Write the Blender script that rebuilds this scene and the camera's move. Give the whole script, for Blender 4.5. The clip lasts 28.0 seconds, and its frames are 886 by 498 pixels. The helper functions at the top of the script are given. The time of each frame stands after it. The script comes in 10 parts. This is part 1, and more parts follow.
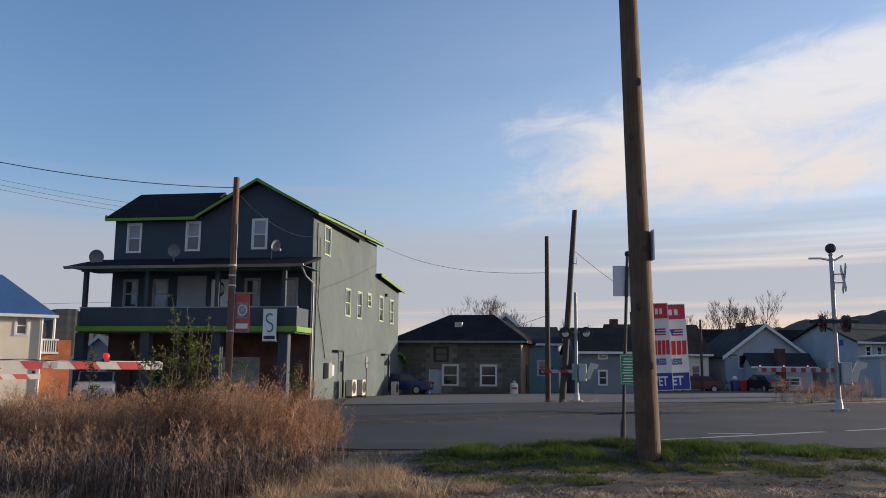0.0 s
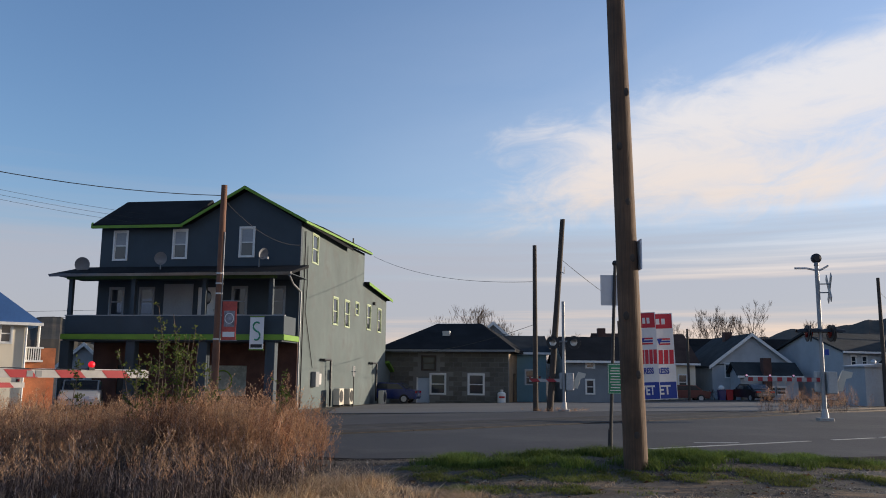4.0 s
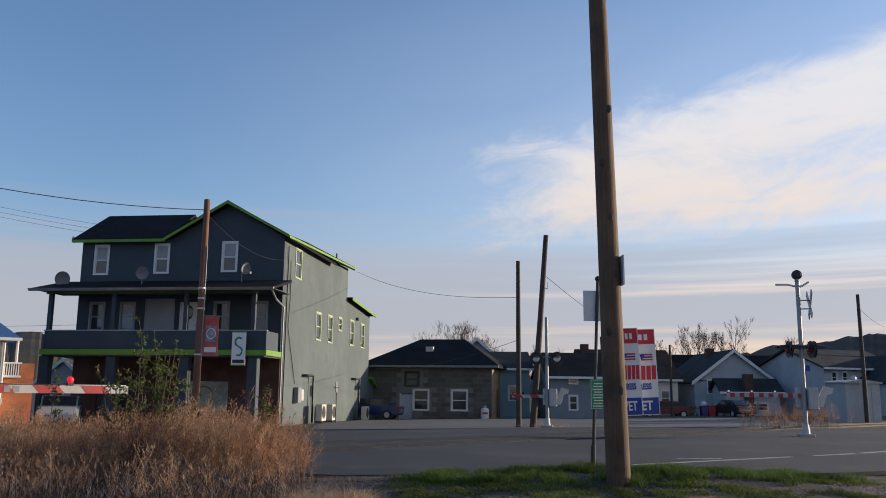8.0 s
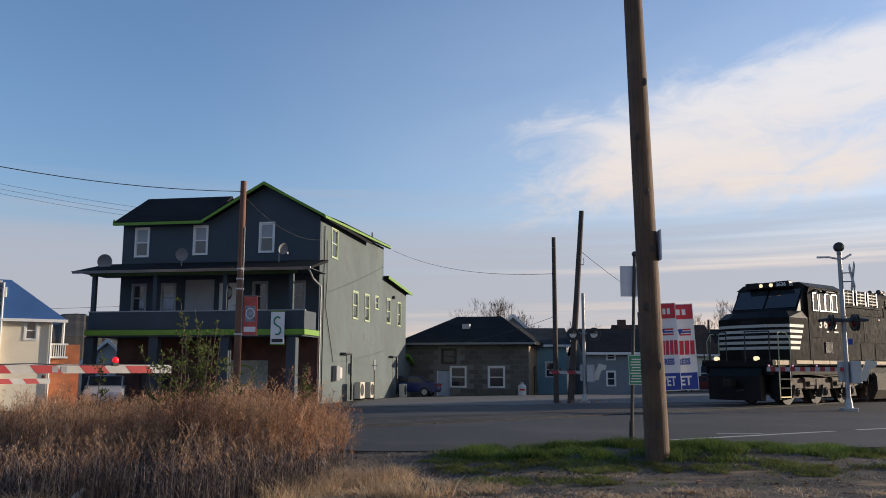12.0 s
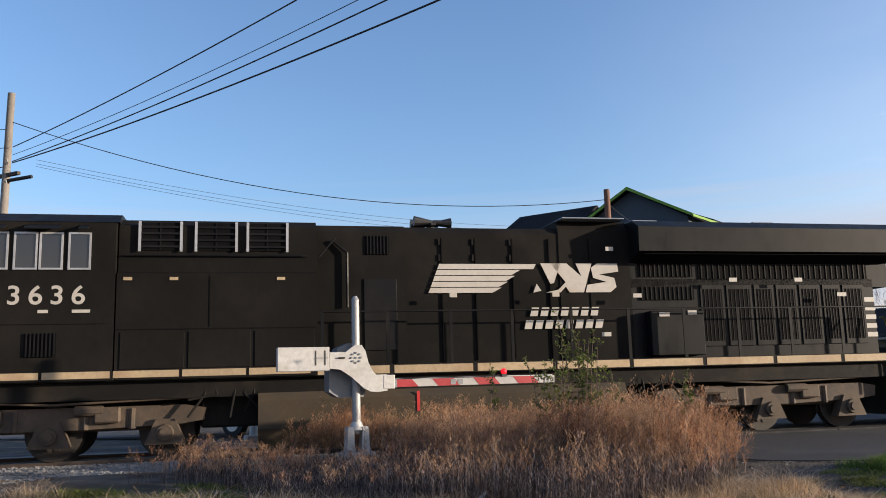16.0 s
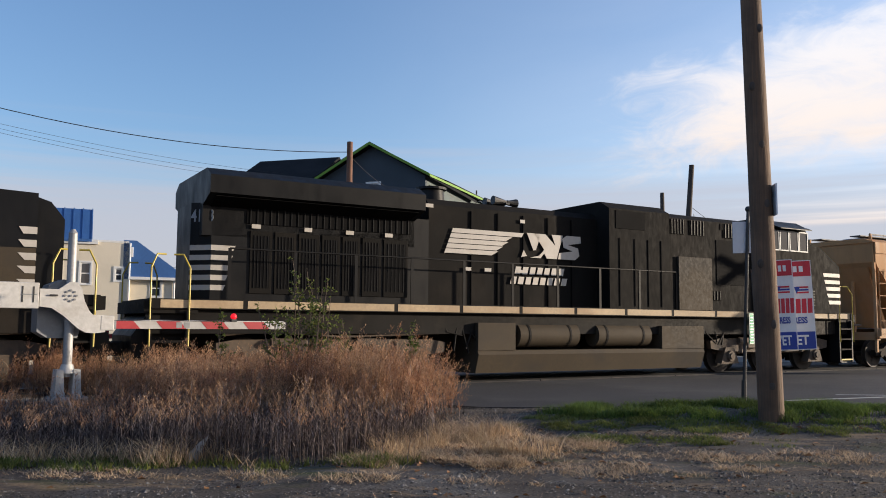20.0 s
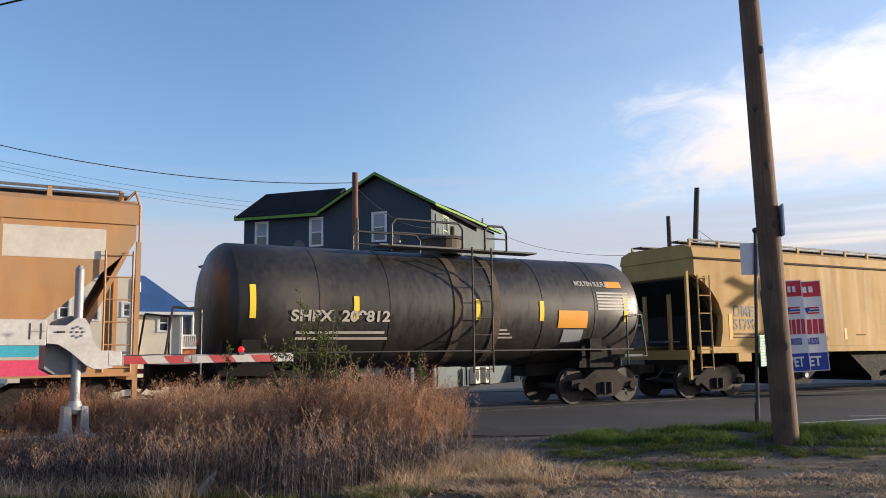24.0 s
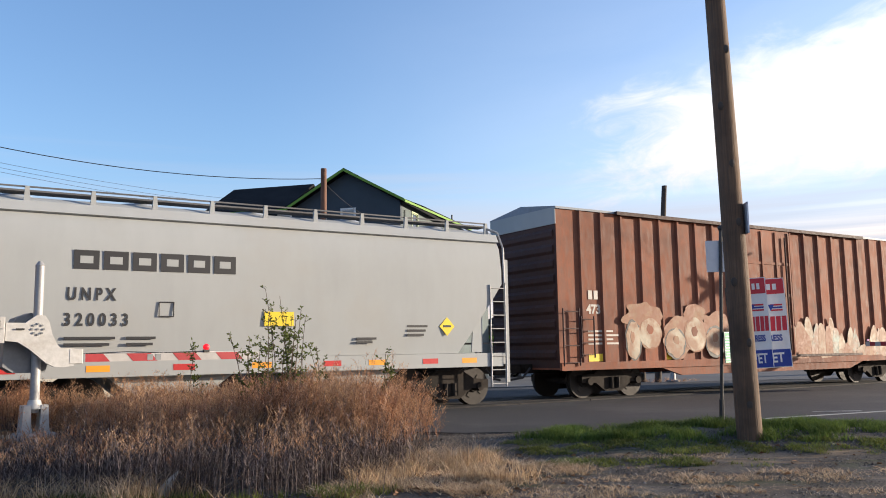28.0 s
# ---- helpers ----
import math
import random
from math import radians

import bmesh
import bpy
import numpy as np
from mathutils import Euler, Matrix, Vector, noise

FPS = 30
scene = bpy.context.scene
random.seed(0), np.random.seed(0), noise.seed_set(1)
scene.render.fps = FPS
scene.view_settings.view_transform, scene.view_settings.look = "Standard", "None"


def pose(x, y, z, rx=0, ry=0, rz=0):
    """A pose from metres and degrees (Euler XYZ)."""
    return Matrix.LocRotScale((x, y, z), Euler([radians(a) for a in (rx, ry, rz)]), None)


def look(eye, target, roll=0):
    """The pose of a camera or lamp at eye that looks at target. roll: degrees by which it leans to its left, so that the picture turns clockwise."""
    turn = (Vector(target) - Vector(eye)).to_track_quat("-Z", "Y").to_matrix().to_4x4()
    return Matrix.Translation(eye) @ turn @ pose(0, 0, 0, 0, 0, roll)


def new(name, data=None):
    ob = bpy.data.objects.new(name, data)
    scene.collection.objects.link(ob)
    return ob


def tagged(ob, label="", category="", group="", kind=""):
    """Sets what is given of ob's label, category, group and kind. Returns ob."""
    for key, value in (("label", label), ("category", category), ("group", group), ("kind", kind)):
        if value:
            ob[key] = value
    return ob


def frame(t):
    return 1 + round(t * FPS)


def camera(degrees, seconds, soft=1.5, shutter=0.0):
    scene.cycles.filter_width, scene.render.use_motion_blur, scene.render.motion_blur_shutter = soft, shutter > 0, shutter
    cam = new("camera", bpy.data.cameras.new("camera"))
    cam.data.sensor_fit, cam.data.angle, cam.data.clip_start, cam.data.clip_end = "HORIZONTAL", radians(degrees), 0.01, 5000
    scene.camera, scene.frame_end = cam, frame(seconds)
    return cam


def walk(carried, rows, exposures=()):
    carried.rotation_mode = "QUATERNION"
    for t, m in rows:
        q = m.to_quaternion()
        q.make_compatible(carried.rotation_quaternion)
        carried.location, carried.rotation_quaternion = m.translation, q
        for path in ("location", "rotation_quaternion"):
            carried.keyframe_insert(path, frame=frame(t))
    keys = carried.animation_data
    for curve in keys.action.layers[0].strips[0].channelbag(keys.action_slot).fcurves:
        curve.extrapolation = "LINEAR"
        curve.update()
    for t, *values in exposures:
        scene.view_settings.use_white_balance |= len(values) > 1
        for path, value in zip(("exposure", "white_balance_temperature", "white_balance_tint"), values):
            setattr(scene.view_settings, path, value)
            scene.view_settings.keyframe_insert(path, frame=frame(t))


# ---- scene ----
cam = camera(55.9, 28.0, 0.95)
PATH = [
    (0, (0.138, -0.321, 1.386), (0.117, 1.66, 1.666), 0.5),
    (0.5, (0.143, -0.319, 1.381), (0.12, 1.659, 1.671), 0.6),
    (1, (0.138, -0.324, 1.383), (0.116, 1.654, 1.678), 0.6),
    (1.5, (0.138, -0.324, 1.381), (0.118, 1.654, 1.677), 0.6),
    (2, (0.138, -0.319, 1.375), (0.123, 1.659, 1.67), 0.7),
    (2.5, (0.137, -0.312, 1.376), (0.127, 1.667, 1.667), 0.7),
    (4.5, (0.134, -0.324, 1.389), (0.145, 1.653, 1.696), 0.6),
    (5, (0.142, -0.325, 1.385), (0.154, 1.651, 1.698), 0.7),
    (5.5, (0.141, -0.323, 1.382), (0.155, 1.652, 1.697), 0.8),
    (6, (0.142, -0.318, 1.379), (0.151, 1.658, 1.684), 0.8),
    (6.5, (0.143, -0.318, 1.381), (0.157, 1.658, 1.687), 0.8),
    (7, (0.139, -0.313, 1.385), (0.152, 1.664, 1.685), 0.7),
    (7.5, (0.145, -0.305, 1.377), (0.169, 1.672, 1.682), 0.8),
    (8, (0.143, -0.317, 1.38), (0.189, 1.654, 1.718), 0.6),
    (8.5, (0.143, -0.331, 1.379), (0.165, 1.641, 1.713), 0.2),
    (9, (0.143, -0.329, 1.381), (0.123, 1.645, 1.697), -0.4),
    (9.5, (0.144, -0.323, 1.381), (0.115, 1.652, 1.693), -0.5),
    (10, (0.146, -0.309, 1.377), (0.108, 1.667, 1.681), -0.1),
    (10.5, (0.142, -0.307, 1.374), (0.09, 1.67, 1.675), 0.2),
    (11, (0.134, -0.332, 1.374), (0.078, 1.645, 1.668), 0.3),
    (11.5, (0.139, -0.345, 1.375), (0.101, 1.634, 1.663), 0.5),
    (13.5, (0.133, -0.281, 1.39), (0.041, 1.697, 1.671), -2.0),
    (14, (0.138, -0.294, 1.386), (0.01, 1.682, 1.664), -2.5),
    (14.5, (0.147, -0.332, 1.384), (-0.082, 1.636, 1.655), -2.9),
    (15, (0.151, -0.331, 1.394), (-0.302, 1.598, 1.661), -3.5),
    (15.5, (0.159, -0.35, 1.405), (-0.527, 1.505, 1.698), -3.2),
    (16, (0.175, -0.367, 1.409), (-0.7, 1.405, 1.717), -1.6),
    (16.5, (0.18, -0.375, 1.411), (-0.795, 1.345, 1.711), -0.2),
    (17, (0.19, -0.378, 1.396), (-0.766, 1.357, 1.673), -0.3),
    (17.5, (0.184, -0.363, 1.385), (-0.642, 1.443, 1.62), -0.8),
    (18, (0.172, -0.363, 1.376), (-0.518, 1.503, 1.586), -1.0),
    (18.5, (0.165, -0.36, 1.376), (-0.361, 1.559, 1.578), -1.0),
    (19, (0.156, -0.35, 1.377), (-0.235, 1.603, 1.563), -0.4),
    (19.5, (0.142, -0.346, 1.38), (-0.185, 1.619, 1.56), -0.3),
    (20, (0.137, -0.359, 1.382), (-0.15, 1.612, 1.565), 0.4),
    (20.5, (0.137, -0.363, 1.383), (-0.16, 1.603, 1.594), 0.5),
    (21, (0.128, -0.35, 1.384), (-0.168, 1.616, 1.6), 0.4),
    (21.5, (0.132, -0.346, 1.377), (-0.149, 1.622, 1.595), -0.1),
    (23.5, (0.139, -0.33, 1.381), (-0.173, 1.631, 1.618), -1.0),
    (24, (0.14, -0.325, 1.378), (-0.162, 1.636, 1.629), -0.8),
    (24.5, (0.14, -0.314, 1.382), (-0.147, 1.648, 1.638), -0.7),
    (25, (0.144, -0.325, 1.381), (-0.121, 1.641, 1.637), -0.8),
    (25.5, (0.148, -0.319, 1.381), (-0.099, 1.65, 1.635), -0.8),
    (26, (0.148, -0.319, 1.381), (-0.087, 1.651, 1.635), -0.8),
    (26.5, (0.148, -0.319, 1.381), (-0.084, 1.652, 1.631), -0.8),
    (27, (0.15, -0.312, 1.381), (-0.082, 1.659, 1.63), -0.9),
    (27.5, (0.155, -0.288, 1.383), (-0.077, 1.684, 1.628), -0.8),
    (28, (0.169, -0.269, 1.385), (-0.062, 1.702, 1.627), -0.9),
]
EXPOSURE = [(0, 0.32), (11.5, 0.32), (14, 0.46), (15, 0.52), (16, 0.74), (17, 0.92), (18, 0.86), (19, 0.62), (20, 0.58), (21, 0.42), (21.5, 0.60), (22.5, 0.62), (24, 0.70), (25, 0.56), (26, 0.42), (27, 0.40), (28, 0.90)]
walk(cam, [(t, look(eye, target, roll)) for t, eye, target, roll in PATH], EXPOSURE)

# ---- sky, sun ----
SUN_HEADING, SUN_HEIGHT = 72.0, 9.0
world = bpy.data.worlds.new("sky")
scene.world = world
world.use_nodes = True


def build_sky():
    """A clear evening sky with one bright wispy sheet of cloud towards the sun and low grey stratus along the horizon."""
    nt = world.node_tree
    nt.nodes.clear()
    N, L = nt.nodes.new, nt.links.new

    def calc(op, a, b=None):
        n = N("ShaderNodeMath")
        n.operation = op
        for i, v in enumerate((a, b)):
            if v is None:
                continue
            if isinstance(v, (int, float)):
                n.inputs[i].default_value = v
            else:
                L(v, n.inputs[i])
        return n.outputs[0]

    def ramp(v, a, b):
        n = N("ShaderNodeMapRange")
        n.interpolation_type = "SMOOTHSTEP"
        L(v, n.inputs["Value"])
        n.inputs["From Min"].default_value, n.inputs["From Max"].default_value = a, b
        return n.outputs["Result"]

    def mix(f, a, b):
        n = N("ShaderNodeMix")
        n.data_type = "RGBA"
        L(f, n.inputs["Factor"])
        for sock, v in ((n.inputs["A"], a), (n.inputs["B"], b)):
            if isinstance(v, tuple):
                sock.default_value = (*v, 1)
            else:
                L(v, sock)
        return n.outputs["Result"]

    tc = N("ShaderNodeTexCoord")
    sep = N("ShaderNodeSeparateXYZ")
    L(tc.outputs["Generated"], sep.inputs[0])
    x, y, z = sep.outputs
    az = calc("MULTIPLY", calc("ARCTAN2", x, y), 57.2958)   # degrees to the right
    el = calc("MULTIPLY", calc("ARCSINE", z), 57.2958)      # degrees up
    sky = N("ShaderNodeTexSky")
    sky.sky_type = "NISHITA"
    sky.sun_disc = False
    sky.sun_elevation = radians(SUN_HEIGHT)
    sky.sun_rotation = radians(SUN_HEADING)
    sky.air_density, sky.dust_density, sky.ozone_density = 1.0, 0.9, 2.6
    gain = N("ShaderNodeVectorMath")
    gain.operation = "MULTIPLY"
    gain.inputs[1].default_value = SKY_GAIN
    L(sky.outputs[0], gain.inputs[0])

    def cloud(sx, sy, scale, detail, rough, off=0.0, warp=0.6):
        co = N("ShaderNodeCombineXYZ")
        L(calc("MULTIPLY", az, sx), co.inputs[0]), L(calc("ADD", calc("MULTIPLY", el, sy), calc("MULTIPLY", az, -0.25 * sx)), co.inputs[1])
        co.inputs[2].default_value = off
        n = N("ShaderNodeTexNoise")
        n.inputs["Scale"].default_value, n.inputs["Detail"].default_value, n.inputs["Roughness"].default_value = scale, detail, rough
        n.inputs["Distortion"].default_value = warp
        L(co.outputs[0], n.inputs["Vector"])
        return n.outputs[0]

    broad, fine = cloud(0.05, 0.14, 1.0, 5, 0.55, 2.7), cloud(0.16, 0.42, 1.0, 11, 0.66, 5.1, 1.0)
    top = calc("MINIMUM", calc("ADD", 16.3, calc("MULTIPLY", az, 0.22)), 34.0)
    inner = calc("MINIMUM", calc("DIVIDE", calc("SUBTRACT", top, el), 3.2), calc("DIVIDE", calc("SUBTRACT", el, 9.2), 3.0))
    inner = calc("MINIMUM", inner, calc("DIVIDE", calc("SUBTRACT", az, 1.5), 11.0))
    inner = calc("MINIMUM", inner, calc("DIVIDE", calc("SUBTRACT", 150.0, az), 9.0))
    inner = calc("MINIMUM", inner, 1.0)
    dens = calc("ADD", calc("MULTIPLY", inner, 0.85), calc("ADD", calc("MULTIPLY", calc("SUBTRACT", broad, 0.5), 1.3), calc("MULTIPLY", calc("SUBTRACT", fine, 0.5), 1.5)))
    sheet = ramp(dens, 0.02, 1.05)
    lit = mix(ramp(el, 9.0, 20.0), (0.86, 0.73, 0.64), (0.80, 0.79, 0.82))
    veil = calc("MULTIPLY", calc("MULTIPLY", ramp(az, -22.0, 16.0), ramp(el, 34.0, 12.0)), calc("ADD", 0.10, calc("MULTIPLY", broad, 0.30)))
    hazy = mix(veil, gain.outputs[0], (0.80, 0.82, 0.88))
    base = mix(calc("MULTIPLY", sheet, 0.95), hazy, lit)
    # haze and stratus along the horizon
    streaks = cloud(0.03, 0.9, 1.0, 7, 0.55, 8.3, 0.3)
    stratus = calc("MULTIPLY", ramp(calc("ADD", el, calc("MULTIPLY", calc("SUBTRACT", streaks, 0.5), 7.0)), 13.0, 6.0), ramp(el, -1.0, 0.5))
    warm = ramp(calc("ADD", calc("MULTIPLY", calc("SUBTRACT", streaks, 0.45), 2.8), calc("ADD", ramp(el, 5.0, 1.0), calc("SUBTRACT", ramp(az, -30.0, 30.0), 0.85))), 0.05, 1.0)
    hue = mix(warm, (0.455, 0.455, 0.52), (0.86, 0.65, 0.53))
    low = mix(calc("MULTIPLY", stratus, 0.85), base, hue)
    bg = N("ShaderNodeBackground")
    L(low, bg.inputs["Color"])
    bg.inputs["Strength"].default_value = 0.82
    out = N("ShaderNodeOutputWorld")
    L(bg.outputs[0], out.inputs[0])


SKY_GAIN = (0.200, 0.200, 0.224)  # the clear sky's strength at this hour, red, green, blue
build_sky()
sun = new("sun", bpy.data.lights.new("sun", "SUN"))
sun.data.energy, sun.data.angle, sun.data.color = 5.0, radians(0.8), (1.0, 0.84, 0.66)
sh, se = radians(SUN_HEADING), radians(SUN_HEIGHT)
sun.matrix_world = look((0, 0, 60), Vector((0, 0, 60)) - Vector((math.sin(sh) * math.cos(se), math.cos(sh) * math.cos(se), math.sin(se))))

# ---- materials ----
def mat(name, color, rough=0.7, metal=0.0, vary=0.25, grain=6.0, fine=60.0, bump=0.15, dirt=None, dirt_amount=0.0, spec=0.5, streak=None, rnd=0.0):
    """A painted or natural surface: two scales of tint, relief, optional dirt blotches, streaks along z, and a tint per piece."""
    m = bpy.data.materials.new(name)
    m.use_nodes = True
    nt = m.node_tree
    N, L = nt.nodes.new, nt.links.new
    p = nt.nodes["Principled BSDF"]
    p.inputs["Metallic"].default_value = metal
    p.inputs["Specular IOR Level"].default_value = spec
    tc = N("ShaderNodeTexCoord")

    def noise_at(scale, detail=6, stretch=None):
        src = tc.outputs["Object"]
        if stretch:
            mp = N("ShaderNodeMapping")
            mp.inputs["Scale"].default_value = stretch
            L(src, mp.inputs[0])
            src = mp.outputs[0]
        n = N("ShaderNodeTexNoise")
        n.inputs["Scale"].default_value, n.inputs["Detail"].default_value = scale, detail
        n.inputs["Roughness"].default_value = 0.6
        L(src, n.inputs["Vector"])
        return n.outputs[0]

    def rng(v, a, b, lo, hi):
        n = N("ShaderNodeMapRange")
        L(v, n.inputs[0])
        for i, q in enumerate((a, b, lo, hi)):
            n.inputs[i + 1].default_value = q
        return n.outputs[0]

    big = noise_at(grain * 0.12, 5)
    small = noise_at(fine * 0.3, 8, streak)
    v1, v2 = rng(big, 0.3, 0.7, 1 - vary, 1 + vary * 0.6), rng(small, 0.3, 0.7, 1 - vary * 0.7, 1 + vary * 0.5)
    mul = N("ShaderNodeMath")
    mul.operation = "MULTIPLY"
    L(v1, mul.inputs[0]), L(v2, mul.inputs[1])
    val = mul.outputs[0]
    if rnd:
        oi = N("ShaderNodeObjectInfo")
        m2 = N("ShaderNodeMath")
        m2.operation = "MULTIPLY"
        L(val, m2.inputs[0]), L(rng(oi.outputs["Random"], 0, 1, 1 - rnd, 1 + rnd), m2.inputs[1])
        val = m2.outputs[0]
    sc = N("ShaderNodeVectorMath")
    sc.operation = "SCALE"
    sc.inputs[0].default_value = color
    L(val, sc.inputs["Scale"])
    col = sc.outputs[0]
    if dirt:
        mx = N("ShaderNodeMix")
        mx.data_type = "RGBA"
        L(rng(noise_at(grain * 0.25, 9), 0.62 - 0.35 * dirt_amount, 0.80 - 0.35 * dirt_amount, 0, 0.85), mx.inputs["Factor"])
        L(col, mx.inputs["A"])
        mx.inputs["B"].default_value = (*dirt, 1)
        col = mx.outputs["Result"]
    L(col, p.inputs["Base Color"])
    L(rng(small, 0.3, 0.7, max(rough - 0.12, 0.02), min(rough + 0.12, 1)), p.inputs["Roughness"])
    if bump:
        b = N("ShaderNodeBump")
        b.inputs["Strength"].default_value, b.inputs["Distance"].default_value = bump, 0.02
        L(small, b.inputs["Height"])
        L(b.outputs[0], p.inputs["Normal"])
    return m


def glow(name, color, strength):
    m = bpy.data.materials.new(name)
    m.use_nodes = True
    p = m.node_tree.nodes["Principled BSDF"]
    p.inputs["Base Color"].default_value = (*color, 1)
    p.inputs["Emission Color"].default_value = (*color, 1)
    p.inputs["Emission Strength"].default_value = strength
    return m


def glass(name, color, rough=0.05):
    m = bpy.data.materials.new(name)
    m.use_nodes = True
    p = m.node_tree.nodes["Principled BSDF"]
    p.inputs["Base Color"].default_value = (*color, 1)
    p.inputs["Roughness"].default_value = rough
    p.inputs["Specular IOR Level"].default_value = 0.8
    return m


M_ASPHALT = mat("asphalt", (0.047, 0.046, 0.048), 0.8, vary=0.35, grain=1.2, fine=140, bump=0.35, dirt=(0.075, 0.071, 0.068), dirt_amount=0.35, spec=0.3)
def earth(name):
    """Trodden roadside ground: dark gritty mud, washed-out grey gravel, tan mats of dead grass and mossy green."""
    m = bpy.data.materials.new(name)
    m.use_nodes = True
    nt = m.node_tree
    N, L = nt.nodes.new, nt.links.new
    p = nt.nodes["Principled BSDF"]
    tc = N("ShaderNodeTexCoord")

    def spots(scale, lo, hi, off, detail=6, stretch=(1, 1, 1)):
        mp, n, r = N("ShaderNodeMapping"), N("ShaderNodeTexNoise"), N("ShaderNodeMapRange")
        mp.inputs["Location"].default_value, mp.inputs["Scale"].default_value = (off, off * 1.7, 0), stretch
        L(tc.outputs["Object"], mp.inputs[0])
        n.inputs["Scale"].default_value, n.inputs["Detail"].default_value, n.inputs["Roughness"].default_value = scale, detail, 0.65
        L(mp.outputs[0], n.inputs["Vector"])
        L(n.outputs[0], r.inputs[0])
        r.inputs[1].default_value, r.inputs[2].default_value = lo, hi
        return r.outputs[0], n.outputs[0]

    def over(f, a, b):
        n = N("ShaderNodeMix")
        n.data_type = "RGBA"
        L(f, n.inputs["Factor"])
        for sock, v in ((n.inputs["A"], a), (n.inputs["B"], b)):
            if isinstance(v, tuple):
                sock.default_value = (*v, 1)
            else:
                L(v, sock)
        return n.outputs["Result"]

    grit, grain = spots(38.0, 0.35, 0.70, 3.0, 9)
    col = over(grit, (0.036, 0.031, 0.028), (0.135, 0.115, 0.098))
    col = over(spots(0.55, 0.50, 0.66, 11.0)[0], col, over(grit, (0.09, 0.085, 0.08), (0.20, 0.19, 0.18)))
    straw = spots(1.1, 0.54, 0.68, 5.0, 10, (0.55, 1.5, 1))[0]
    col = over(straw, col, over(spots(24.0, 0.35, 0.65, 8.0, 8, (1, 4, 1))[0], (0.13, 0.08, 0.045), (0.42, 0.30, 0.18)))
    moss = spots(0.9, 0.56, 0.70, 23.0, 10, (0.5, 1.4, 1))[0]
    col = over(moss, col, over(grit, (0.030, 0.042, 0.014), (0.085, 0.10, 0.032)))
    L(col, p.inputs["Base Color"])
    p.inputs["Roughness"].default_value, p.inputs["Specular IOR Level"].default_value = 0.95, 0.2
    b = N("ShaderNodeBump")
    b.inputs["Strength"].default_value, b.inputs["Distance"].default_value = 1.0, 0.03
    L(grain, b.inputs["Height"])
    L(b.outputs[0], p.inputs["Normal"])
    return m


M_SOIL = earth("gravel_soil")
M_BALLAST = mat("ballast", (0.26, 0.25, 0.24), 0.9, vary=0.45, grain=8, fine=160, bump=0.9)
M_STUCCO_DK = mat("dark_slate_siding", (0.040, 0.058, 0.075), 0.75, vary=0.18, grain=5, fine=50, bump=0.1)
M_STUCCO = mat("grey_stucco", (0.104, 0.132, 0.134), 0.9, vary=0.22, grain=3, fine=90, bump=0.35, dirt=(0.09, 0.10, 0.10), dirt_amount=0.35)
M_LIME = mat("lime_green_trim", (0.135, 0.275, 0.022), 0.6, vary=0.15, grain=9, fine=40, bump=0.05)
M_SHINGLE = mat("dark_shingles", (0.020, 0.021, 0.023), 0.95, vary=0.35, grain=6, fine=90, bump=0.5, spec=0.08)
M_WHITE = mat("white_paint", (0.72, 0.72, 0.70), 0.6, vary=0.12, grain=7, fine=50, bump=0.05)
M_GLASS = glass("window_glass", (0.035, 0.042, 0.05))
# matte pale grey; on upper window panes it paints a reflection
M_PALEGREY = mat("window_blind", (0.32, 0.34, 0.36), 0.8, vary=0.15)
M_BRICK_DK = mat("dark_brick", (0.10, 0.05, 0.04), 0.9, vary=0.35, grain=10, fine=60, bump=0.3)
M_POLE = mat("weathered_pole_wood", (0.125, 0.076, 0.046), 0.85, vary=0.6, grain=8, fine=60, bump=0.5, streak=(2.6, 2.6, 0.10))
M_POLE_GREY = mat("silvered_pole_wood", (0.24, 0.215, 0.19), 0.9, vary=0.35, grain=5, fine=60, bump=0.4, streak=(14, 14, 0.6))
M_POLE_RED = mat("creosote_pole_wood", (0.17, 0.085, 0.055), 0.85, vary=0.4, grain=5, fine=60, bump=0.4, streak=(14, 14, 0.6))
M_DARKWOOD = mat("dark_pole_wood", (0.07, 0.055, 0.045), 0.85, vary=0.4, grain=5, fine=60, bump=0.4, streak=(14, 14, 0.6))
M_STEEL = mat("galvanised_steel", (0.50, 0.50, 0.50), 0.5, 0.6, vary=0.2, grain=6, fine=50, bump=0.05)
M_ALU = mat("aluminium_mast", (0.34, 0.34, 0.34), 0.55, 0.3, vary=0.2, grain=8, fine=60, bump=0.08)
M_BLACK = mat("black_steel", (0.020, 0.020, 0.022), 0.55, vary=0.3, grain=6, fine=60, bump=0.08)
M_CABLE = mat("black_cable", (0.012, 0.012, 0.013), 0.6, vary=0.1, bump=0)
M_RAIL = mat("rail_steel", (0.07, 0.05, 0.04), 0.8, 0.1, vary=0.3, grain=8, fine=60, bump=0.2)
M_RAILTOP = mat("polished_rail_head", (0.075, 0.068, 0.062), 0.8, 0.1, vary=0.1, grain=8, fine=60, bump=0.02)
M_TIE = mat("weathered_tie", (0.10, 0.075, 0.055), 0.95, vary=0.4, grain=8, fine=60, bump=0.5, rnd=0.25)

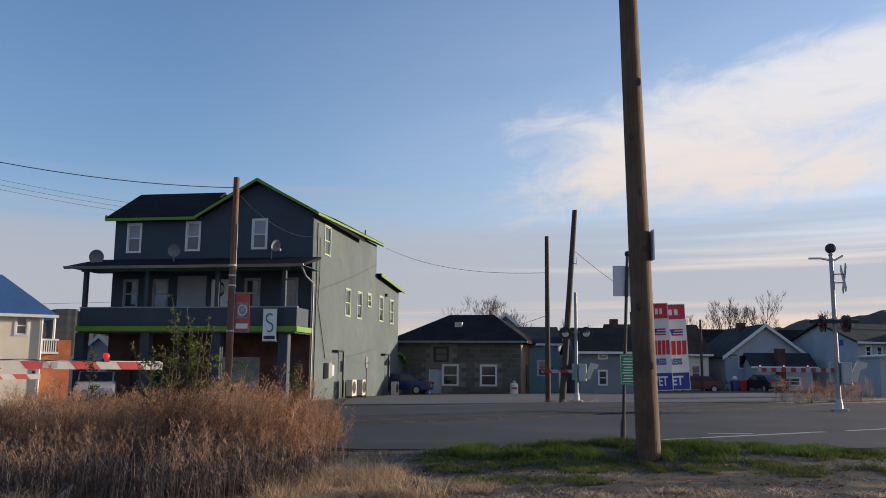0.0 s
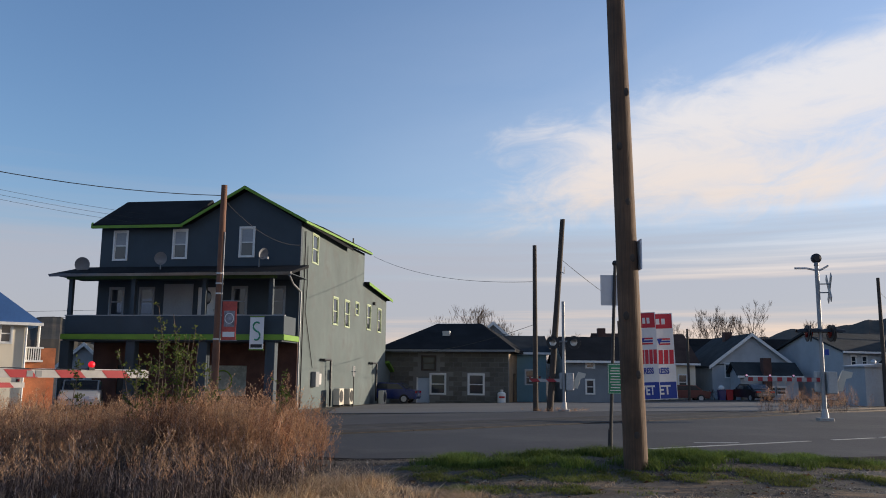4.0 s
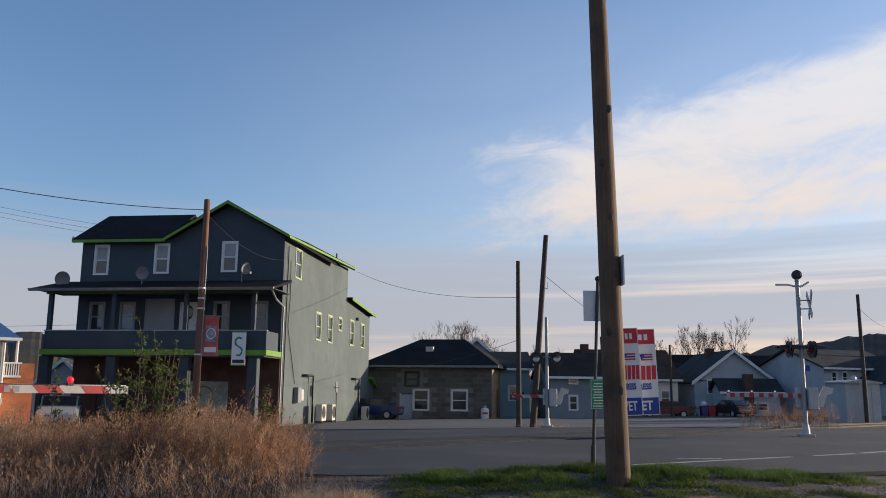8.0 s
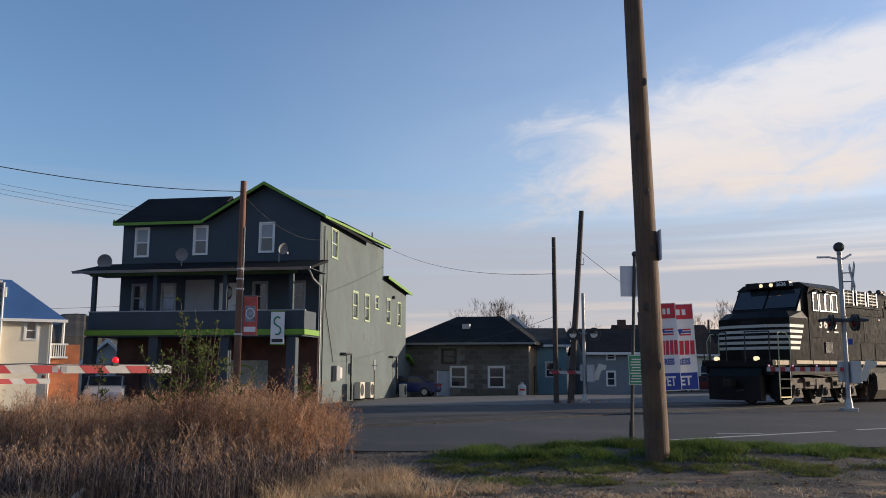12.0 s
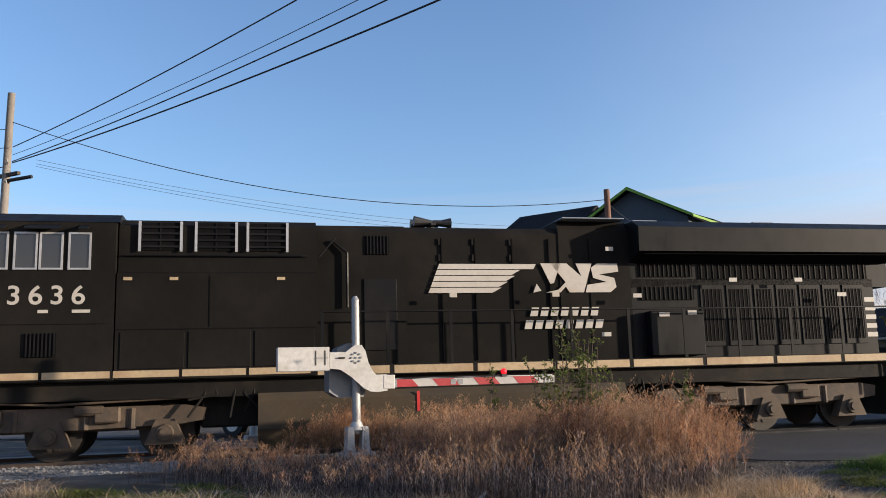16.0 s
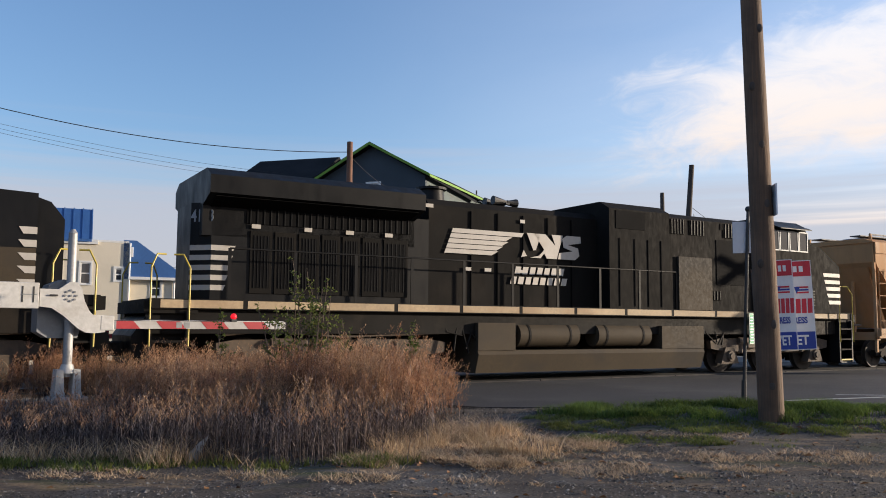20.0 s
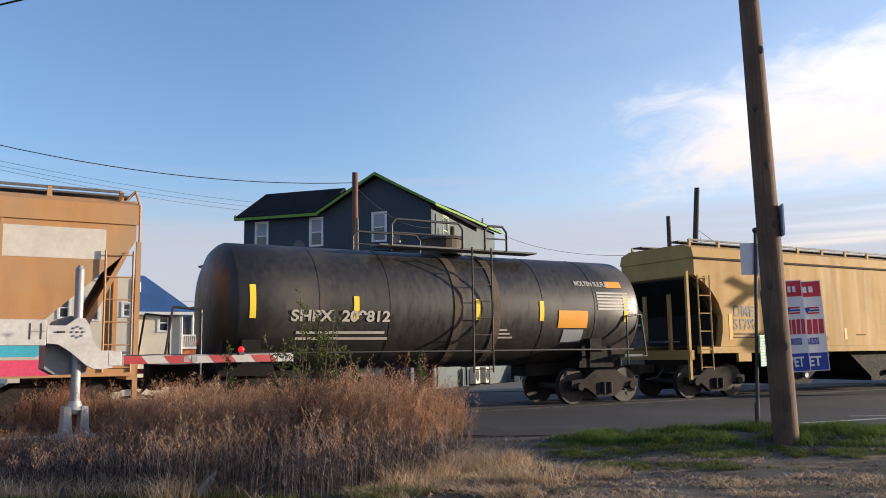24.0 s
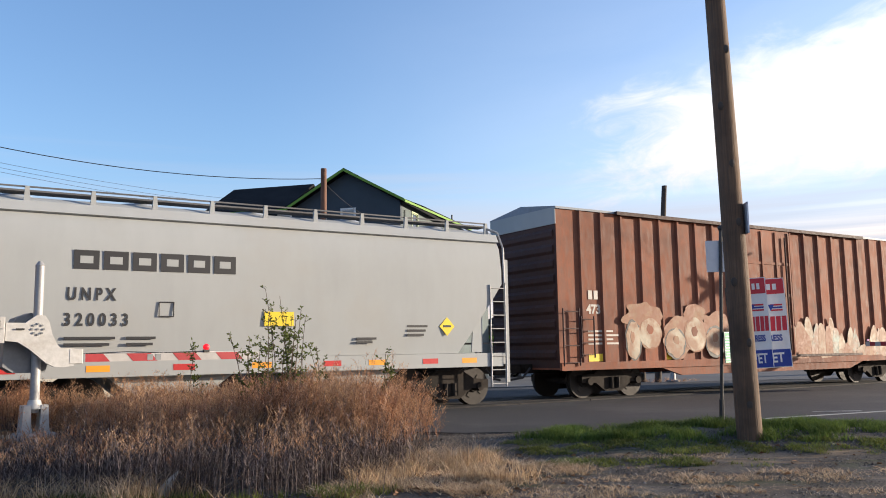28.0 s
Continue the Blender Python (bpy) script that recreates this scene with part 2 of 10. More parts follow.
# ---- building blocks ----
def bm_box(bm, x0, x1, y0, y1, z0, z1, bevel=0.0):
    m = Matrix.Translation(((x0 + x1) / 2, (y0 + y1) / 2, (z0 + z1) / 2)) @ Matrix.Diagonal((abs(x1 - x0), abs(y1 - y0), abs(z1 - z0), 1))
    r = bmesh.ops.create_cube(bm, size=1, matrix=m)
    if bevel:
        es = list({e for v in r["verts"] for e in v.link_edges})
        bmesh.ops.bevel(bm, geom=es, offset=bevel, segments=1, affect="EDGES", profile=0.5)
    return bm


def box(x0, x1, y0, y1, z0, z1, bevel=0.0):
    return bm_box(bmesh.new(), x0, x1, y0, y1, z0, z1, bevel)


def bm_rod(bm, a, b, r0, r1=None, n=10, caps=True):
    a, b = Vector(a), Vector(b)
    d = b - a
    m = Matrix.Translation((a + b) / 2) @ d.to_track_quat("Z", "Y").to_matrix().to_4x4()
    bmesh.ops.create_cone(bm, cap_ends=caps, segments=n, radius1=r0, radius2=r0 if r1 is None else r1, depth=d.length, matrix=m)
    return bm


def rod(a, b, r0, r1=None, n=10):
    return bm_rod(bmesh.new(), a, b, r0, r1, n)


def bm_path(bm, pts, r, n=6):
    for a, b in zip(pts, pts[1:]):
        bm_rod(bm, a, b, r, r, n)
    return bm


def pipe(pts, r, n=6):
    return bm_path(bmesh.new(), pts, r, n)


def tube(pts, r, n=6):
    """One unbroken round strand along many points."""
    bm = bmesh.new()
    pts = [Vector(p) for p in pts]
    rings = []
    for i, p in enumerate(pts):
        d = (pts[min(i + 1, len(pts) - 1)] - pts[max(i - 1, 0)]).normalized()
        s = d.cross(Vector((0, 0, 1)))
        s = s.normalized() if s.length > 1e-4 else Vector((1, 0, 0))
        u = s.cross(d)
        rings.append([bm.verts.new(p + r * (math.cos(math.tau * k / n) * s + math.sin(math.tau * k / n) * u)) for k in range(n)])
    for a, b in zip(rings, rings[1:]):
        for k in range(n):
            bm.faces.new((a[k], a[(k + 1) % n], b[(k + 1) % n], b[k]))
    bm.faces.new(rings[0]), bm.faces.new(rings[-1])
    bmesh.ops.recalc_face_normals(bm, faces=bm.faces[:])
    return bm


def bm_prism(bm, pts, lo, hi, axis="y"):
    """A closed outline (two coordinates) pushed from lo to hi along an axis; the outline lies in the other two, in x, y, z order."""
    def at(p, h):
        a, b = p
        return {"x": (h, a, b), "y": (a, h, b), "z": (a, b, h)}[axis]
    v0, v1 = [bm.verts.new(at(p, lo)) for p in pts], [bm.verts.new(at(p, hi)) for p in pts]
    n = len(pts)
    bm.faces.new(v0), bm.faces.new(v1)
    for i in range(n):
        bm.faces.new((v0[i], v0[(i + 1) % n], v1[(i + 1) % n], v1[i]))
    bmesh.ops.recalc_face_normals(bm, faces=bm.faces[:])
    return bm


def prism(pts, lo, hi, axis="y"):
    return bm_prism(bmesh.new(), pts, lo, hi, axis)


def bm_ball(bm, c, r, u=12, v=8, squash=(1, 1, 1)):
    bmesh.ops.create_uvsphere(bm, u_segments=u, v_segments=v, radius=r, matrix=Matrix.Translation(c) @ Matrix.Diagonal((*squash, 1)))
    return bm


def ball(c, r, u=12, v=8, squash=(1, 1, 1)):
    return bm_ball(bmesh.new(), c, r, u, v, squash)


def bm_quad(bm, *pts):
    return bm.faces.new([bm.verts.new(p) for p in pts])


def part(name, bm, material, parent=None, label="", smooth=False):
    """Links a bmesh as one mesh object under a thing or a part."""
    me = bpy.data.meshes.new(name)
    bm.to_mesh(me)
    bm.free()
    me.materials.append(material)
    if smooth:
        me.shade_smooth()
        me.set_sharp_from_angle(angle=radians(40))
    ob = new(name, me)
    if parent:
        ob.parent = parent
    if label:
        ob["label"] = label
    return ob


def again(ob, parent, m=None):
    """A further piece on the same mesh."""
    o = new(ob.name.split(".")[0], ob.data)
    o.parent = parent
    if m is not None:
        o.matrix_basis = m
    return o


def thing(name, m, label, category, group="", kind=""):
    ob = new(name)
    ob.empty_display_size = 0.2
    ob.matrix_world = m
    return tagged(ob, label, category, group, kind)


def mesh_thing(name, bm, material, m, label, category, group="", kind="", smooth=False):
    ob = part(name, bm, material, None, "", smooth)
    ob.matrix_world = m
    return tagged(ob, label, category, group, kind)


TRACK_TURN = 39.0  # the track's x axis runs away to the far right
TRACK = pose(-11.36, 14.03, 0, 0, 0, TRACK_TURN)
TX, TY = Vector((math.cos(radians(39)), math.sin(radians(39)))), Vector((-math.sin(radians(39)), math.cos(radians(39))))


def perp(x, y):
    return x * TY.x + y * TY.y


def ground_z(x, y):
    """The ground: level at the crossing, falling gently behind it."""
    d = perp(x, y)
    return -0.02 * max(0.0, d - 21.0) if d < 60 else -0.78


def onto(x, y, dz=0.0, rz=0.0):
    return pose(x, y, ground_z(x, y) + dz, 0, 0, rz)

# ---- ground, roads, railway ----
def wobble(x, y):
    return 0.035 * noise.noise((x * 0.45, y * 0.45, 0.3)) + 0.018 * noise.noise((x * 1.7, y * 1.7, 4.0))


def soil_z(x, y):
    """The top of the soil on this side of the road: uneven, with a grassy hump round the pole and a lip along the asphalt."""
    lip = 0.045 if -2.2 < x < 9.0 and y < 13.9 + 0.13 * max(0.0, x + 0.6) else 0.0
    return ground_z(x, y) + wobble(x, y) - 0.07 + lip + 0.24 * math.exp(-(((x - 3.4) / 3.6) ** 2 + ((y - 12.6) / 1.6) ** 2))


def build_ground():
    bm = bmesh.new()
    xs = [-3000, -900, -300, -120] + [-60 + 4 * i for i in range(10)] + [-20 + 0.5 * i for i in range(81)] + [24 + 4 * i for i in range(12)] + [120, 300, 900, 3000]
    ys = [-900, -150, -40] + [-12 + 3 * i for i in range(5)] + [2 + 0.5 * i for i in range(45)] + [26 + 3 * i for i in range(25)] + [130, 300, 900, 3500]
    def h(x, y):
        z = ground_z(x, y)
        if -25 < x < 25 and 0 < y < 26:
            return soil_z(x, y)
        return z - 0.02
    grid = [[bm.verts.new((x, y, h(x, y))) for x in xs] for y in ys]
    for a, b in zip(grid, grid[1:]):
        for i in range(len(xs) - 1):
            bm.faces.new((a[i], a[i + 1], b[i + 1], b[i]))
    mesh_thing("ground", bm, M_SOIL, pose(0, 0, 0), "gravelly brown earth with dry straw and moss", "ground", kind="structure", smooth=True)


def slab(name, outline, thick, material, label, category, lift=0.0, step=1.5):
    """A paved area: an outline on the ground, cut into a grid so that it follows the fall of the land."""
    bm = bmesh.new()
    bm.faces.new([bm.verts.new((x, y, 0)) for x, y in outline])
    xs, ys = [p[0] for p in outline], [p[1] for p in outline]
    for axis, lo, hi in ((0, min(xs), max(xs)), (1, min(ys), max(ys))):
        n = int((hi - lo) / step / 2)
        for i in range(1, n):
            co, no = [0, 0, 0], [0, 0, 0]
            co[axis], no[axis] = lo + (hi - lo) * i / n, 1
            bmesh.ops.bisect_plane(bm, geom=bm.verts[:] + bm.edges[:] + bm.faces[:], plane_co=co, plane_no=no)
    top = bm.faces[:]
    r = bmesh.ops.extrude_face_region(bm, geom=top)
    up = {v for v in r["geom"] if isinstance(v, bmesh.types.BMVert)}
    for v in bm.verts:
        z = ground_z(v.co.x, v.co.y) + lift
        v.co.z = z if v in up else z - thick
    bmesh.ops.recalc_face_normals(bm, faces=bm.faces[:])
    return mesh_thing(name, bm, material, pose(0, 0, 0), label, category, kind="structure")


def build_paving():
    edge = [(-2.0, 14.2), (-0.6, 14.0), (1.5, 14.5), (4.5, 14.9), (7.6, 15.0), (11.0, 16.6), (20.0, 23.3), (40.0, 39.0), (90.0, 78.0)]
    far = [(86.0, 84.0), (36.0, 44.0), (15.0, 35.0), (8.0, 35.6), (2.5, 34.5), (-3.2, 32.0), (-8.5, 31.5), (-11.0, 28.0), (-8.2, 22.0), (-4.4, 17.0)]
    rag = []
    for (x0, y0), (x1, y1) in zip(edge + far, (edge + far)[1:] + edge[:1]):
        n = max(1, int(math.hypot(x1 - x0, y1 - y0) / 0.6)) if y0 < 24 and x0 < 12 else 1
        for i in range(n):
            x, y = x0 + (x1 - x0) * i / n, y0 + (y1 - y0) * i / n
            rag.append((x + (0.16 * noise.noise((x * 1.3, y * 1.3, 9)) if n > 1 else 0), y + (0.22 * noise.noise((x * 1.1, y * 1.1, 2)) if n > 1 else 0)))
    slab("road", rag, 0.08, M_ASPHALT, "worn grey asphalt road and level crossing", "road", 0.012)
    lot = [(-4.4, 34.2), (2.5, 34.9), (8.0, 36.0), (15.0, 36.5), (22.0, 42.0), (22.0, 60.0), (5.0, 60.0), (-3.8, 56.5), (-5.2, 44.0)]
    slab("parking_lot", lot, 0.06, M_LOT, "patched pale asphalt yard beside the dark house", "parking lot", 0.008)
    lane = [(-40.0, 22.0), (-26.0, 19.0), (-16.0, 20.0), (-11.4, 28.0), (-13.0, 33.0), (-20.0, 36.0), (-45.0, 34.0)]
    slab("side_road", lane, 0.06, M_ASPHALT, "dark asphalt side road behind the tracks", "road", 0.006)
    for a, b, w in (((4.3, 16.45), (10.7, 20.25), 0.12), ((10.9, 20.4), (26.0, 31.5), 0.12), ((5.7, 18.15), (6.7, 18.25), 0.12)):
        a, b = Vector(a), Vector(b)
        d = (b - a).normalized()
        n = Vector((-d.y, d.x)) * w / 2
        bm = bmesh.new()
        k = max(2, int((b - a).length / 0.8))
        for i in range(k):
            if noise.noise((i * 0.9, a.x, 1)) < -0.42:
                continue
            p, q = a + (b - a) * i / k, a + (b - a) * (i + 0.985) / k
            bm_prism(bm, [tuple(p + n), tuple(q + n), tuple(q - n), tuple(p - n)], 0.010, 0.0165, "z")
        mesh_thing("lane_marking", bm, M_LINE, pose(0, 0, 0), "worn white painted line on the asphalt", "road marking", kind="structure")


def build_railway():
    # ballast shoulders to both sides of the crossing, and in the far distance
    for name, u0, u1 in (("ballast_bed", -150.0, 3.2), ("ballast_bed", 32.0, 230.0)):
        bm = bmesh.new()
        prof = [(-4.0, -0.25), (-2.1, -0.03), (2.1, -0.03), (4.0, -0.25)]
        n = int((u1 - u0) / 1.2)
        rows = []
        for i in range(n + 1):
            x = u0 + (u1 - u0) * i / n
            rows.append([bm.verts.new((x, w + 0.3 * noise.noise((x, w, 1)) * (abs(w) > 3), z + 0.02 * noise.noise((x * 2, w * 2, 5)))) for w, z in [(-5.2, -0.3), *prof, (5.2, -0.35)]])
        for a, b in zip(rows, rows[1:]):
            for i in range(len(a) - 1):
                bm.faces.new((a[i], b[i], b[i + 1], a[i + 1]))
        bmesh.ops.recalc_face_normals(bm, faces=bm.faces[:])
        mesh_thing(name, bm, M_BALLAST, TRACK, "grey crushed-stone ballast under the rails", "ballast", kind="stuff", smooth=True)
    rails = thing("railway_track", TRACK, "pair of steel rails on weathered wooden ties", "railway track", kind="structure")
    for w in (-0.755, 0.755):
        prof = [(-0.075, -0.17), (0.075, -0.17), (0.075, -0.155), (0.012, -0.14), (0.012, -0.04), (0.036, -0.03), (0.036, 0.035), (-0.036, 0.035), (-0.036, -0.03), (-0.012, -0.04), (-0.012, -0.14), (-0.075, -0.155)]
        part("rail", prism([(w + a, b) for a, b in prof], -150, 230, "x"), M_RAIL, rails)
        part("rail_head", box(-150, 230, w - 0.03, w + 0.03, 0.0355, 0.040), M_RAILTOP, rails, "polished running surface")
    tie = None
    for i in range(150):
        x = -40 + i * 0.56
        if 3.0 < x < 32.0:
            continue
        m = pose(x, 0.03 * noise.noise((x, 0, 0)), -0.12, 0, 0, 1.5 * noise.noise((x, 3, 0)))
        if tie is None:
            tie = part("tie", box(-0.115, 0.115, -1.3, 1.3, -0.09, 0.075, 0.012), M_TIE, rails)
            tie.matrix_basis = m
        else:
            again(tie, rails, m)


M_LOT = mat("pale_asphalt", (0.105, 0.102, 0.098), 0.8, vary=0.3, grain=1.5, fine=120, bump=0.3, dirt=(0.09, 0.088, 0.085), dirt_amount=0.4)
M_LINE = mat("worn_line_paint", (0.36, 0.36, 0.34), 0.7, vary=0.3, grain=9, fine=80, bump=0.1, dirt=(0.12, 0.12, 0.12), dirt_amount=0.35)
build_ground()
build_paving()
build_railway()


def crossing_surface():
    """Dark rubber panels that fill the road between and beside the rails."""
    C = thing("crossing_surface", TRACK, "dark rubber crossing panels between the rails", "level crossing", kind="structure")
    first = {}
    for i in range(12):
        x = 3.4 + i * 2.38
        for w0, w1 in ((-1.36, -0.80), (-0.70, 0.70), (0.80, 1.36)):
            m = Matrix.Translation((x, 0, 0))
            if w0 in first:
                again(first[w0], C, m)
            else:
                first[w0] = part("panel", box(0, 2.36, w0, w1, -0.06, 0.046, 0.006), M_PANEL, C)
                first[w0].matrix_basis = m


M_PANEL = mat("worn_rubber_panel", (0.045, 0.043, 0.042), 0.85, vary=0.35, grain=6, fine=60, bump=0.2, dirt=(0.08, 0.07, 0.06), dirt_amount=0.3, spec=0.2, rnd=0.15)
crossing_surface()

# ---- the dark three-storey house ----
def sash_window(parent, m, w, h, frame_mat, depth=0.10, upper=True, name="window", dark=False):
    """A double-hung window lying in the plane y = 0, outside at -y; m sets its lower left corner."""
    t = 0.09
    bm = box(-t, w + t, -0.04, depth, -0.06, 0.0)
    bm_box(bm, -t, w + t, -0.03, depth, h, h + t)
    bm_box(bm, -t, 0, -0.03, depth, 0, h)
    bm_box(bm, w, w + t, -0.03, depth, 0, h)
    win = part(name, bm, frame_mat, parent)
    win.matrix_basis = m
    bm = box(0, w, 0.012, 0.05, h / 2 - 0.03, h / 2 + 0.03)
    bm_box(bm, 0, 0.045, 0.01, 0.05, 0, h)
    bm_box(bm, w - 0.045, w, 0.01, 0.05, 0, h)
    bm_box(bm, 0.045, w - 0.045, 0.01, 0.05, 0, 0.05)
    bm_box(bm, 0.045, w - 0.045, 0.01, 0.05, h - 0.05, h)
    part("sash", bm, frame_mat, win)
    part("pane", box(0.045, w - 0.045, 0.03, 0.036, 0.05, h / 2 - 0.03), M_GLASS, win)
    # unless dark, the upper pane carries its bright reflection as pale colour
    part("pane", box(0.045, w - 0.045, 0.03, 0.036, h / 2 + 0.03, h - 0.05), M_GLASS if dark else M_PALEGREY, win, "" if dark else "pane with a pale reflection painted in its colour")
    return win


def wall_with_holes(x0, x1, z0, z1, holes, y0, y1, top=None):
    """A wall from x0 to x1, thickness y0..y1, with rectangular openings (x, z, w, h) cut right through."""
    bm = bmesh.new()
    xs = sorted({x0, x1, *[h[0] for h in holes], *[h[0] + h[2] for h in holes]})
    zs = sorted({z0, z1, *[h[1] for h in holes], *[h[1] + h[3] for h in holes]})
    for a, b in zip(xs, xs[1:]):
        run = None
        for c, d in zip(zs, zs[1:]):
            mx, mz = (a + b) / 2, (c + d) / 2
            hole = any(h[0] < mx < h[0] + h[2] and h[1] < mz < h[1] + h[3] for h in holes)
            if hole:
                if run:
                    bm_box(bm, a, b, y0, y1, *run)
                run = None
            else:
                run = (run[0], d) if run else (c, d)
        if run:
            bm_box(bm, a, b, y0, y1, *run)
    bmesh.ops.remove_doubles(bm, verts=bm.verts[:], dist=0.0005)
    return bm


def build_house():
    H = thing("corner_house", pose(-6.92, 41.64, -0.45, 0, 0, -8.8), "dark slate three-storey house with lime green trim and two-level porch", "house")
    G = 0.45  # floor of the model lies this far under the datum
    W, D, eave = -10.95, 13.4, 9.08 + G
    third = [(-10.17, 7.25 + G, 0.66, 1.46), (-6.86, 7.3 + G, 0.66, 1.44), (-3.22, 7.35 + G, 0.68, 1.46)]
    second = [(-10.2, 4.35 + G, 0.68, 1.36), (-8.53, 4.35 + G, 0.68, 1.36), (-3.49, 4.35 + G, 0.68, 1.38), (-1.40, 4.35 + G, 0.6, 1.38), (-5.42, 3.62 + G, 1.0, 2.15)]
    shop = [(-5.2, 0.75, 2.6, 1.5), (-9.6, 0.75, 1.6, 1.5)]
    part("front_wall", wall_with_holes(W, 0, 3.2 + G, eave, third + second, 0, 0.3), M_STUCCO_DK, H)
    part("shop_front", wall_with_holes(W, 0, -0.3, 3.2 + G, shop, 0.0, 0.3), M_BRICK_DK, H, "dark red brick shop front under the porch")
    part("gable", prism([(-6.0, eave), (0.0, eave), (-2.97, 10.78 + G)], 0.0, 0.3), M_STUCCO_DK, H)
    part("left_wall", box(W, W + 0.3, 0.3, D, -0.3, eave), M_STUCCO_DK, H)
    sides = [(1.97, 7.3 + G, 0.95, 1.5), (6.2, 4.3 + G, 0.95, 1.5), (8.8, 4.3 + G, 0.95, 1.55), (11.3, 5.2 + G, 0.75, 0.75), (14.4, 4.45 + G, 1.0, 1.6), (17.6, 4.45 + G, 1.0, 1.6)]
    def turn_side(bm):
        bmesh.ops.rotate(bm, verts=bm.verts[:], cent=(0, 0, 0), matrix=Matrix.Rotation(radians(90), 3, "Z"))
        return bm
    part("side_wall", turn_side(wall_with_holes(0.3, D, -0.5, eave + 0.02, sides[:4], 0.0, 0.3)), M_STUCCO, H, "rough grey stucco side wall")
    part("side_wall_top", prism([(0.3, eave + 0.021), (D, eave + 0.021), (D, eave + 0.34)], -0.3, -0.001, "x"), M_STUCCO, H)
    part("rear_wing_wall", turn_side(wall_with_holes(D, 20.4, -0.6, 6.9 + G, sides[4:], 0.004, 0.3)), M_STUCCO, H, "rough grey stucco side wall of the rear wing")
    part("wing_wall_top", prism([(D, 6.9 + G), (20.4, 6.9 + G), (D, 7.38 + G)], -0.3, -0.004, "x"), M_STUCCO, H)
    part("rear_wall", box(-8.0, -0.3, 20.1, 20.4, -0.6, 6.6 + G), M_STUCCO, H)
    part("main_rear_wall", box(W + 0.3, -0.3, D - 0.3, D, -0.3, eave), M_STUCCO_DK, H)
    part("floor_slab", box(W + 0.3, -0.3, 0.3, D - 0.3, 3.2 + G, 3.4 + G), M_DARKWOOD, H)
    part("floor_slab", box(W + 0.3, -0.3, 0.3, D - 0.3, 6.3 + G, 6.5 + G), M_DARKWOOD, H)
    # roofs
    a = eave - 0.05
    rz = 10.99 + G
    part("main_roof", prism([(-0.42, a - 0.11), (3.0, rz - 0.14), (6.5, a - 0.11), (6.5, a + 0.03), (3.0, rz), (-0.42, a + 0.03)], W - 0.35, -6.2, "x"), M_SHINGLE, H)
    part("left_gable", prism([(-0.1, a), (3.0, rz - 0.16), (6.2, a)], W + 0.02, W + 0.3, "x"), M_STUCCO_DK, H)
    part("flat_roof", box(W - 0.2, -3.7, 6.55, D, eave + 0.01, eave + 0.12), M_SHINGLE, H)
    part("cross_roof", prism([(-6.3, a - 0.06), (-2.97, 10.81 + G), (0.36, a - 0.1), (0.36, a + 0.06), (-2.97, 10.97 + G), (-6.3, a + 0.1)], -0.42, 9.0), M_SHINGLE, H)
    bm = bmesh.new()
    bm_prism(bm, [(-3.6, 10.70 + G), (0.34, a - 0.04), (0.34, a + 0.20), (-3.6, 10.94 + G)], 3.0, D + 0.5)
    for v in bm.verts:
        v.co.z += 0.026 * (v.co.y - 3.0) + 0.07
    part("side_roof", bm, M_SHINGLE, H)
    part("rear_roof", prism([(D, 7.39 + G), (20.8, 6.9 + G), (20.8, 7.02 + G), (D, 7.51 + G)], -8.2, 0.35, "x"), M_SHINGLE, H)
    def board(x0, z0, x1, z1, y0, y1, h=0.15):
        return prism([(x0, z0), (x1, z1), (x1, z1 + h), (x0, z0 + h)], y0, y1)
    part("fascia", board(W - 0.32, eave - 0.23, -6.25, eave - 0.23, -0.46, -0.40), M_LIME, H)
    part("bargeboard", board(-6.32, eave - 0.22, -2.97, 10.79 + G, -0.50, -0.43), M_LIME, H)
    part("bargeboard", board(-2.97, 10.79 + G, 0.38, eave - 0.11, -0.505, -0.43), M_LIME, H)
    def rake(y0, z0, y1, z1, x0, x1, h=0.2):
        return prism([(y0, z0), (y1, z1), (y1, z1 + h), (y0, z0 + h)], x0, x1, "x")
    part("fascia", rake(-0.5, eave - 0.13, D + 0.5, eave + 0.32, 0.37, 0.42, 0.12), M_LIME, H)
    part("fascia", rake(-0.42, eave - 0.21, -0.36, eave - 0.09, W - 0.4, W - 0.3), M_LIME, H)
    part("fascia", rake(D - 0.1, 7.30 + G, 20.85, 6.80 + G, 0.36, 0.41, 0.19), M_LIME, H)
    part("vent_pipe", rod((-0.6, 12.6, eave + 0.2), (-0.6, 12.6, eave + 1.25), 0.05), M_BLACK, H)
    part("rear_lean_to", prism([(20.4, -0.6), (22.8, -0.6), (22.8, 1.9), (20.4, 2.7)], -6, 0.0, "x"), M_STUCCO, H)
    part("lean_to_roof", prism([(20.41, 2.72), (23.1, 1.80), (23.1, 1.98), (20.41, 2.90)], -6.2, 0.3, "x"), M_LIME, H)
    # windows
    for x, z, w, h in third:
        sash_window(H, pose(x, -0.0, z), w, h, M_WHITE)
    for x, z, w, h in second[:4]:
        sash_window(H, pose(x, 0.0, z), w, h, M_GREYTRIM, dark=True)
    for x, z, w, h in sides:
        wdw = sash_window(H, pose(0.0, x, z, 0, 0, 90), w, h, M_LIMEWHITE, dark=True)
    door = part("door", box(-5.42, -4.42, 0.06, 0.12, 3.62 + G, 5.77 + G, 0.01), M_WHITE, H, "white panelled front door with an oval pane")
    part("door_pane", ball((-4.92, 0.055, 5.25 + G), 0.3, 16, 8, (0.8, 0.06, 1.25)), M_GLASS, door, smooth=True)
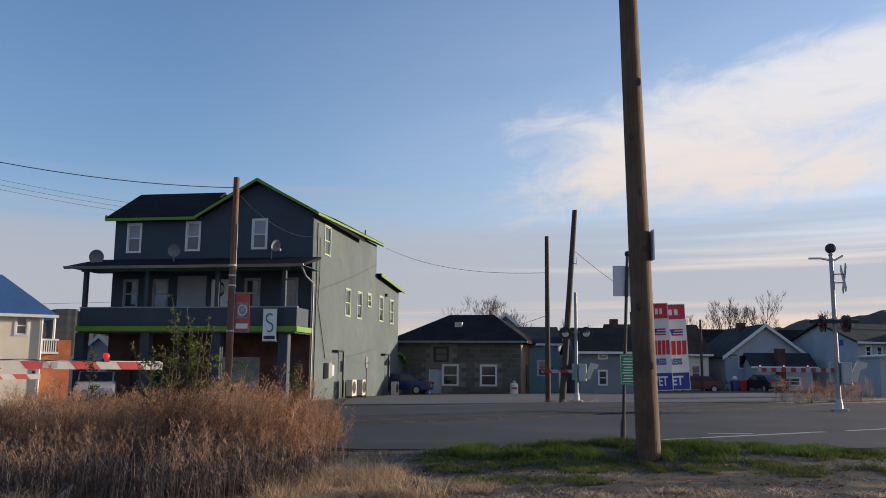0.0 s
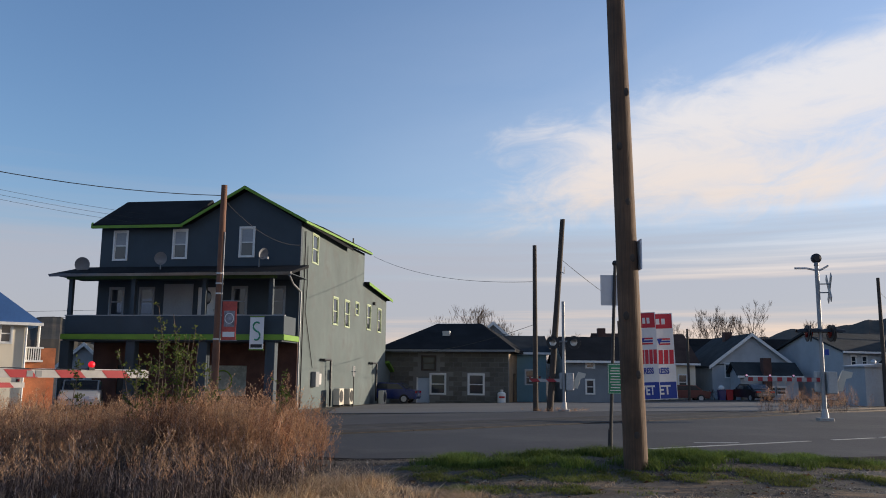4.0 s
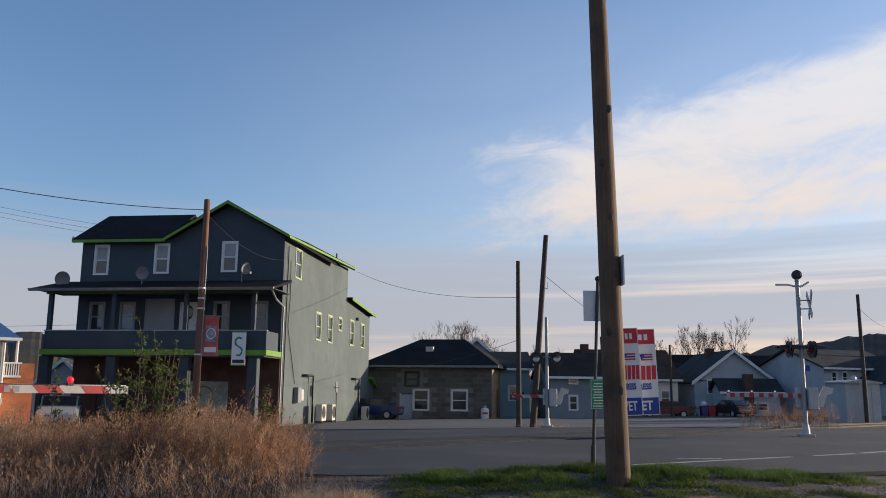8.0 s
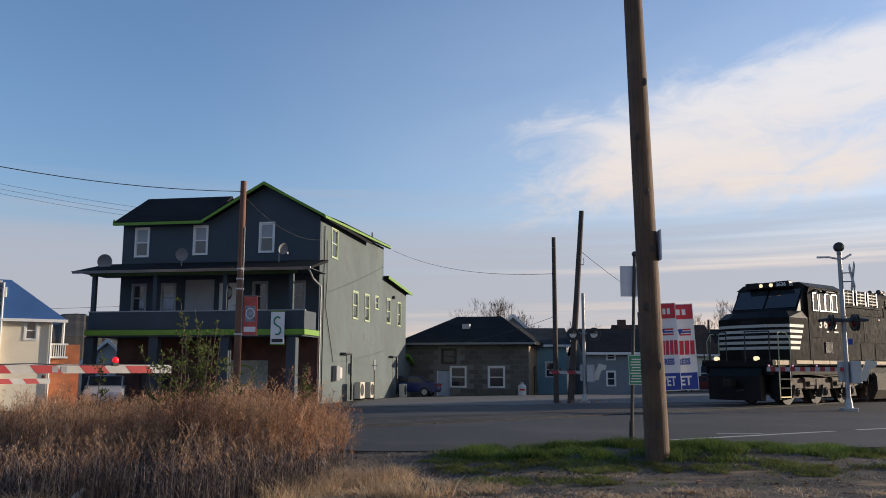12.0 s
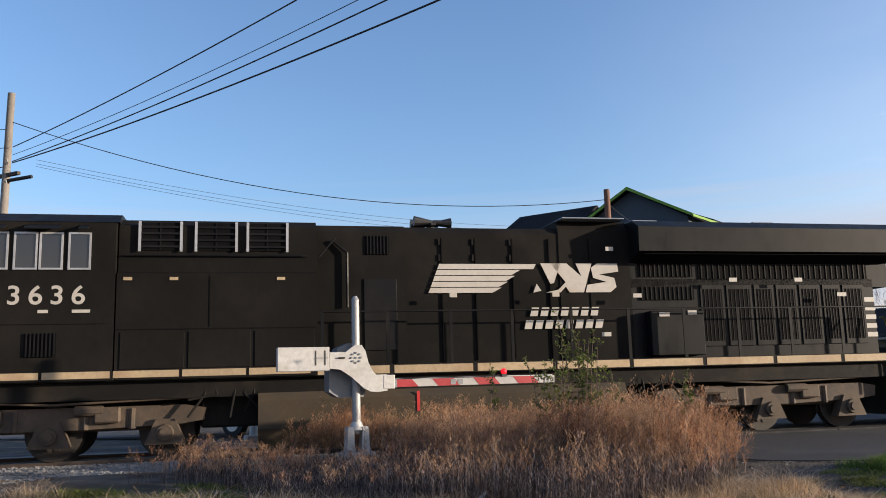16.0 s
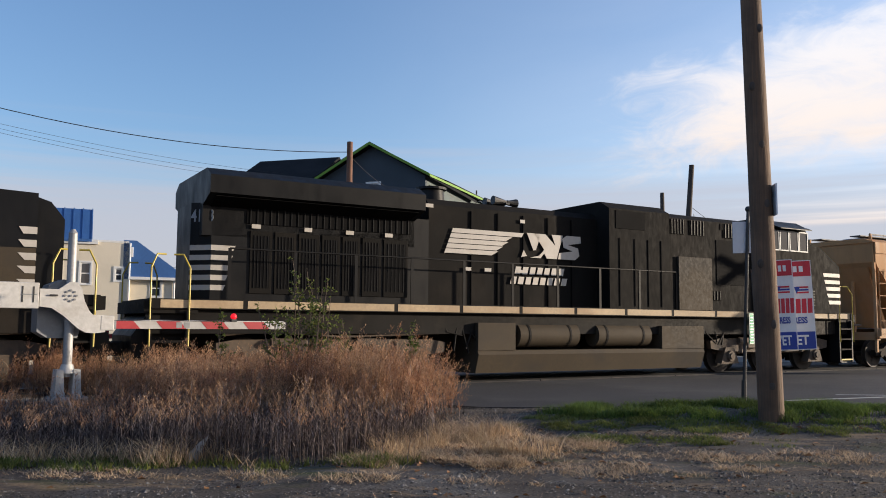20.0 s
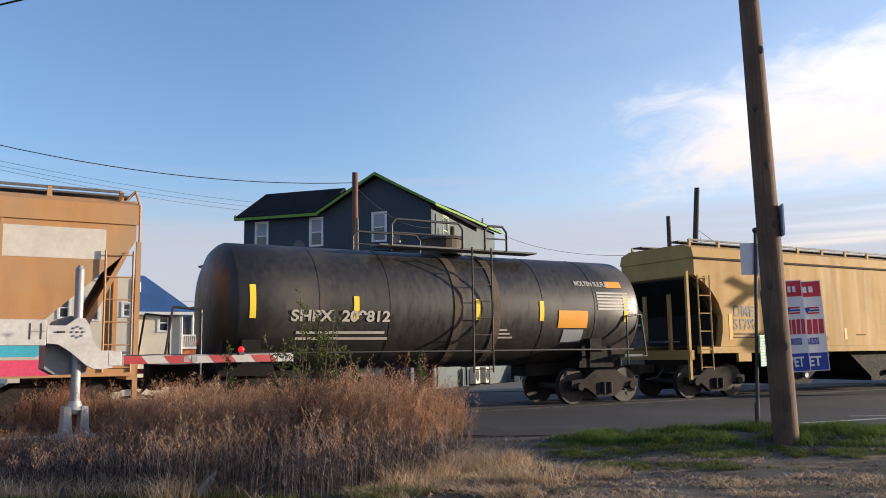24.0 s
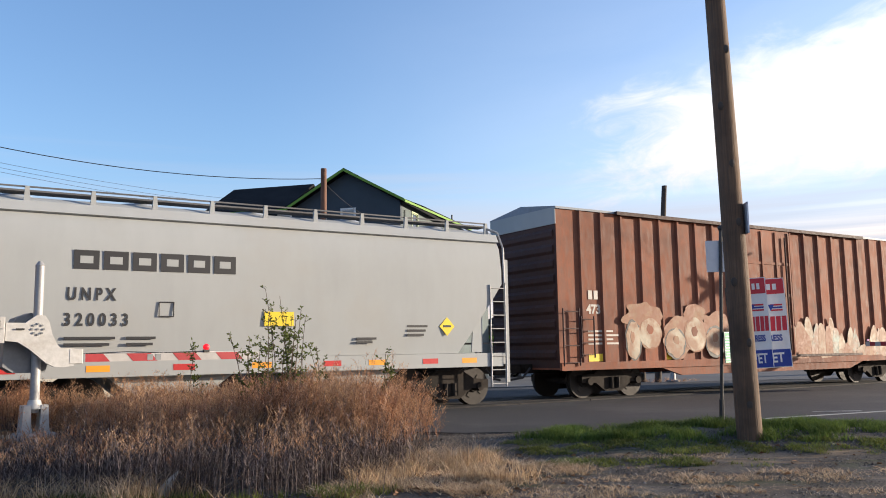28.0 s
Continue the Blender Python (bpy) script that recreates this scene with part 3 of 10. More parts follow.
    part("door_knob", ball((-4.52, 0.03, 4.6 + G), 0.04), M_STEEL, door, smooth=True)
    part("shop_window", box(-5.2, -2.6, 0.1, 0.12, 0.75, 2.25), M_SHOPGLASS, H, "pale shop window with a round sign")
    part("shop_window", box(-9.6, -8.0, 0.1, 0.12, 0.75, 2.25), M_GLASS, H)
    part("shop_roundel", pipe([(-3.9 + 0.5 * math.cos(i * 0.35), 0.09, 1.5 + 0.5 * math.sin(i * 0.35)) for i in range(19)], 0.04), M_LIME, H, "green ring painted on the window")
    part("pale_panel", box(-7.25, -5.65, -0.03, -0.004, 3.5 + G, 5.95 + G), M_PALEGREY, H, "pale boarded panel")
    part("panel_post", box(-7.35, -7.25, -0.05, 0.0, 3.5 + G, 6.0 + G), M_STUCCO_DK, H)
    # porch: two storeys of posts
    PY, x0, x1 = -2.05, -11.2, -0.68
    deck, rail = 3.3 + G, 4.15 + G
    part("porch_deck", box(-11.2, 0.0, PY - 0.3, -0.01, deck - 0.38, deck - 0.14), M_STUCCO_DK, H)
    bm = box(-11.32, 0.12, PY - 0.36, PY - 0.30, deck - 0.31, deck - 0.05)
    bm_box(bm, 0.06, 0.12, PY - 0.30, -0.02, deck - 0.31, deck - 0.05)
    bm_box(bm, -11.32, -11.26, PY - 0.30, -0.02, deck - 0.31, deck - 0.05)
    part("porch_fascia", bm, M_LIME, H)
    bm = box(x0 - 0.1, 0.0, PY - 0.08, PY + 0.04, deck - 0.02, rail)
    bm_box(bm, -0.12, 0.0, PY + 0.04, -0.4, deck - 0.02, rail)
    bm_box(bm, x0 - 0.1, x0 + 0.02, PY + 0.04, -0.02, deck - 0.02, rail)
    part("porch_parapet", bm, M_STUCCO_DK, H)
    part("parapet_cap", box(x0 - 0.13, 0.03, PY - 0.11, PY + 0.07, rail, rail + 0.05), M_GREYTRIM, H)
    for x in (-11.16, -7.82, -4.12, -0.72):
        part("upper_post", box(x - 0.1, x + 0.1, PY - 0.05, PY + 0.15, rail + 0.05, 5.98 + G), M_STUCCO_DK, H)
    for x in (-11.17, -7.7, -4.0, -0.6):
        part("lower_post", box(x - 0.24, x + 0.24, PY - 0.2, PY + 0.24, -0.5, deck - 0.38, 0.02), M_STUCCO_DK, H)
    part("porch_beam", box(-11.4, -0.5, PY - 0.06, PY + 0.16, 5.98 + G, 6.12 + G), M_LIMEDARK, H)
    part("porch_roof", prism([(PY - 0.75, 6.06 + G), (0.0, 6.72 + G), (0.0, 6.86 + G), (PY - 0.75, 6.18 + G)], -11.85, 0.45, "x"), M_SHINGLE, H)
    part("porch_soffit", box(-11.8, 0.40, PY - 0.7, -0.01, 6.12 + G, 6.15 + G), M_STUCCO_DK, H)
    gut = part("gutter", prism([(PY - 0.88, 6.16 + G), (PY - 0.76, 6.04 + G), (PY - 0.74, 6.18 + G)], -11.9, 0.5, "x"), M_STEEL, H)
    part("downpipe", pipe([(0.42, PY - 0.75, 6.0 + G), (0.3, PY + 0.2, 5.7 + G), (0.12, -0.12, 5.5 + G), (0.1, -0.1, 0.2)], 0.05, 8), M_STEELGREY, H)
    part("downpipe", pipe([(0.06, 0.55, 8.7 + G), (0.06, 0.5, 0.2)], 0.03, 6), M_BLACK, H)
    part("meter_box", box(0.01, 0.28, 2.4, 3.0, 1.2, 2.0, 0.02), M_STEELGREY, H, "grey electricity meter box")
    part("meter_box", box(0.01, 0.22, 3.2, 3.6, 1.3, 1.9, 0.02), M_STEEL, H)
    for y in (5.2, 16.5):
        part("flue_pipe", pipe([(0.0, y - 1.3, 2.65), (0.25, y - 1.3, 2.65), (0.25, y, 2.65), (0.25, y, 0.1)], 0.06, 8), M_BLACK, H)
    part("conduit", pipe([(0.05, 1.0, 8.0 + G), (0.05, 1.1, 6.0 + G), (0.05, 0.9, 4.6 + G), (0.05, 2.4, 2.2)], 0.02), M_CABLE, H)
    part("side_lamp", box(0.0, 0.18, 16.0, 16.25, 6.2 + G, 6.4 + G, 0.02), M_BLACK, H)


def satellite_dish(m, r, name_label):
    S = thing("satellite_dish", m, name_label, "satellite dish", "dishes on the porch roof")
    bm = bmesh.new()
    rings, seg = 5, 20
    rows = []
    for i in range(rings + 1):
        q = i / rings
        rows.append([bm.verts.new((r * q * math.cos(k * math.tau / seg), -0.22 * r * q * q, 1.1 * r * q * math.sin(k * math.tau / seg))) for k in range(seg)])
    for a, b in zip(rows, rows[1:]):
        for k in range(seg):
            bm.faces.new((a[k], a[(k + 1) % seg], b[(k + 1) % seg], b[k]))
    bmesh.ops.remove_doubles(bm, verts=bm.verts[:], dist=0.001)
    r2 = bmesh.ops.extrude_face_region(bm, geom=bm.faces[:])
    bmesh.ops.translate(bm, verts=[v for v in r2["geom"] if isinstance(v, bmesh.types.BMVert)], vec=(0, 0.02, 0))
    bmesh.ops.recalc_face_normals(bm, faces=bm.faces[:])
    d = part("reflector", bm, M_DISH, S, smooth=True)
    d.matrix_basis = pose(0, -0.05, 0.75, 18, 0, 0)
    part("mast_tube", pipe([(0, 0.05, 0.8), (0, 0.25, 0.5), (0, 0.25, 0.0)], 0.03, 8), M_STEELGREY, S)
    part("feed_arm", pipe([(0, 0.0, 0.55), (0, -0.75 * r / 0.45, 0.45)], 0.018), M_STEELGREY, S)
    part("feed_horn", box(-0.05, 0.05, -0.85 * r / 0.45, -0.72 * r / 0.45, 0.42, 0.55, 0.01), M_STEELGREY, S)
    return S


M_GREYTRIM = mat("grey_trim", (0.30, 0.32, 0.34), 0.7, vary=0.15, grain=8, fine=40, bump=0.05)
M_LIMEWHITE = mat("pale_green_trim", (0.36, 0.43, 0.27), 0.6, vary=0.12, grain=8, fine=40, bump=0.05)
M_LIMEDARK = mat("moss_green_beam", (0.08, 0.16, 0.05), 0.7, vary=0.2, grain=8, fine=40, bump=0.05)
M_SHOPGLASS = mat("frosted_shop_glass", (0.28, 0.33, 0.30), 0.25, vary=0.2, grain=8, fine=20, bump=0)
M_STEELGREY = mat("dull_grey_steel", (0.22, 0.23, 0.24), 0.55, 0.3, vary=0.2, grain=6, fine=50, bump=0.06)
M_DISH = mat("grey_dish_paint", (0.20, 0.21, 0.23), 0.5, vary=0.15, grain=7, fine=40, bump=0.03)
build_house()
HM = pose(-6.92, 41.64, 0, 0, 0, -8.8)
satellite_dish(HM @ pose(-11.2, -1.2, 6.1, 0, 0, 35), 0.36, "large grey satellite dish at the end of the porch roof")
satellite_dish(HM @ pose(-6.75, -1.55, 6.32, 0, 0, 25), 0.30, "small grey satellite dish on the porch roof")
satellite_dish(HM @ pose(-1.75, -0.75, 6.62, 0, 0, 55), 0.27, "small grey satellite dish beside the gable window")


def ac_unit(m):
    A = thing("air_conditioner", m, "beige outdoor air-conditioning unit on the ground by the wall", "air conditioner", "outdoor units")
    part("casing", box(-0.18, 0.18, -0.45, 0.45, 0.08, 0.98, 0.02), M_CREAM, A)
    part("fan_grille", rod((0.181, -0.1, 0.55), (0.20, -0.1, 0.55), 0.34, 0.33, 20), M_BLACK, A)
    for s in (-0.35, 0.35):
        part("foot", box(-0.2, 0.2, s - 0.04, s + 0.04, 0, 0.08), M_BLACK, A)


M_CREAM = mat("cream_enamel", (0.58, 0.54, 0.45), 0.5, vary=0.12, grain=7, fine=40, bump=0.03)
ac_unit(HM @ pose(0.75, 5.2, -0.33))
ac_unit(HM @ pose(0.75, 16.3, -0.62))
ac_unit(HM @ pose(0.75, 7.4, -0.36))
P = thing("parking_sign", HM @ pose(1.3, 6.3, -0.45), "small dark parking sign on a steel post by the stucco wall", "sign")
part("post", rod((0, 0, -0.1), (0, 0, 2.3), 0.03), M_BLACK, P)
part("sign_plate", box(-0.02, 0.02, -0.22, 0.22, 1.75, 2.35, 0.005), M_STEELGREY, P)
part("sign_bar", box(-0.15, 0.15, -0.036, -0.03, 2.0, 2.05), M_PALEGREY, P)

# ---- other buildings ----
M_STONE = mat("grey_block_wall", (0.135, 0.125, 0.105), 0.95, vary=0.3, grain=8, fine=40, bump=0.4, dirt=(0.10, 0.10, 0.095), dirt_amount=0.4, rnd=0.2)
M_TANBRICK = mat("tan_brick", (0.42, 0.29, 0.17), 0.9, vary=0.3, grain=10, fine=60, bump=0.4, rnd=0.25)
M_MORTAR = mat("mortar", (0.20, 0.19, 0.175), 0.95, vary=0.2, grain=6, fine=60, bump=0.2)
M_BLUEROOF = mat("blue_metal_roof", (0.045, 0.13, 0.34), 0.45, 0.2, vary=0.15, grain=4, fine=30, bump=0.05)
M_CREAMWALL = mat("cream_stucco", (0.70, 0.63, 0.50), 0.9, vary=0.12, grain=3, fine=80, bump=0.15)
M_REDBRICK = mat("orange_brick", (0.42, 0.15, 0.07), 0.9, vary=0.3, grain=10, fine=60, bump=0.3)
M_SIDING_BLUE = mat("blue_grey_siding", (0.20, 0.225, 0.25), 0.75, vary=0.15, grain=6, fine=40, bump=0.15, streak=(1, 1, 14))
M_SIDING_WHITE = mat("white_siding", (0.40, 0.42, 0.44), 0.75, vary=0.15, grain=6, fine=40, bump=0.15, streak=(1, 1, 14))
M_SIDING_TEAL = mat("teal_siding", (0.20, 0.33, 0.37), 0.75, vary=0.15, grain=6, fine=40, bump=0.15, streak=(1, 1, 14))
M_ROOF_GREY = mat("grey_shingles", (0.045, 0.05, 0.052), 0.95, vary=0.3, grain=6, fine=90, bump=0.4, spec=0.1)
M_ROOF_BROWN = mat("brown_shingles", (0.07, 0.045, 0.036), 0.95, vary=0.3, grain=6, fine=90, bump=0.4, spec=0.1)
M_DOORBLUE = mat("pale_blue_door", (0.42, 0.48, 0.55), 0.6, vary=0.1, grain=6, fine=40, bump=0.04)


def hip_roof(x0, x1, y0, y1, z, rise, inset, thick=0.18):
    bm = bmesh.new()
    ym = (y0 + y1) / 2
    v = [bm.verts.new(p) for p in ((x0, y0, z), (x1, y0, z), (x1, y1, z), (x0, y1, z), (x0, y0, z + thick), (x1, y0, z + thick), (x1, y1, z + thick), (x0, y1, z + thick), (x0 + inset, ym, z + rise), (x1 - inset, ym, z + rise))]
    for f in ((0, 1, 2, 3), (0, 1, 5, 4), (1, 2, 6, 5), (2, 3, 7, 6), (3, 0, 4, 7), (4, 5, 9, 8), (6, 7, 8, 9), (5, 6, 9), (7, 4, 8)):
        bm.faces.new([v[k] for k in f])
    bmesh.ops.recalc_face_normals(bm, faces=bm.faces[:])
    return bm


def gable_roof(x0, x1, y0, y1, z, rise, thick=0.16, axis="y"):
    """Ridge along the axis."""
    if axis == "y":
        xm = (x0 + x1) / 2
        return prism([(x0, z), (xm, z + rise), (x1, z), (x1, z + thick), (xm, z + rise + thick), (x0, z + thick)], y0, y1)
    ym = (y0 + y1) / 2
    return prism([(y0, z), (ym, z + rise), (y1, z), (y1, z + thick), (ym, z + rise + thick), (y0, z + thick)], x0, x1, "x")


def gable_house(name, m, label, w, d, eave, rise, wall, roof, windows, front_gable=True, side_windows=(), trim=None, chimney=None, base=-0.6):
    """A house whose front lies on y = 0, from x = 0 to w. windows: (x, z, w, h) on the front."""
    H = thing(name, m, label, "house")
    trim = trim or M_WHITE
    holes = [q for q in windows]
    part("front_wall", wall_with_holes(0, w, base, eave, holes, 0, 0.25), wall, H)
    part("side_wall", box(0, 0.25, 0.25, d, base, eave), wall, H)
    part("side_wall", box(w - 0.25, w, 0.25, d, base, eave), wall, H)
    part("rear_wall", box(0.25, w - 0.25, d - 0.25, d, base, eave), wall, H)
    o = 0.35
    if front_gable:
        part("gable", prism([(0, eave), (w, eave), (w / 2, eave + rise)], 0, 0.25), wall, H)
        part("gable", prism([(0, eave), (w, eave), (w / 2, eave + rise)], d - 0.25, d), wall, H)
        k = rise / (w / 2)
        part("roof", gable_roof(-o, w + o, -o, d + o, eave - k * o, rise + k * o), roof, H)
        for s in (0, 1):
            x0, x1 = (-o, w / 2) if s == 0 else (w / 2, w + o)
            z0, z1 = (eave - k * o, eave + rise) if s == 0 else (eave + rise, eave - k * o)
            part("bargeboard", prism([(x0, z0 - 0.12), (x1, z1 - 0.12), (x1, z1 + 0.19), (x0, z0 + 0.19)], -o - 0.05, -o - 0.004), trim, H)
    else:
        for xx in (0, w - 0.25):
            part("gable", prism([(0, eave), (d, eave), (d / 2, eave + rise)], xx, xx + 0.25, "x"), wall, H)
        k = rise / (d / 2)
        part("roof", gable_roof(-o, w + o, -o, d + o, eave - k * o, rise + k * o, axis="x"), roof, H)
        part("gutter", box(-o, w + o, -o - 0.12, -o - 0.004, eave - k * o - 0.05, eave - k * o + 0.12), trim, H)
    for x, z, ww, hh in windows:
        sash_window(H, pose(x, 0, z), ww, hh, trim, dark=True)
    if chimney:
        x, y, z0, z1 = chimney
        part("chimney", box(x - 0.35, x + 0.35, y - 0.35, y + 0.35, z0, z1), M_BRICK_DK, H)
    return H


def build_garage():
    """The low block building with a hipped roof behind the yard; its front lies on y = 0."""
    K = thing("block_building", pose(-4.1, 63.8, -0.78, 0, 0, -13.0) @ Matrix.Diagonal((1.14, 1.14, 1.14, 1)), "low grey block building with a dark hipped roof", "building")
    W, D, E = 8.45, 9.0, 3.45
    wins = [(3.3, 0.75, 0.95, 1.25), (5.85, 0.75, 0.95, 1.25), (2.72, 2.3, 0.85, 0.85), (2.33, 0.0, 0.92, 1.8)]
    part("front_wall", wall_with_holes(0, W, -0.3, E, wins, 0, 0.3), M_MORTAR, K)
    part("left_wall", box(0, 0.3, 0.3, D, -0.3, E), M_STONE, K)
    bm = wall_with_holes(0.3, D, -0.3, E, [(2.2, 0.0, 1.2, 2.1)], -0.3, 0)
    bmesh.ops.rotate(bm, verts=bm.verts[:], cent=(0, 0, 0), matrix=Matrix.Rotation(radians(90), 3, "Z"))
    bmesh.ops.translate(bm, verts=bm.verts[:], vec=(W - 0.3, 0, 0))
    part("right_wall", bm, M_TANBRICK, K, "sunlit tan brick side wall")
    part("rear_wall", box(0.3, W - 0.3, D - 0.3, D, -0.3, E), M_STONE, K)
    part("roof", hip_roof(-0.45, W + 0.5, -0.5, D + 0.5, E, 2.15, 3.1), M_SHINGLE, K)
    part("gutter", box(-0.45, W + 0.5, -0.62, -0.504, E + 0.02, E + 0.16), M_STEELGREY, K)
    part("door", box(2.38, 3.2, 0.1, 0.16, 0, 1.78), M_DOORBLUE, K, "pale blue plank door")
    part("door_frame", box(2.33, 2.38, 0.02, 0.2, 0, 1.8), M_WHITE, K)
    part("side_door", box(W - 0.2, W - 0.12, 2.2, 3.4, 0, 2.1), M_ROOF_BROWN, K)
    for x, z, w, h in wins[:2]:
        sash_window(K, pose(x, 0, z), w, h, M_WHITE, dark=True)
    sash_window(K, pose(2.72, 0, 2.3), 0.85, 0.85, M_DARKWOOD, dark=True)
    part("roof_vent", box(3.6, 4.1, 2.0, 2.4, 4.55, 4.95), M_STEEL, K)
    # rows of blocks, each a piece
    block = None
    rnd = random.Random(5)
    for r in range(11):
        z = 0.02 + r * 0.31
        x = 0.02 - (r % 2) * 0.3
        while x < W - 0.05:
            a, b = max(x, 0.02), min(x + 0.585, W - 0.02)
            if b - a > 0.2 and not any(a < q[0] + q[2] + 0.09 and b > q[0] - 0.09 and z < q[1] + q[3] + 0.1 and z + 0.3 > q[1] - 0.07 for q in wins):
                if b - a > 0.58:
                    m = pose(x, -0.012 + rnd.uniform(-0.008, 0.008), z)
                    if block is None:
                        block = part("block", box(0, 0.585, 0, 0.05, 0, 0.295, 0.008), M_STONE, K)
                        block.matrix_basis = m
                    else:
                        again(block, K, m)
                else:
                    part("block", box(a, b, -0.012, 0.04, z, z + 0.295), M_STONE, K)
            x += 0.6
    T = thing("propane_tank", pose(4.72, 61.0, -0.70), "white upright propane tank beside the block building", "propane tank")
    part("tank_body", rod((0, 0, 0.12), (0, 0, 0.85), 0.3, 0.3, 18), M_WHITE, T, smooth=True)
    part("tank_head", ball((0, 0, 0.85), 0.3, 18, 10, (1, 1, 0.5)), M_WHITE, T, smooth=True)
    part("collar", rod((0, 0, 0.95), (0, 0, 1.15), 0.12, 0.12, 14), M_STEEL, T)
    part("foot_ring", rod((0, 0, 0), (0, 0, 0.14), 0.22, 0.22, 14), M_STEELGREY, T)
    part("warning_band", box(-0.2, 0.2, -0.305, -0.29, 0.55, 0.68), M_RED, T, "red warning bar")


def build_cream_house():
    """Cream building with blue metal roofs behind the tracks; front on y = 0."""
    ang = math.degrees(math.atan2(39.03 - 36.6, -21.66 + 25.55))
    K = thing("cream_building", pose(-23.5, 30.2, -0.10, 0, 0, ang) @ Matrix.Diagonal((0.86, 0.86, 0.86, 1)), "cream stucco building with blue metal roofs and white-trimmed windows", "building")
    E = 5.75
    wins = [(3.35, 3.75, 0.42, 1.0), (4.65, 3.65, 0.45, 1.05), (6.25, 3.85, 0.32, 0.62)]
    part("front_wall", wall_with_holes(-6.5, 6.85, -0.3, E, wins, 0, 0.3), M_CREAMWALL, K)
    part("end_wall", box(6.55, 6.85, 0.3, 9, -0.3, E), M_CREAMWALL, K)
    part("end_wall", box(-6.5, -6.2, 0.3, 9, -0.3, E), M_CREAMWALL, K)
    part("rear_wall", box(-6.2, 6.55, 8.7, 9, -0.3, E), M_CREAMWALL, K)
    part("cornice", box(-6.6, 5.4, -0.1, -0.004, E - 0.12, E + 0.1), M_WHITE, K)
    part("flat_roof", box(4.6, 6.85, 0.0, 9, E + 0.004, E + 0.1), M_WHITE, K)
    def ribbed(x0, x1, y0, y1, z0, z1, name):
        part(name, prism([(y0, z0), (y1, z1), (y1, z1 - 0.12), (y0, z0 - 0.12)], x0, x1, "x"), M_BLUEROOF, K)
        n = int((x1 - x0) / 0.42)
        for i in range(n + 1):
            x = x0 + (x1 - x0) * i / n
            part("roof_rib", prism([(y0, z0), (y1, z1), (y1, z1 + 0.05), (y0, z0 + 0.05)], x - 0.025, x + 0.025, "x"), M_BLUEROOF, K)
    ribbed(-6.6, 5.1, -0.15, 1.2, E + 0.1, E + 1.75, "roof_front")
    part("roof_back", prism([(1.2, E + 1.75), (9.2, E + 0.1), (9.2, E), (1.2, E + 1.6)], -6.6, 5.1, "x"), M_BLUEROOF, K)
    part("roof_end", prism([(0.0, E + 0.1), (9.0, E + 0.1), (1.2, E + 1.7)], 4.85, 5.0, "x"), M_BLUEROOF, K)
    # lower wing to the right
    w4 = [(8.0, 3.1, 0.45, 0.85)]
    part("wing_wall", wall_with_holes(6.85, 9.15, -0.3, 3.95, w4, 0.25, 0.5), M_CREAMWALL, K)
    part("wing_end_wall", box(8.9, 9.15, 0.5, 8, -0.3, 3.95), M_CREAMWALL, K)
    part("wing_roof", prism([(6.6, 3.95), (9.75, 3.95), (9.75, 4.07), (7.2, 5.9), (6.6, 5.9)], 0.0, 8.5), M_BLUEROOF, K)
    part("wing_gutter", box(6.86, 9.8, -0.12, -0.004, 3.93, 4.07), M_WHITE, K)
    part("downpipe", rod((6.9, -0.06, E), (6.9, -0.06, 0), 0.05), M_WHITE, K)
    part("downpipe", rod((9.1, 0.18, 3.9), (9.1, 0.18, 0), 0.05), M_WHITE, K)
    part("porch_post", rod((9.7, 0.6, 2.9), (9.7, 0.6, 3.95), 0.06), M_WHITE, K)
    for i in range(7):
        part("baluster", box(9.2 + i * 0.1, 9.24 + i * 0.1, 0.5, 0.54, 2.3, 2.85), M_WHITE, K)
    part("balcony_rail", box(9.15, 9.95, 0.48, 0.56, 2.85, 2.93), M_WHITE, K)
    part("balcony_floor", box(9.15, 9.95, 0.45, 3, 2.2, 2.3), M_WHITE, K)
    part("brick_base", box(9.16, 10.2, 0.8, 3.2, -0.3, 2.19), M_REDBRICK, K, "orange brick base under the balcony")
    part("brick_pier", box(10.0, 10.6, 1.2, 2.2, -0.3, 2.9), M_REDBRICK, K)
    for x, z, w, h in wins:
        sash_window(K, pose(x, 0, z), w, h, M_WHITE, dark=True)
    sash_window(K, pose(8.0, 0.25, 3.1), 0.45, 0.85, M_WHITE, dark=True)
    part("wall_lamp", box(6.86, 7.05, -0.1, 0.1, E - 0.7, E - 0.2, 0.02), M_WHITE, K)
    # street front on the left, with a dark band over the shop
    part("shop_band", box(-6.4, 0.2, -0.35, -0.004, 1.6, 2.6), M_NAVY, K, "navy shop awning band")
    for x in (-5.5, -3.9, -2.3, -0.9):
        sash_window(K, pose(x, -0.004, 3.3), 0.6, 1.3, M_WHITE, dark=True)


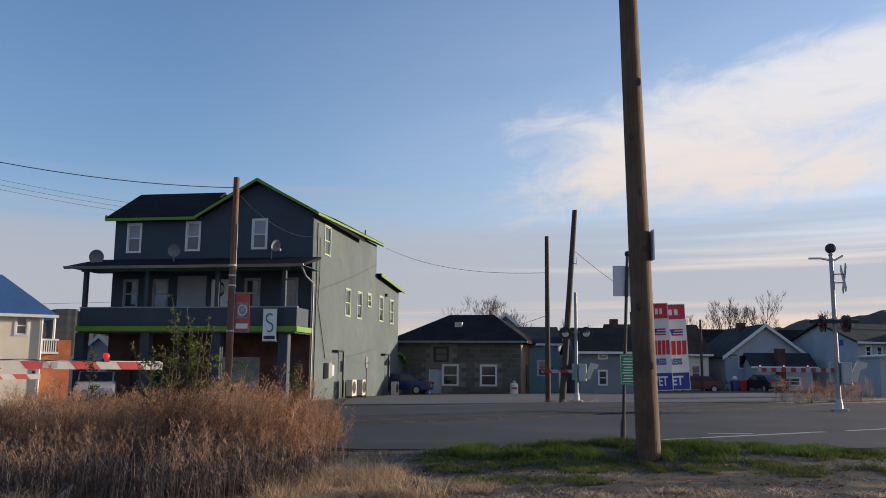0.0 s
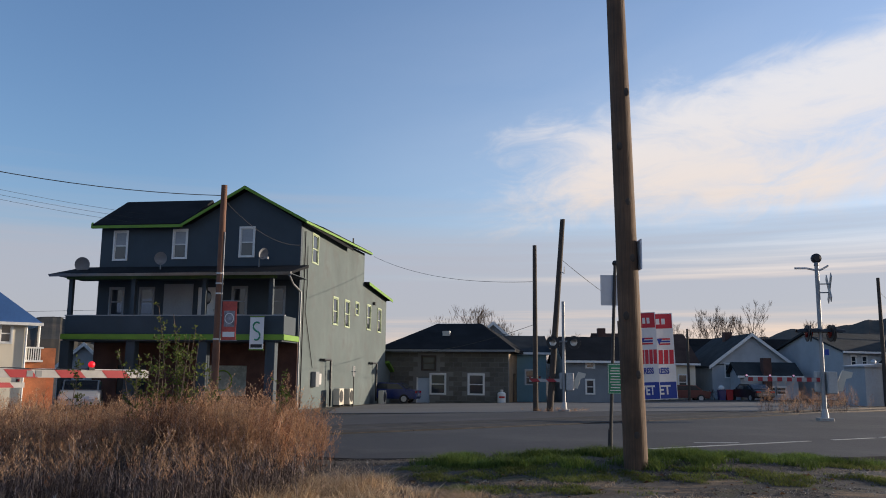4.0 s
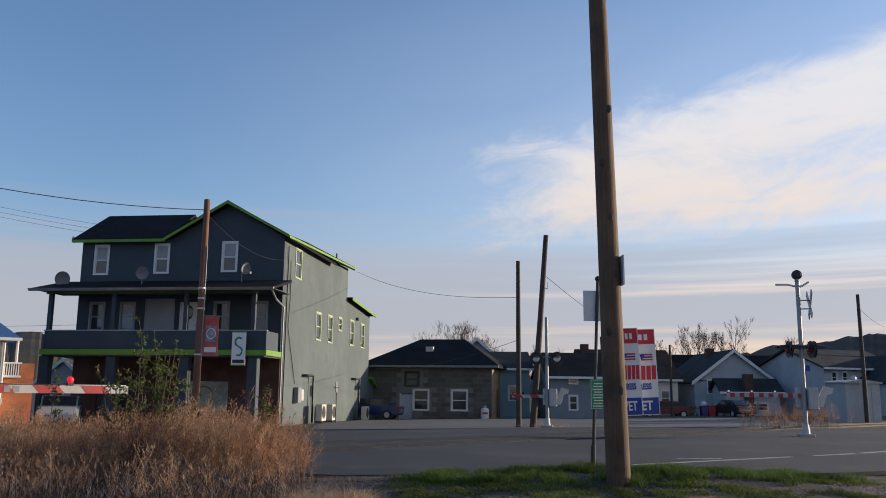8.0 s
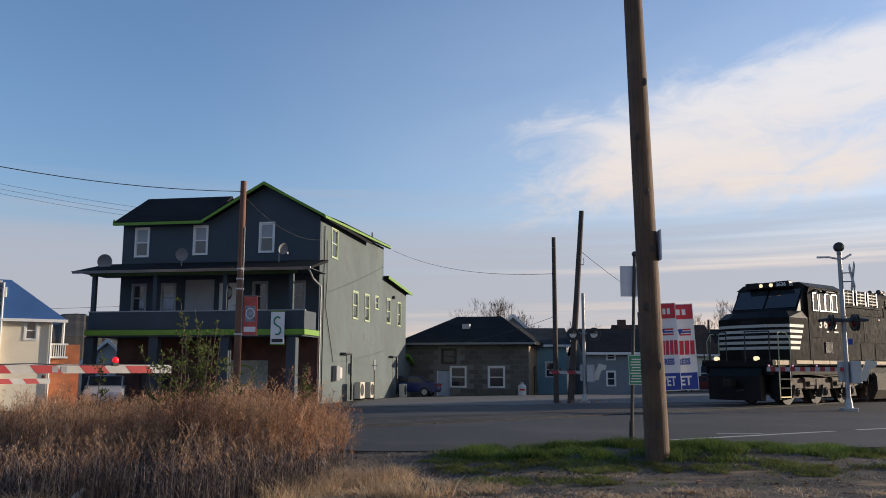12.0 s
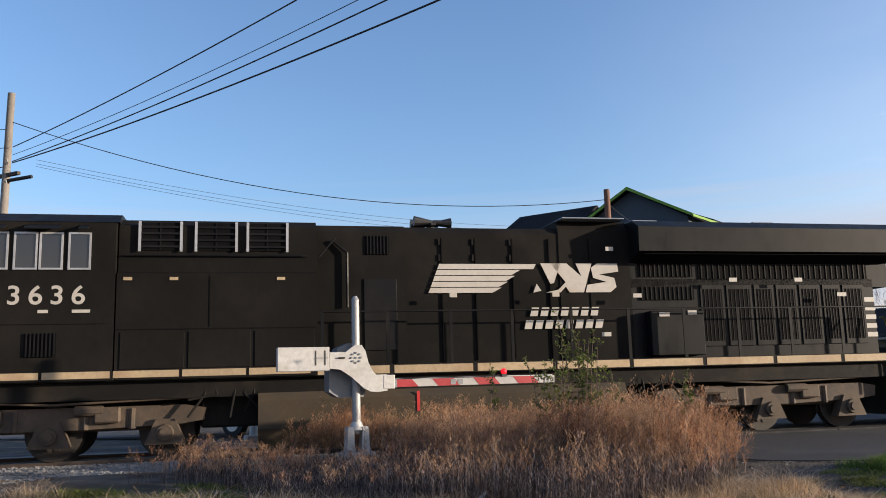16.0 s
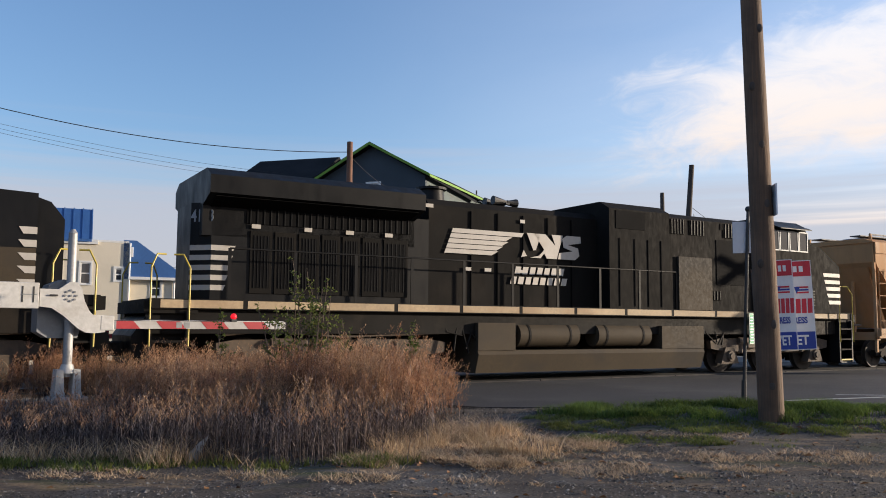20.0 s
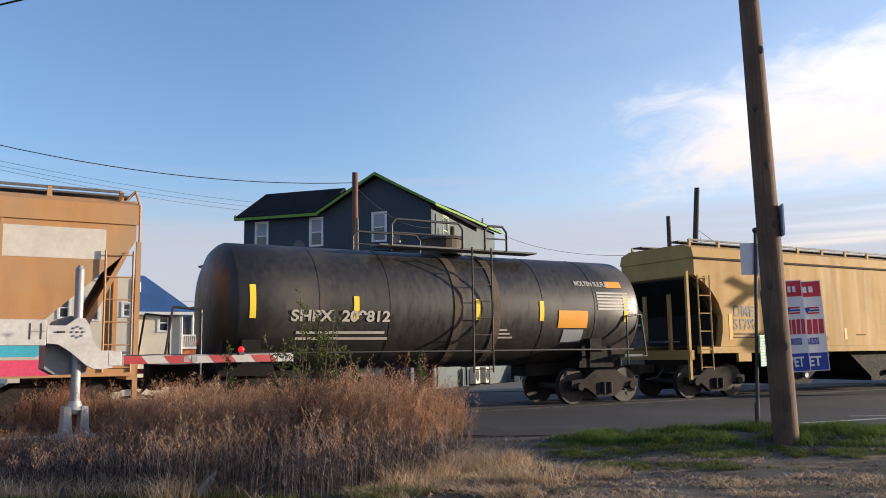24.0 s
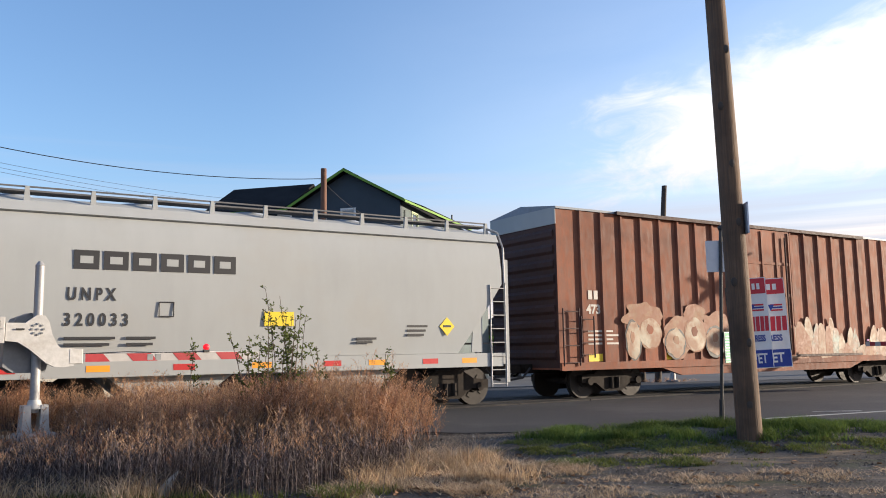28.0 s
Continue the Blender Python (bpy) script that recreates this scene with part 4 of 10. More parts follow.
def build_far_houses():
    gable_house("blue_grey_house", pose(9.6, 62.0, -0.65), "blue-grey sided house with a dark roof and small windows", 4.8, 8, 3.3, 1.75, M_SIDING_BLUE, M_SHINGLE,
                [(1.48, 2.75, 0.55, 0.42), (1.46, 0.85, 0.55, 1.0)], front_gable=False)
    gable_house("brown_roofed_house", pose(15.0, 75.0, -0.8), "house with a steep brown roof and cream walls", 8.1, 9, 3.6, 2.6, M_CREAMWALL, M_ROOF_BROWN,
                [(6.6, 1.2, 0.7, 1.3), (2.0, 1.2, 0.8, 1.3)], front_gable=False, chimney=(0.5, 4, 5.0, 6.8))
    gable_house("white_gable_house", pose(24.6, 75.0, -0.8), "white-sided gabled house with a lean-to porch", 7.2, 10, 3.4, 2.7, M_SIDING_WHITE, M_ROOF_GREY,
                [(1.2, 2.3, 0.9, 1.2), (5.6, 0.9, 0.8, 1.0)], chimney=(3.2, 5, 5.0, 6.6))
    H = gable_house("porch_wing", pose(26.2, 72.5, -0.8), "white lean-to wing with a brick chimney", 5.0, 2.6, 2.6, 0.9, M_SIDING_WHITE, M_ROOF_GREY,
                [(2.2, 0.9, 0.8, 0.6), (3.1, 0.9, 0.8, 0.6)], front_gable=False)
    part("chimney", box(1.9, 2.6, -0.4, 0.3, 0, 4.0), M_BRICK_DK, H)
    gable_house("grey_roofed_house", pose(20.5, 84.0, -1.0), "white house with a broad dark roof", 9.0, 9, 3.2, 2.4, M_SIDING_WHITE, M_SHINGLE, [(6, 1.2, 0.9, 1.2)], front_gable=False)
    gable_house("side_gable_house", pose(34.0, 70.0, -0.8, 0, 0, 20), "white house with dark shutters and low roof", 9.0, 8, 4.6, 1.6, M_SIDING_WHITE, M_ROOF_GREY,
                [(0.9, 3.3, 0.5, 0.9), (2.1, 3.3, 0.5, 0.9), (6.4, 2.6, 0.9, 1.2)], front_gable=False)
    gable_house("end_gable_house", pose(38.6, 66.0, -0.8, 0, 0, 12), "white gabled house with dark shutters", 7.0, 8, 3.4, 2.2, M_SIDING_WHITE, M_ROOF_GREY,
                [(2.4, 2.0, 0.8, 1.3)])
    gable_house("dark_roofed_house", pose(29.0, 92.0, -1.0), "far house with a wide dark roof", 15.0, 9, 3.2, 3.6, M_SIDING_BLUE, M_SHINGLE, [(3, 1.2, 0.9, 1.2)], front_gable=False)
    gable_house("teal_house", pose(5.4, 66.0, -0.6), "teal sided house with a grey roof", 3.2, 7, 3.9, 1.3, M_SIDING_TEAL, M_ROOF_GREY, [(1.6, 1.4, 0.6, 1.1)], front_gable=False)
    gable_house("grey_gable_house", pose(1.8, 72.0, -0.6), "grey shingled gable behind the block building", 6.0, 8, 3.9, 2.6, M_SIDING_WHITE, M_ROOF_GREY, [(2, 1.4, 0.7, 1.2)])
    gable_house("distant_white_house", pose(-27.5, 61.0, -0.8, 0, 0, 15), "distant white gabled house behind bare trees", 3.4, 5, 2.6, 1.6, M_SIDING_WHITE, M_ROOF_GREY, [(1.2, 1.2, 0.6, 0.9)])
    S = thing("signal_shed", onto(23.7, 46.2, 0, 14), "white-painted metal railway equipment shed", "shed")
    part("shed_body", box(0, 2.3, 0, 1.6, -0.1, 2.1), M_SHED, S)
    for k in range(2):
        part("shed_door", box(1.15 + k * 0.55, 1.68 + k * 0.55, -0.04, -0.004, 0.05, 1.95), M_SHED, S)
    part("shed_roof", prism([(-0.12, 2.1), (2.42, 2.1), (2.42, 2.18), (1.15, 2.32), (-0.12, 2.18)], -0.12, 1.72), M_SHED, S)
    part("roof_vent", ball((1.3, 0.8, 2.4), 0.16), M_STEEL, S)


M_RED = mat("red_paint", (0.50, 0.03, 0.03), 0.5, vary=0.15, grain=8, fine=50, bump=0.04)
M_NAVY = mat("navy_paint", (0.03, 0.06, 0.14), 0.6, vary=0.2, grain=6, fine=40, bump=0.05)
M_SHED = mat("weathered_white_metal", (0.36, 0.39, 0.42), 0.55, 0.1, vary=0.2, grain=5, fine=40, bump=0.06, dirt=(0.30, 0.26, 0.22), dirt_amount=0.2)
build_garage()
build_cream_house()
build_far_houses()


# ---- vehicles standing about ----
def saloon(name, m, label, paint, length=4.6, lights=None):
    """A parked car; nose towards +x, wheels on z = 0."""
    C = thing(name, m, label, "car", "parked cars")
    L2 = length / 2
    prof = [(-L2, 0.45), (-L2 + 0.05, 0.88), (-L2 + 0.7, 0.98), (-L2 + 1.25, 1.40), (0.35, 1.44), (1.15, 0.98), (L2 - 0.25, 0.82), (L2, 0.6), (L2 - 0.02, 0.35), (-L2 + 0.1, 0.3)]
    bm = prism(prof, -0.86, 0.86)
    bmesh.ops.bevel(bm, geom=[e for e in bm.edges if abs(e.verts[0].co.y - e.verts[1].co.y) < 1e-4], offset=0.09, segments=2, affect="EDGES")
    part("body", bm, paint, C, smooth=True)
    glassbm = prism([(-L2 + 0.85, 1.0), (-L2 + 1.3, 1.34), (0.3, 1.37), (0.98, 1.0)], -0.868, 0.868)
    part("side_glass", glassbm, M_GLASS, C)
    part("rear_glass", prism([(-L2 + 0.72, 1.02), (-L2 + 1.2, 1.36), (-L2 + 1.16, 1.38), (-L2 + 0.68, 1.03)], -0.7, 0.7), M_GLASS, C)
    part("windscreen", prism([(0.42, 1.39), (1.1, 1.0), (1.14, 1.03), (0.46, 1.42)], -0.7, 0.7), M_GLASS, C)
    for x in (-L2 + 0.85, L2 - 0.85):
        for y in (-0.8, 0.8):
            wl = part("wheel", rod((x, y - 0.11, 0.32), (x, y + 0.11, 0.32), 0.32, 0.32, 18), M_TYRE, C)
            part("rim", rod((x, y - 0.12, 0.32), (x, y + 0.12, 0.32), 0.2, 0.2, 14), M_STEEL, wl)
    for y in (-0.62, 0.62):
        part("tail_light", box(-L2 - 0.005, -L2 + 0.06, y - 0.2, y + 0.2, 0.72, 0.86, 0.01), M_TAIL, C)
        part("headlight", box(L2 - 0.16, L2 - 0.02, y - 0.2, y + 0.2, 0.6, 0.74, 0.02), M_LENS, C)
    part("number_plate", box(-L2 - 0.012, -L2 - 0.001, -0.25, 0.25, 0.55, 0.68), M_PALEGREY, C)
    return C


def pickup(m):
    C = thing("pickup_truck", m, "black pickup truck waiting behind the crossing gate", "pickup truck")
    prof = [(-2.8, 0.6), (-2.8, 1.25), (-0.75, 1.28), (-0.7, 1.3), (-0.45, 1.84), (0.85, 1.86), (1.45, 1.32), (2.65, 1.2), (2.8, 1.0), (2.8, 0.5), (-2.7, 0.45)]
    bm = prism(prof, -0.95, 0.95)
    bmesh.ops.bevel(bm, geom=[e for e in bm.edges if abs(e.verts[0].co.y - e.verts[1].co.y) < 1e-4], offset=0.07, segments=2, affect="EDGES")
    part("body", bm, M_CARBLACK, C, smooth=True)
    part("side_glass", prism([(-0.55, 1.32), (-0.35, 1.76), (0.78, 1.78), (1.2, 1.34)], -0.955, 0.955), M_GLASS, C)
    part("windscreen", prism([(0.9, 1.84), (1.45, 1.34), (1.5, 1.37), (0.95, 1.87)], -0.8, 0.8), M_GLASS, C)
    g = part("grille", box(2.79, 2.84, -0.6, 0.6, 0.72, 1.08, 0.02), M_BLACK, C)
    for i in range(3):
        part("grille_bar", box(2.835, 2.86, -0.55, 0.55, 0.78 + i * 0.1, 0.81 + i * 0.1), M_CHROME, g)
    part("bumper", box(2.78, 2.96, -0.95, 0.95, 0.45, 0.66, 0.04), M_CHROME, C)
    part("number_plate", box(2.962, 2.97, -0.2, 0.2, 0.5, 0.62), M_PALEGREY, C)
    for y in (-0.76, 0.76):
        part("headlight", box(2.7, 2.83, y - 0.17, y + 0.17, 0.85, 1.06, 0.02), M_LENS, C)
        part("wing_mirror", box(1.0, 1.15, y * 1.38 - 0.1, y * 1.38 + 0.1, 1.28, 1.48, 0.03), M_BLACK, C)
    for x in (-1.75, 1.8):
        for y in (-0.86, 0.86):
            wl = part("wheel", rod((x, y - 0.13, 0.4), (x, y + 0.13, 0.4), 0.4, 0.4, 20), M_TYRE, C)
            part("rim", rod((x, y - 0.14, 0.4), (x, y + 0.14, 0.4), 0.24, 0.24, 14), M_STEEL, wl)


def paint(name, c):
    m = bpy.data.materials.new(name)
    m.use_nodes = True
    p = m.node_tree.nodes["Principled BSDF"]
    p.inputs["Base Color"].default_value = (*c, 1)
    p.inputs["Roughness"].default_value = 0.28
    p.inputs["Coat Weight"].default_value = 0.6
    p.inputs["Coat Roughness"].default_value = 0.08
    return m


M_TYRE = mat("tyre_rubber", (0.02, 0.02, 0.02), 0.85, vary=0.2, bump=0.1)
M_CHROME = mat("chrome", (0.55, 0.55, 0.56), 0.2, 0.9, vary=0.1, bump=0)
M_LENS = mat("lamp_lens", (0.75, 0.75, 0.72), 0.15, vary=0.05, bump=0)
M_TAIL = mat("red_lens", (0.45, 0.015, 0.015), 0.2, vary=0.05, bump=0)
M_CARBLACK, M_CARBLUE, M_CARRED, M_CARSILVER = paint("black_car_paint", (0.012, 0.013, 0.015)), paint("blue_car_paint", (0.006, 0.02, 0.13)), paint("maroon_car_paint", (0.10, 0.012, 0.015)), paint("silver_car_paint", (0.45, 0.46, 0.47))
pickup(onto(-18.6, 20.6, 0.01, -2))
saloon("blue_car", onto(-3.5, 60.0, 0.02, 168), "blue saloon car parked behind the stucco house", M_CARBLUE)
saloon("maroon_car", onto(21.2, 73.0, -0.15, 178), "dark maroon saloon parked before the far houses", M_CARRED)
saloon("dark_car", onto(26.2, 70.2, -0.1, 100), "dark saloon car parked beside the white house", M_CARBLACK)
saloon("silver_car", onto(-16.6, 39.5, 0.0, -70), "silver saloon car standing on the side road", M_CARSILVER)
for k, (x, y, mt, lb) in enumerate(((24.2, 71.5, M_CARBLUE, "blue wheeled bin with a white bag on top"), (24.8, 71.5, M_RED, "red wheeled bin standing by the kerb"))):
    B = thing("wheeled_bin", onto(x, y, -0.1), lb, "bin", "bins by the kerb")
    part("bin_body", prism([(-0.24, 0.05), (0.24, 0.05), (0.3, 0.9), (-0.3, 0.9)], -0.3, 0.3), mt, B)
    part("lid", box(-0.32, 0.32, -0.34, 0.32, 0.9, 0.97, 0.02), mt, B)
    if k == 0:
        part("bag", ball((0, 0, 1.12), 0.25, 12, 8, (1, 0.9, 0.8)), M_WHITE, B, smooth=True)

# ---- poles, wires, crossing signals, signs ----
M_ARMWHITE = mat("white_reflective_paint", (0.38, 0.37, 0.36), 0.5, vary=0.15, grain=8, fine=50, bump=0.05, dirt=(0.35, 0.33, 0.30), dirt_amount=0.2)
M_GATEGREY = mat("silver_grey_gate_paint", (0.48, 0.475, 0.46), 0.55, 0.15, vary=0.2, grain=6, fine=50, bump=0.08, dirt=(0.28, 0.25, 0.21), dirt_amount=0.25)
M_CONCRETE = mat("concrete", (0.36, 0.34, 0.31), 0.95, vary=0.25, grain=8, fine=70, bump=0.4)
M_REDGLOW = glow("lit_red_lamp", (0.75, 0.01, 0.02), 0.7)
M_PALEGLOW = glow("lit_gate_lamp", (0.55, 0.30, 0.42), 0.5)
M_REDDARK = mat("unlit_red_lens", (0.16, 0.01, 0.01), 0.2, vary=0.05, bump=0)
M_GREEN = mat("green_sign_paint", (0.03, 0.25, 0.13), 0.6, vary=0.15, grain=8, fine=40, bump=0.03)
M_SIGNBACK = mat("bare_sign_aluminium", (0.55, 0.58, 0.63), 0.55, 0.3, vary=0.1, grain=5, fine=40, bump=0.03)
M_SIGNRED = mat("sign_red", (0.55, 0.03, 0.05), 0.6, vary=0.1, bump=0.02)
M_SIGNBLUE = mat("sign_blue", (0.02, 0.05, 0.30), 0.6, vary=0.1, bump=0.02)
M_SIGNWHITE = mat("sign_white", (0.74, 0.74, 0.75), 0.6, vary=0.06, bump=0.02)


def letters(name, body, size, material, parent, m, bold=0.0, align="LEFT", wide=1.0, label="", slant=0.0, spacing=1.0):
    cu = bpy.data.curves.new(name, "FONT")
    cu.body, cu.size, cu.extrude, cu.offset, cu.align_x, cu.shear, cu.space_character = body, size, 0.003, bold, align, slant, spacing
    tmp = bpy.data.objects.new(name, cu)
    scene.collection.objects.link(tmp)
    bpy.context.view_layer.update()
    me = bpy.data.meshes.new_from_object(tmp.evaluated_get(bpy.context.evaluated_depsgraph_get()))
    bpy.data.objects.remove(tmp)
    bpy.data.curves.remove(cu)
    me.materials.clear()
    me.materials.append(material)
    ob = new(name, me)
    ob.parent = parent
    ob.matrix_basis = m @ Matrix.Diagonal((wide, 1, 1, 1))
    if label:
        ob["label"] = label
    return ob


UP = pose(0, 0, 0, 90, 0, 0)  # stands letters upright, facing -y


def wood_pole(name, base, top, r0, r1, material, label, group="utility poles", split=False):
    a, b = Vector(base), Vector(top)
    P = thing(name, Matrix.Translation(a), label, "utility pole", group)
    bm = bmesh.new()
    seg, n = 16, 26
    rows = []
    for i in range(n + 1):
        q = i / n
        c = (b - a) * q
        r = r0 + (r1 - r0) * q
        rows.append([bm.verts.new((c.x + r * (1 + 0.05 * noise.noise((k, q * 6, r0 * 40))) * math.cos(k * math.tau / seg), c.y + r * (1 + 0.05 * noise.noise((k + 9, q * 6, r0 * 40))) * math.sin(k * math.tau / seg), c.z)) for k in range(seg)])
    for u, v in zip(rows, rows[1:]):
        for k in range(seg):
            bm.faces.new((u[k], u[(k + 1) % seg], v[(k + 1) % seg], v[k]))
    bm.faces.new(rows[-1])
    part("shaft", bm, material, P, smooth=True)
    return P


def build_poles():
    P = wood_pole("utility_pole", (2.92, 11.69, 0.0), (2.70, 11.69, 10.6), 0.172, 0.118, M_POLE, "tall weathered brown wooden utility pole in a grass patch")
    part("notice_plate", box(0.09, 0.11, -0.20, 0.02, 2.93, 3.36), M_SIGNBACK, P, "small metal plate nailed to the pole")
    part("cross_arm", box(-1.2, 1.2, -0.2, -0.08, 9.9, 10.02), M_DARKWOOD, P)
    for k in range(7):
        z = 0.6 + k * 0.83
        part("knot", ball((-0.0207 * z + 0.075 * math.sin(k * 2.3), -0.156 + 0.005 * z, z), 0.05, 10, 6, (0.9, 0.45, 1.3)), M_DARKWOOD, P)
    F = wood_pole("banner_pole", (-8.6, 32.72, -0.4), (-8.6, 32.72, 8.92), 0.15, 0.12, M_POLE_RED, "reddish wooden pole with a street banner by the house")
    for z in (4.9, 5.3, 5.7, 3.1):
        part("strap_band", rod((0, 0, z), (0, 0, z + 0.06), 0.15, 0.15, 14), M_STEEL, F)
    part("conduit", rod((0.13, -0.06, 3.0), (0.13, -0.06, 7.4), 0.025), M_STEELGREY, F)
    bn = part("banner", box(0.17, 0.74, -0.02, 0.0, 3.1, 4.62), M_BANNER, F, "faded red street banner with a pale ring")
    part("banner_rod", rod((0.1, -0.01, 4.64), (0.78, -0.01, 4.64), 0.018), M_STEELGREY, bn)
    part("banner_rod", rod((0.1, -0.01, 3.08), (0.78, -0.01, 3.08), 0.018), M_STEELGREY, bn)
    part("banner_ring", tube([(0.46 + 0.17 * math.cos(i * 0.42), -0.028, 3.95 + 0.2 * math.sin(i * 0.42)) for i in range(16)], 0.018), M_SIGNWHITE, bn)
    part("banner_panel", box(0.25, 0.67, -0.026, -0.021, 3.62, 4.25), M_BANNERDARK, bn, "dark patterned middle of the banner")
    part("banner_band", box(0.22, 0.69, -0.026, -0.021, 3.22, 3.42), M_SIGNWHITE, bn)
    L = wood_pole("leaning_pole", (4.96, 36.5, -0.35), (5.65, 36.62, 8.41), 0.15, 0.11, M_DARKWOOD, "dark leaning wooden pole behind the crossing")
    part("bracket", pipe([(0.5, 0, 6.4), (0.72, 0, 6.3), (0.72, 0, 6.6)], 0.02), M_STEEL, L)
    wood_pole("straight_pole", (4.40, 36.8, -0.35), (4.40, 36.8, 7.24), 0.12, 0.09, M_DARKWOOD, "thin dark wooden pole behind the crossing")
    wood_pole("thin_pole", (24.7, 46.0, -0.5), (24.67, 46.0, 7.06), 0.12, 0.09, M_DARKWOOD, "dark wooden pole beside the equipment shed")
    wood_pole("thin_pole", (44.0, 76.0, -0.5), (44.0, 76.0, 8.2), 0.14, 0.11, M_DARKWOOD, "distant dark wooden pole before the hillside")
    wood_pole("thin_pole", (21.0, 70.0, -1.0), (21.0, 70.0, 5.5), 0.12, 0.09, M_DARKWOOD, "distant dark wooden pole before the houses")
    Q = wood_pole("junction_pole", (-27.6, 19.35, -0.4), (-27.35, 19.35, 12.4), 0.17, 0.13, M_POLE_GREY, "tall silvery weathered pole carrying many wires behind the tracks")
    part("cross_arm", box(-0.5, 0.9, -0.08, 0.06, 9.6, 9.72), M_DARKWOOD, Q)
    part("splice_case", rod((0.3, 0, 9.45), (1.2, 0.3, 9.55), 0.07), M_BLACK, Q)
    for z in (11.0, 10.2, 9.4):
        part("insulator", rod((0.15, -0.05, z), (0.32, -0.05, z), 0.05), M_STEELGREY, Q)


def wire(a, b, sag, r=0.012, label="black overhead wire between poles"):
    a, b = Vector(a), Vector(b)
    pts = []
    for i in range(25):
        q = i / 24
        p = a.lerp(b, q)
        p.z -= 4 * sag * q * (1 - q)
        pts.append(p - a)
    mesh_thing("overhead_wire", tube(pts, r, 6), M_CABLE, Matrix.Translation(a), label, "wire", "overhead wires")


def build_wires():
    top, jn = Vector((2.72, 11.69, 0)), Vector((-27.3, 19.35, 0))
    for dx, z0, z1, s, r in ((-2.4, 10.9, 10.3, 0.35, 0.018), (-0.9, 10.3, 10.0, 0.45, 0.010), (0.3, 10.1, 9.75, 0.4, 0.018), (1.6, 9.6, 9.7, 0.45, 0.022)):
        wire((top.x + dx, top.y - 0.14, z0), (jn.x + 0.2, jn.y, z1), s, r)
    wire((-8.6, 32.72, 8.5), (jn.x, jn.y, 11.3), 1.35, 0.016)
    for z0, z1 in ((10.5, 9.75), (10.2, 9.6), (9.9, 9.5)):
        wire((-12.5, 50.0, z0), (jn.x + 1.1, jn.y + 0.3, z1), 0.9, 0.007, "thin telephone wire passing behind the house")
    for z0, z1 in ((11.0, 13.5), (10.3, 12.0), (9.6, 8.6), (9.6, 7.9)):
        wire((jn.x, jn.y, z0), (-52.0, 8.0, z1), 0.6, 0.014)
    wire((-8.55, 32.72, 8.3), (-6.9, 41.7, 7.9), 0.5, 0.010, "thin service wire from the pole to the house")
    wire((-4.9, 63.2, 10.4), (4.4, 36.8, 5.6), 0.6, 0.012)
    wire((5.55, 36.6, 6.6), (21.0, 70.0, 5.2), 0.7, 0.012)
    wire((4.4, 36.8, 3.7), (-3.0, 56.0, 2.9), 0.4, 0.010)
    wire((24.67, 46.0, 6.3), (44.0, 76.0, 7.8), 0.5, 0.012)
    for z in (3.4, 3.9):
        wire((-60.0, 70.0, z + 2.2), (-12.0, 58.0, z + 2.3), 0.3, 0.012)


def stripes(parent, x0, x1, y, zc, h, slant, pitch, width):
    """Red stripes on a gate arm, each proud of the board."""
    x, s = x0, h * slant
    while x < x1 - 0.03:
        b = min(x + width, x1)
        part("red_stripe", prism([(x + s, zc + h / 2), (b + s, zc + h / 2), (b, zc - h / 2), (x, zc - h / 2)], y - 0.004, y - 0.0005), M_STRIPE, parent)
        x += pitch


M_STRIPE = mat("red_reflective_stripe", (0.33, 0.02, 0.028), 0.5, vary=0.15, grain=8, fine=50, bump=0.03)


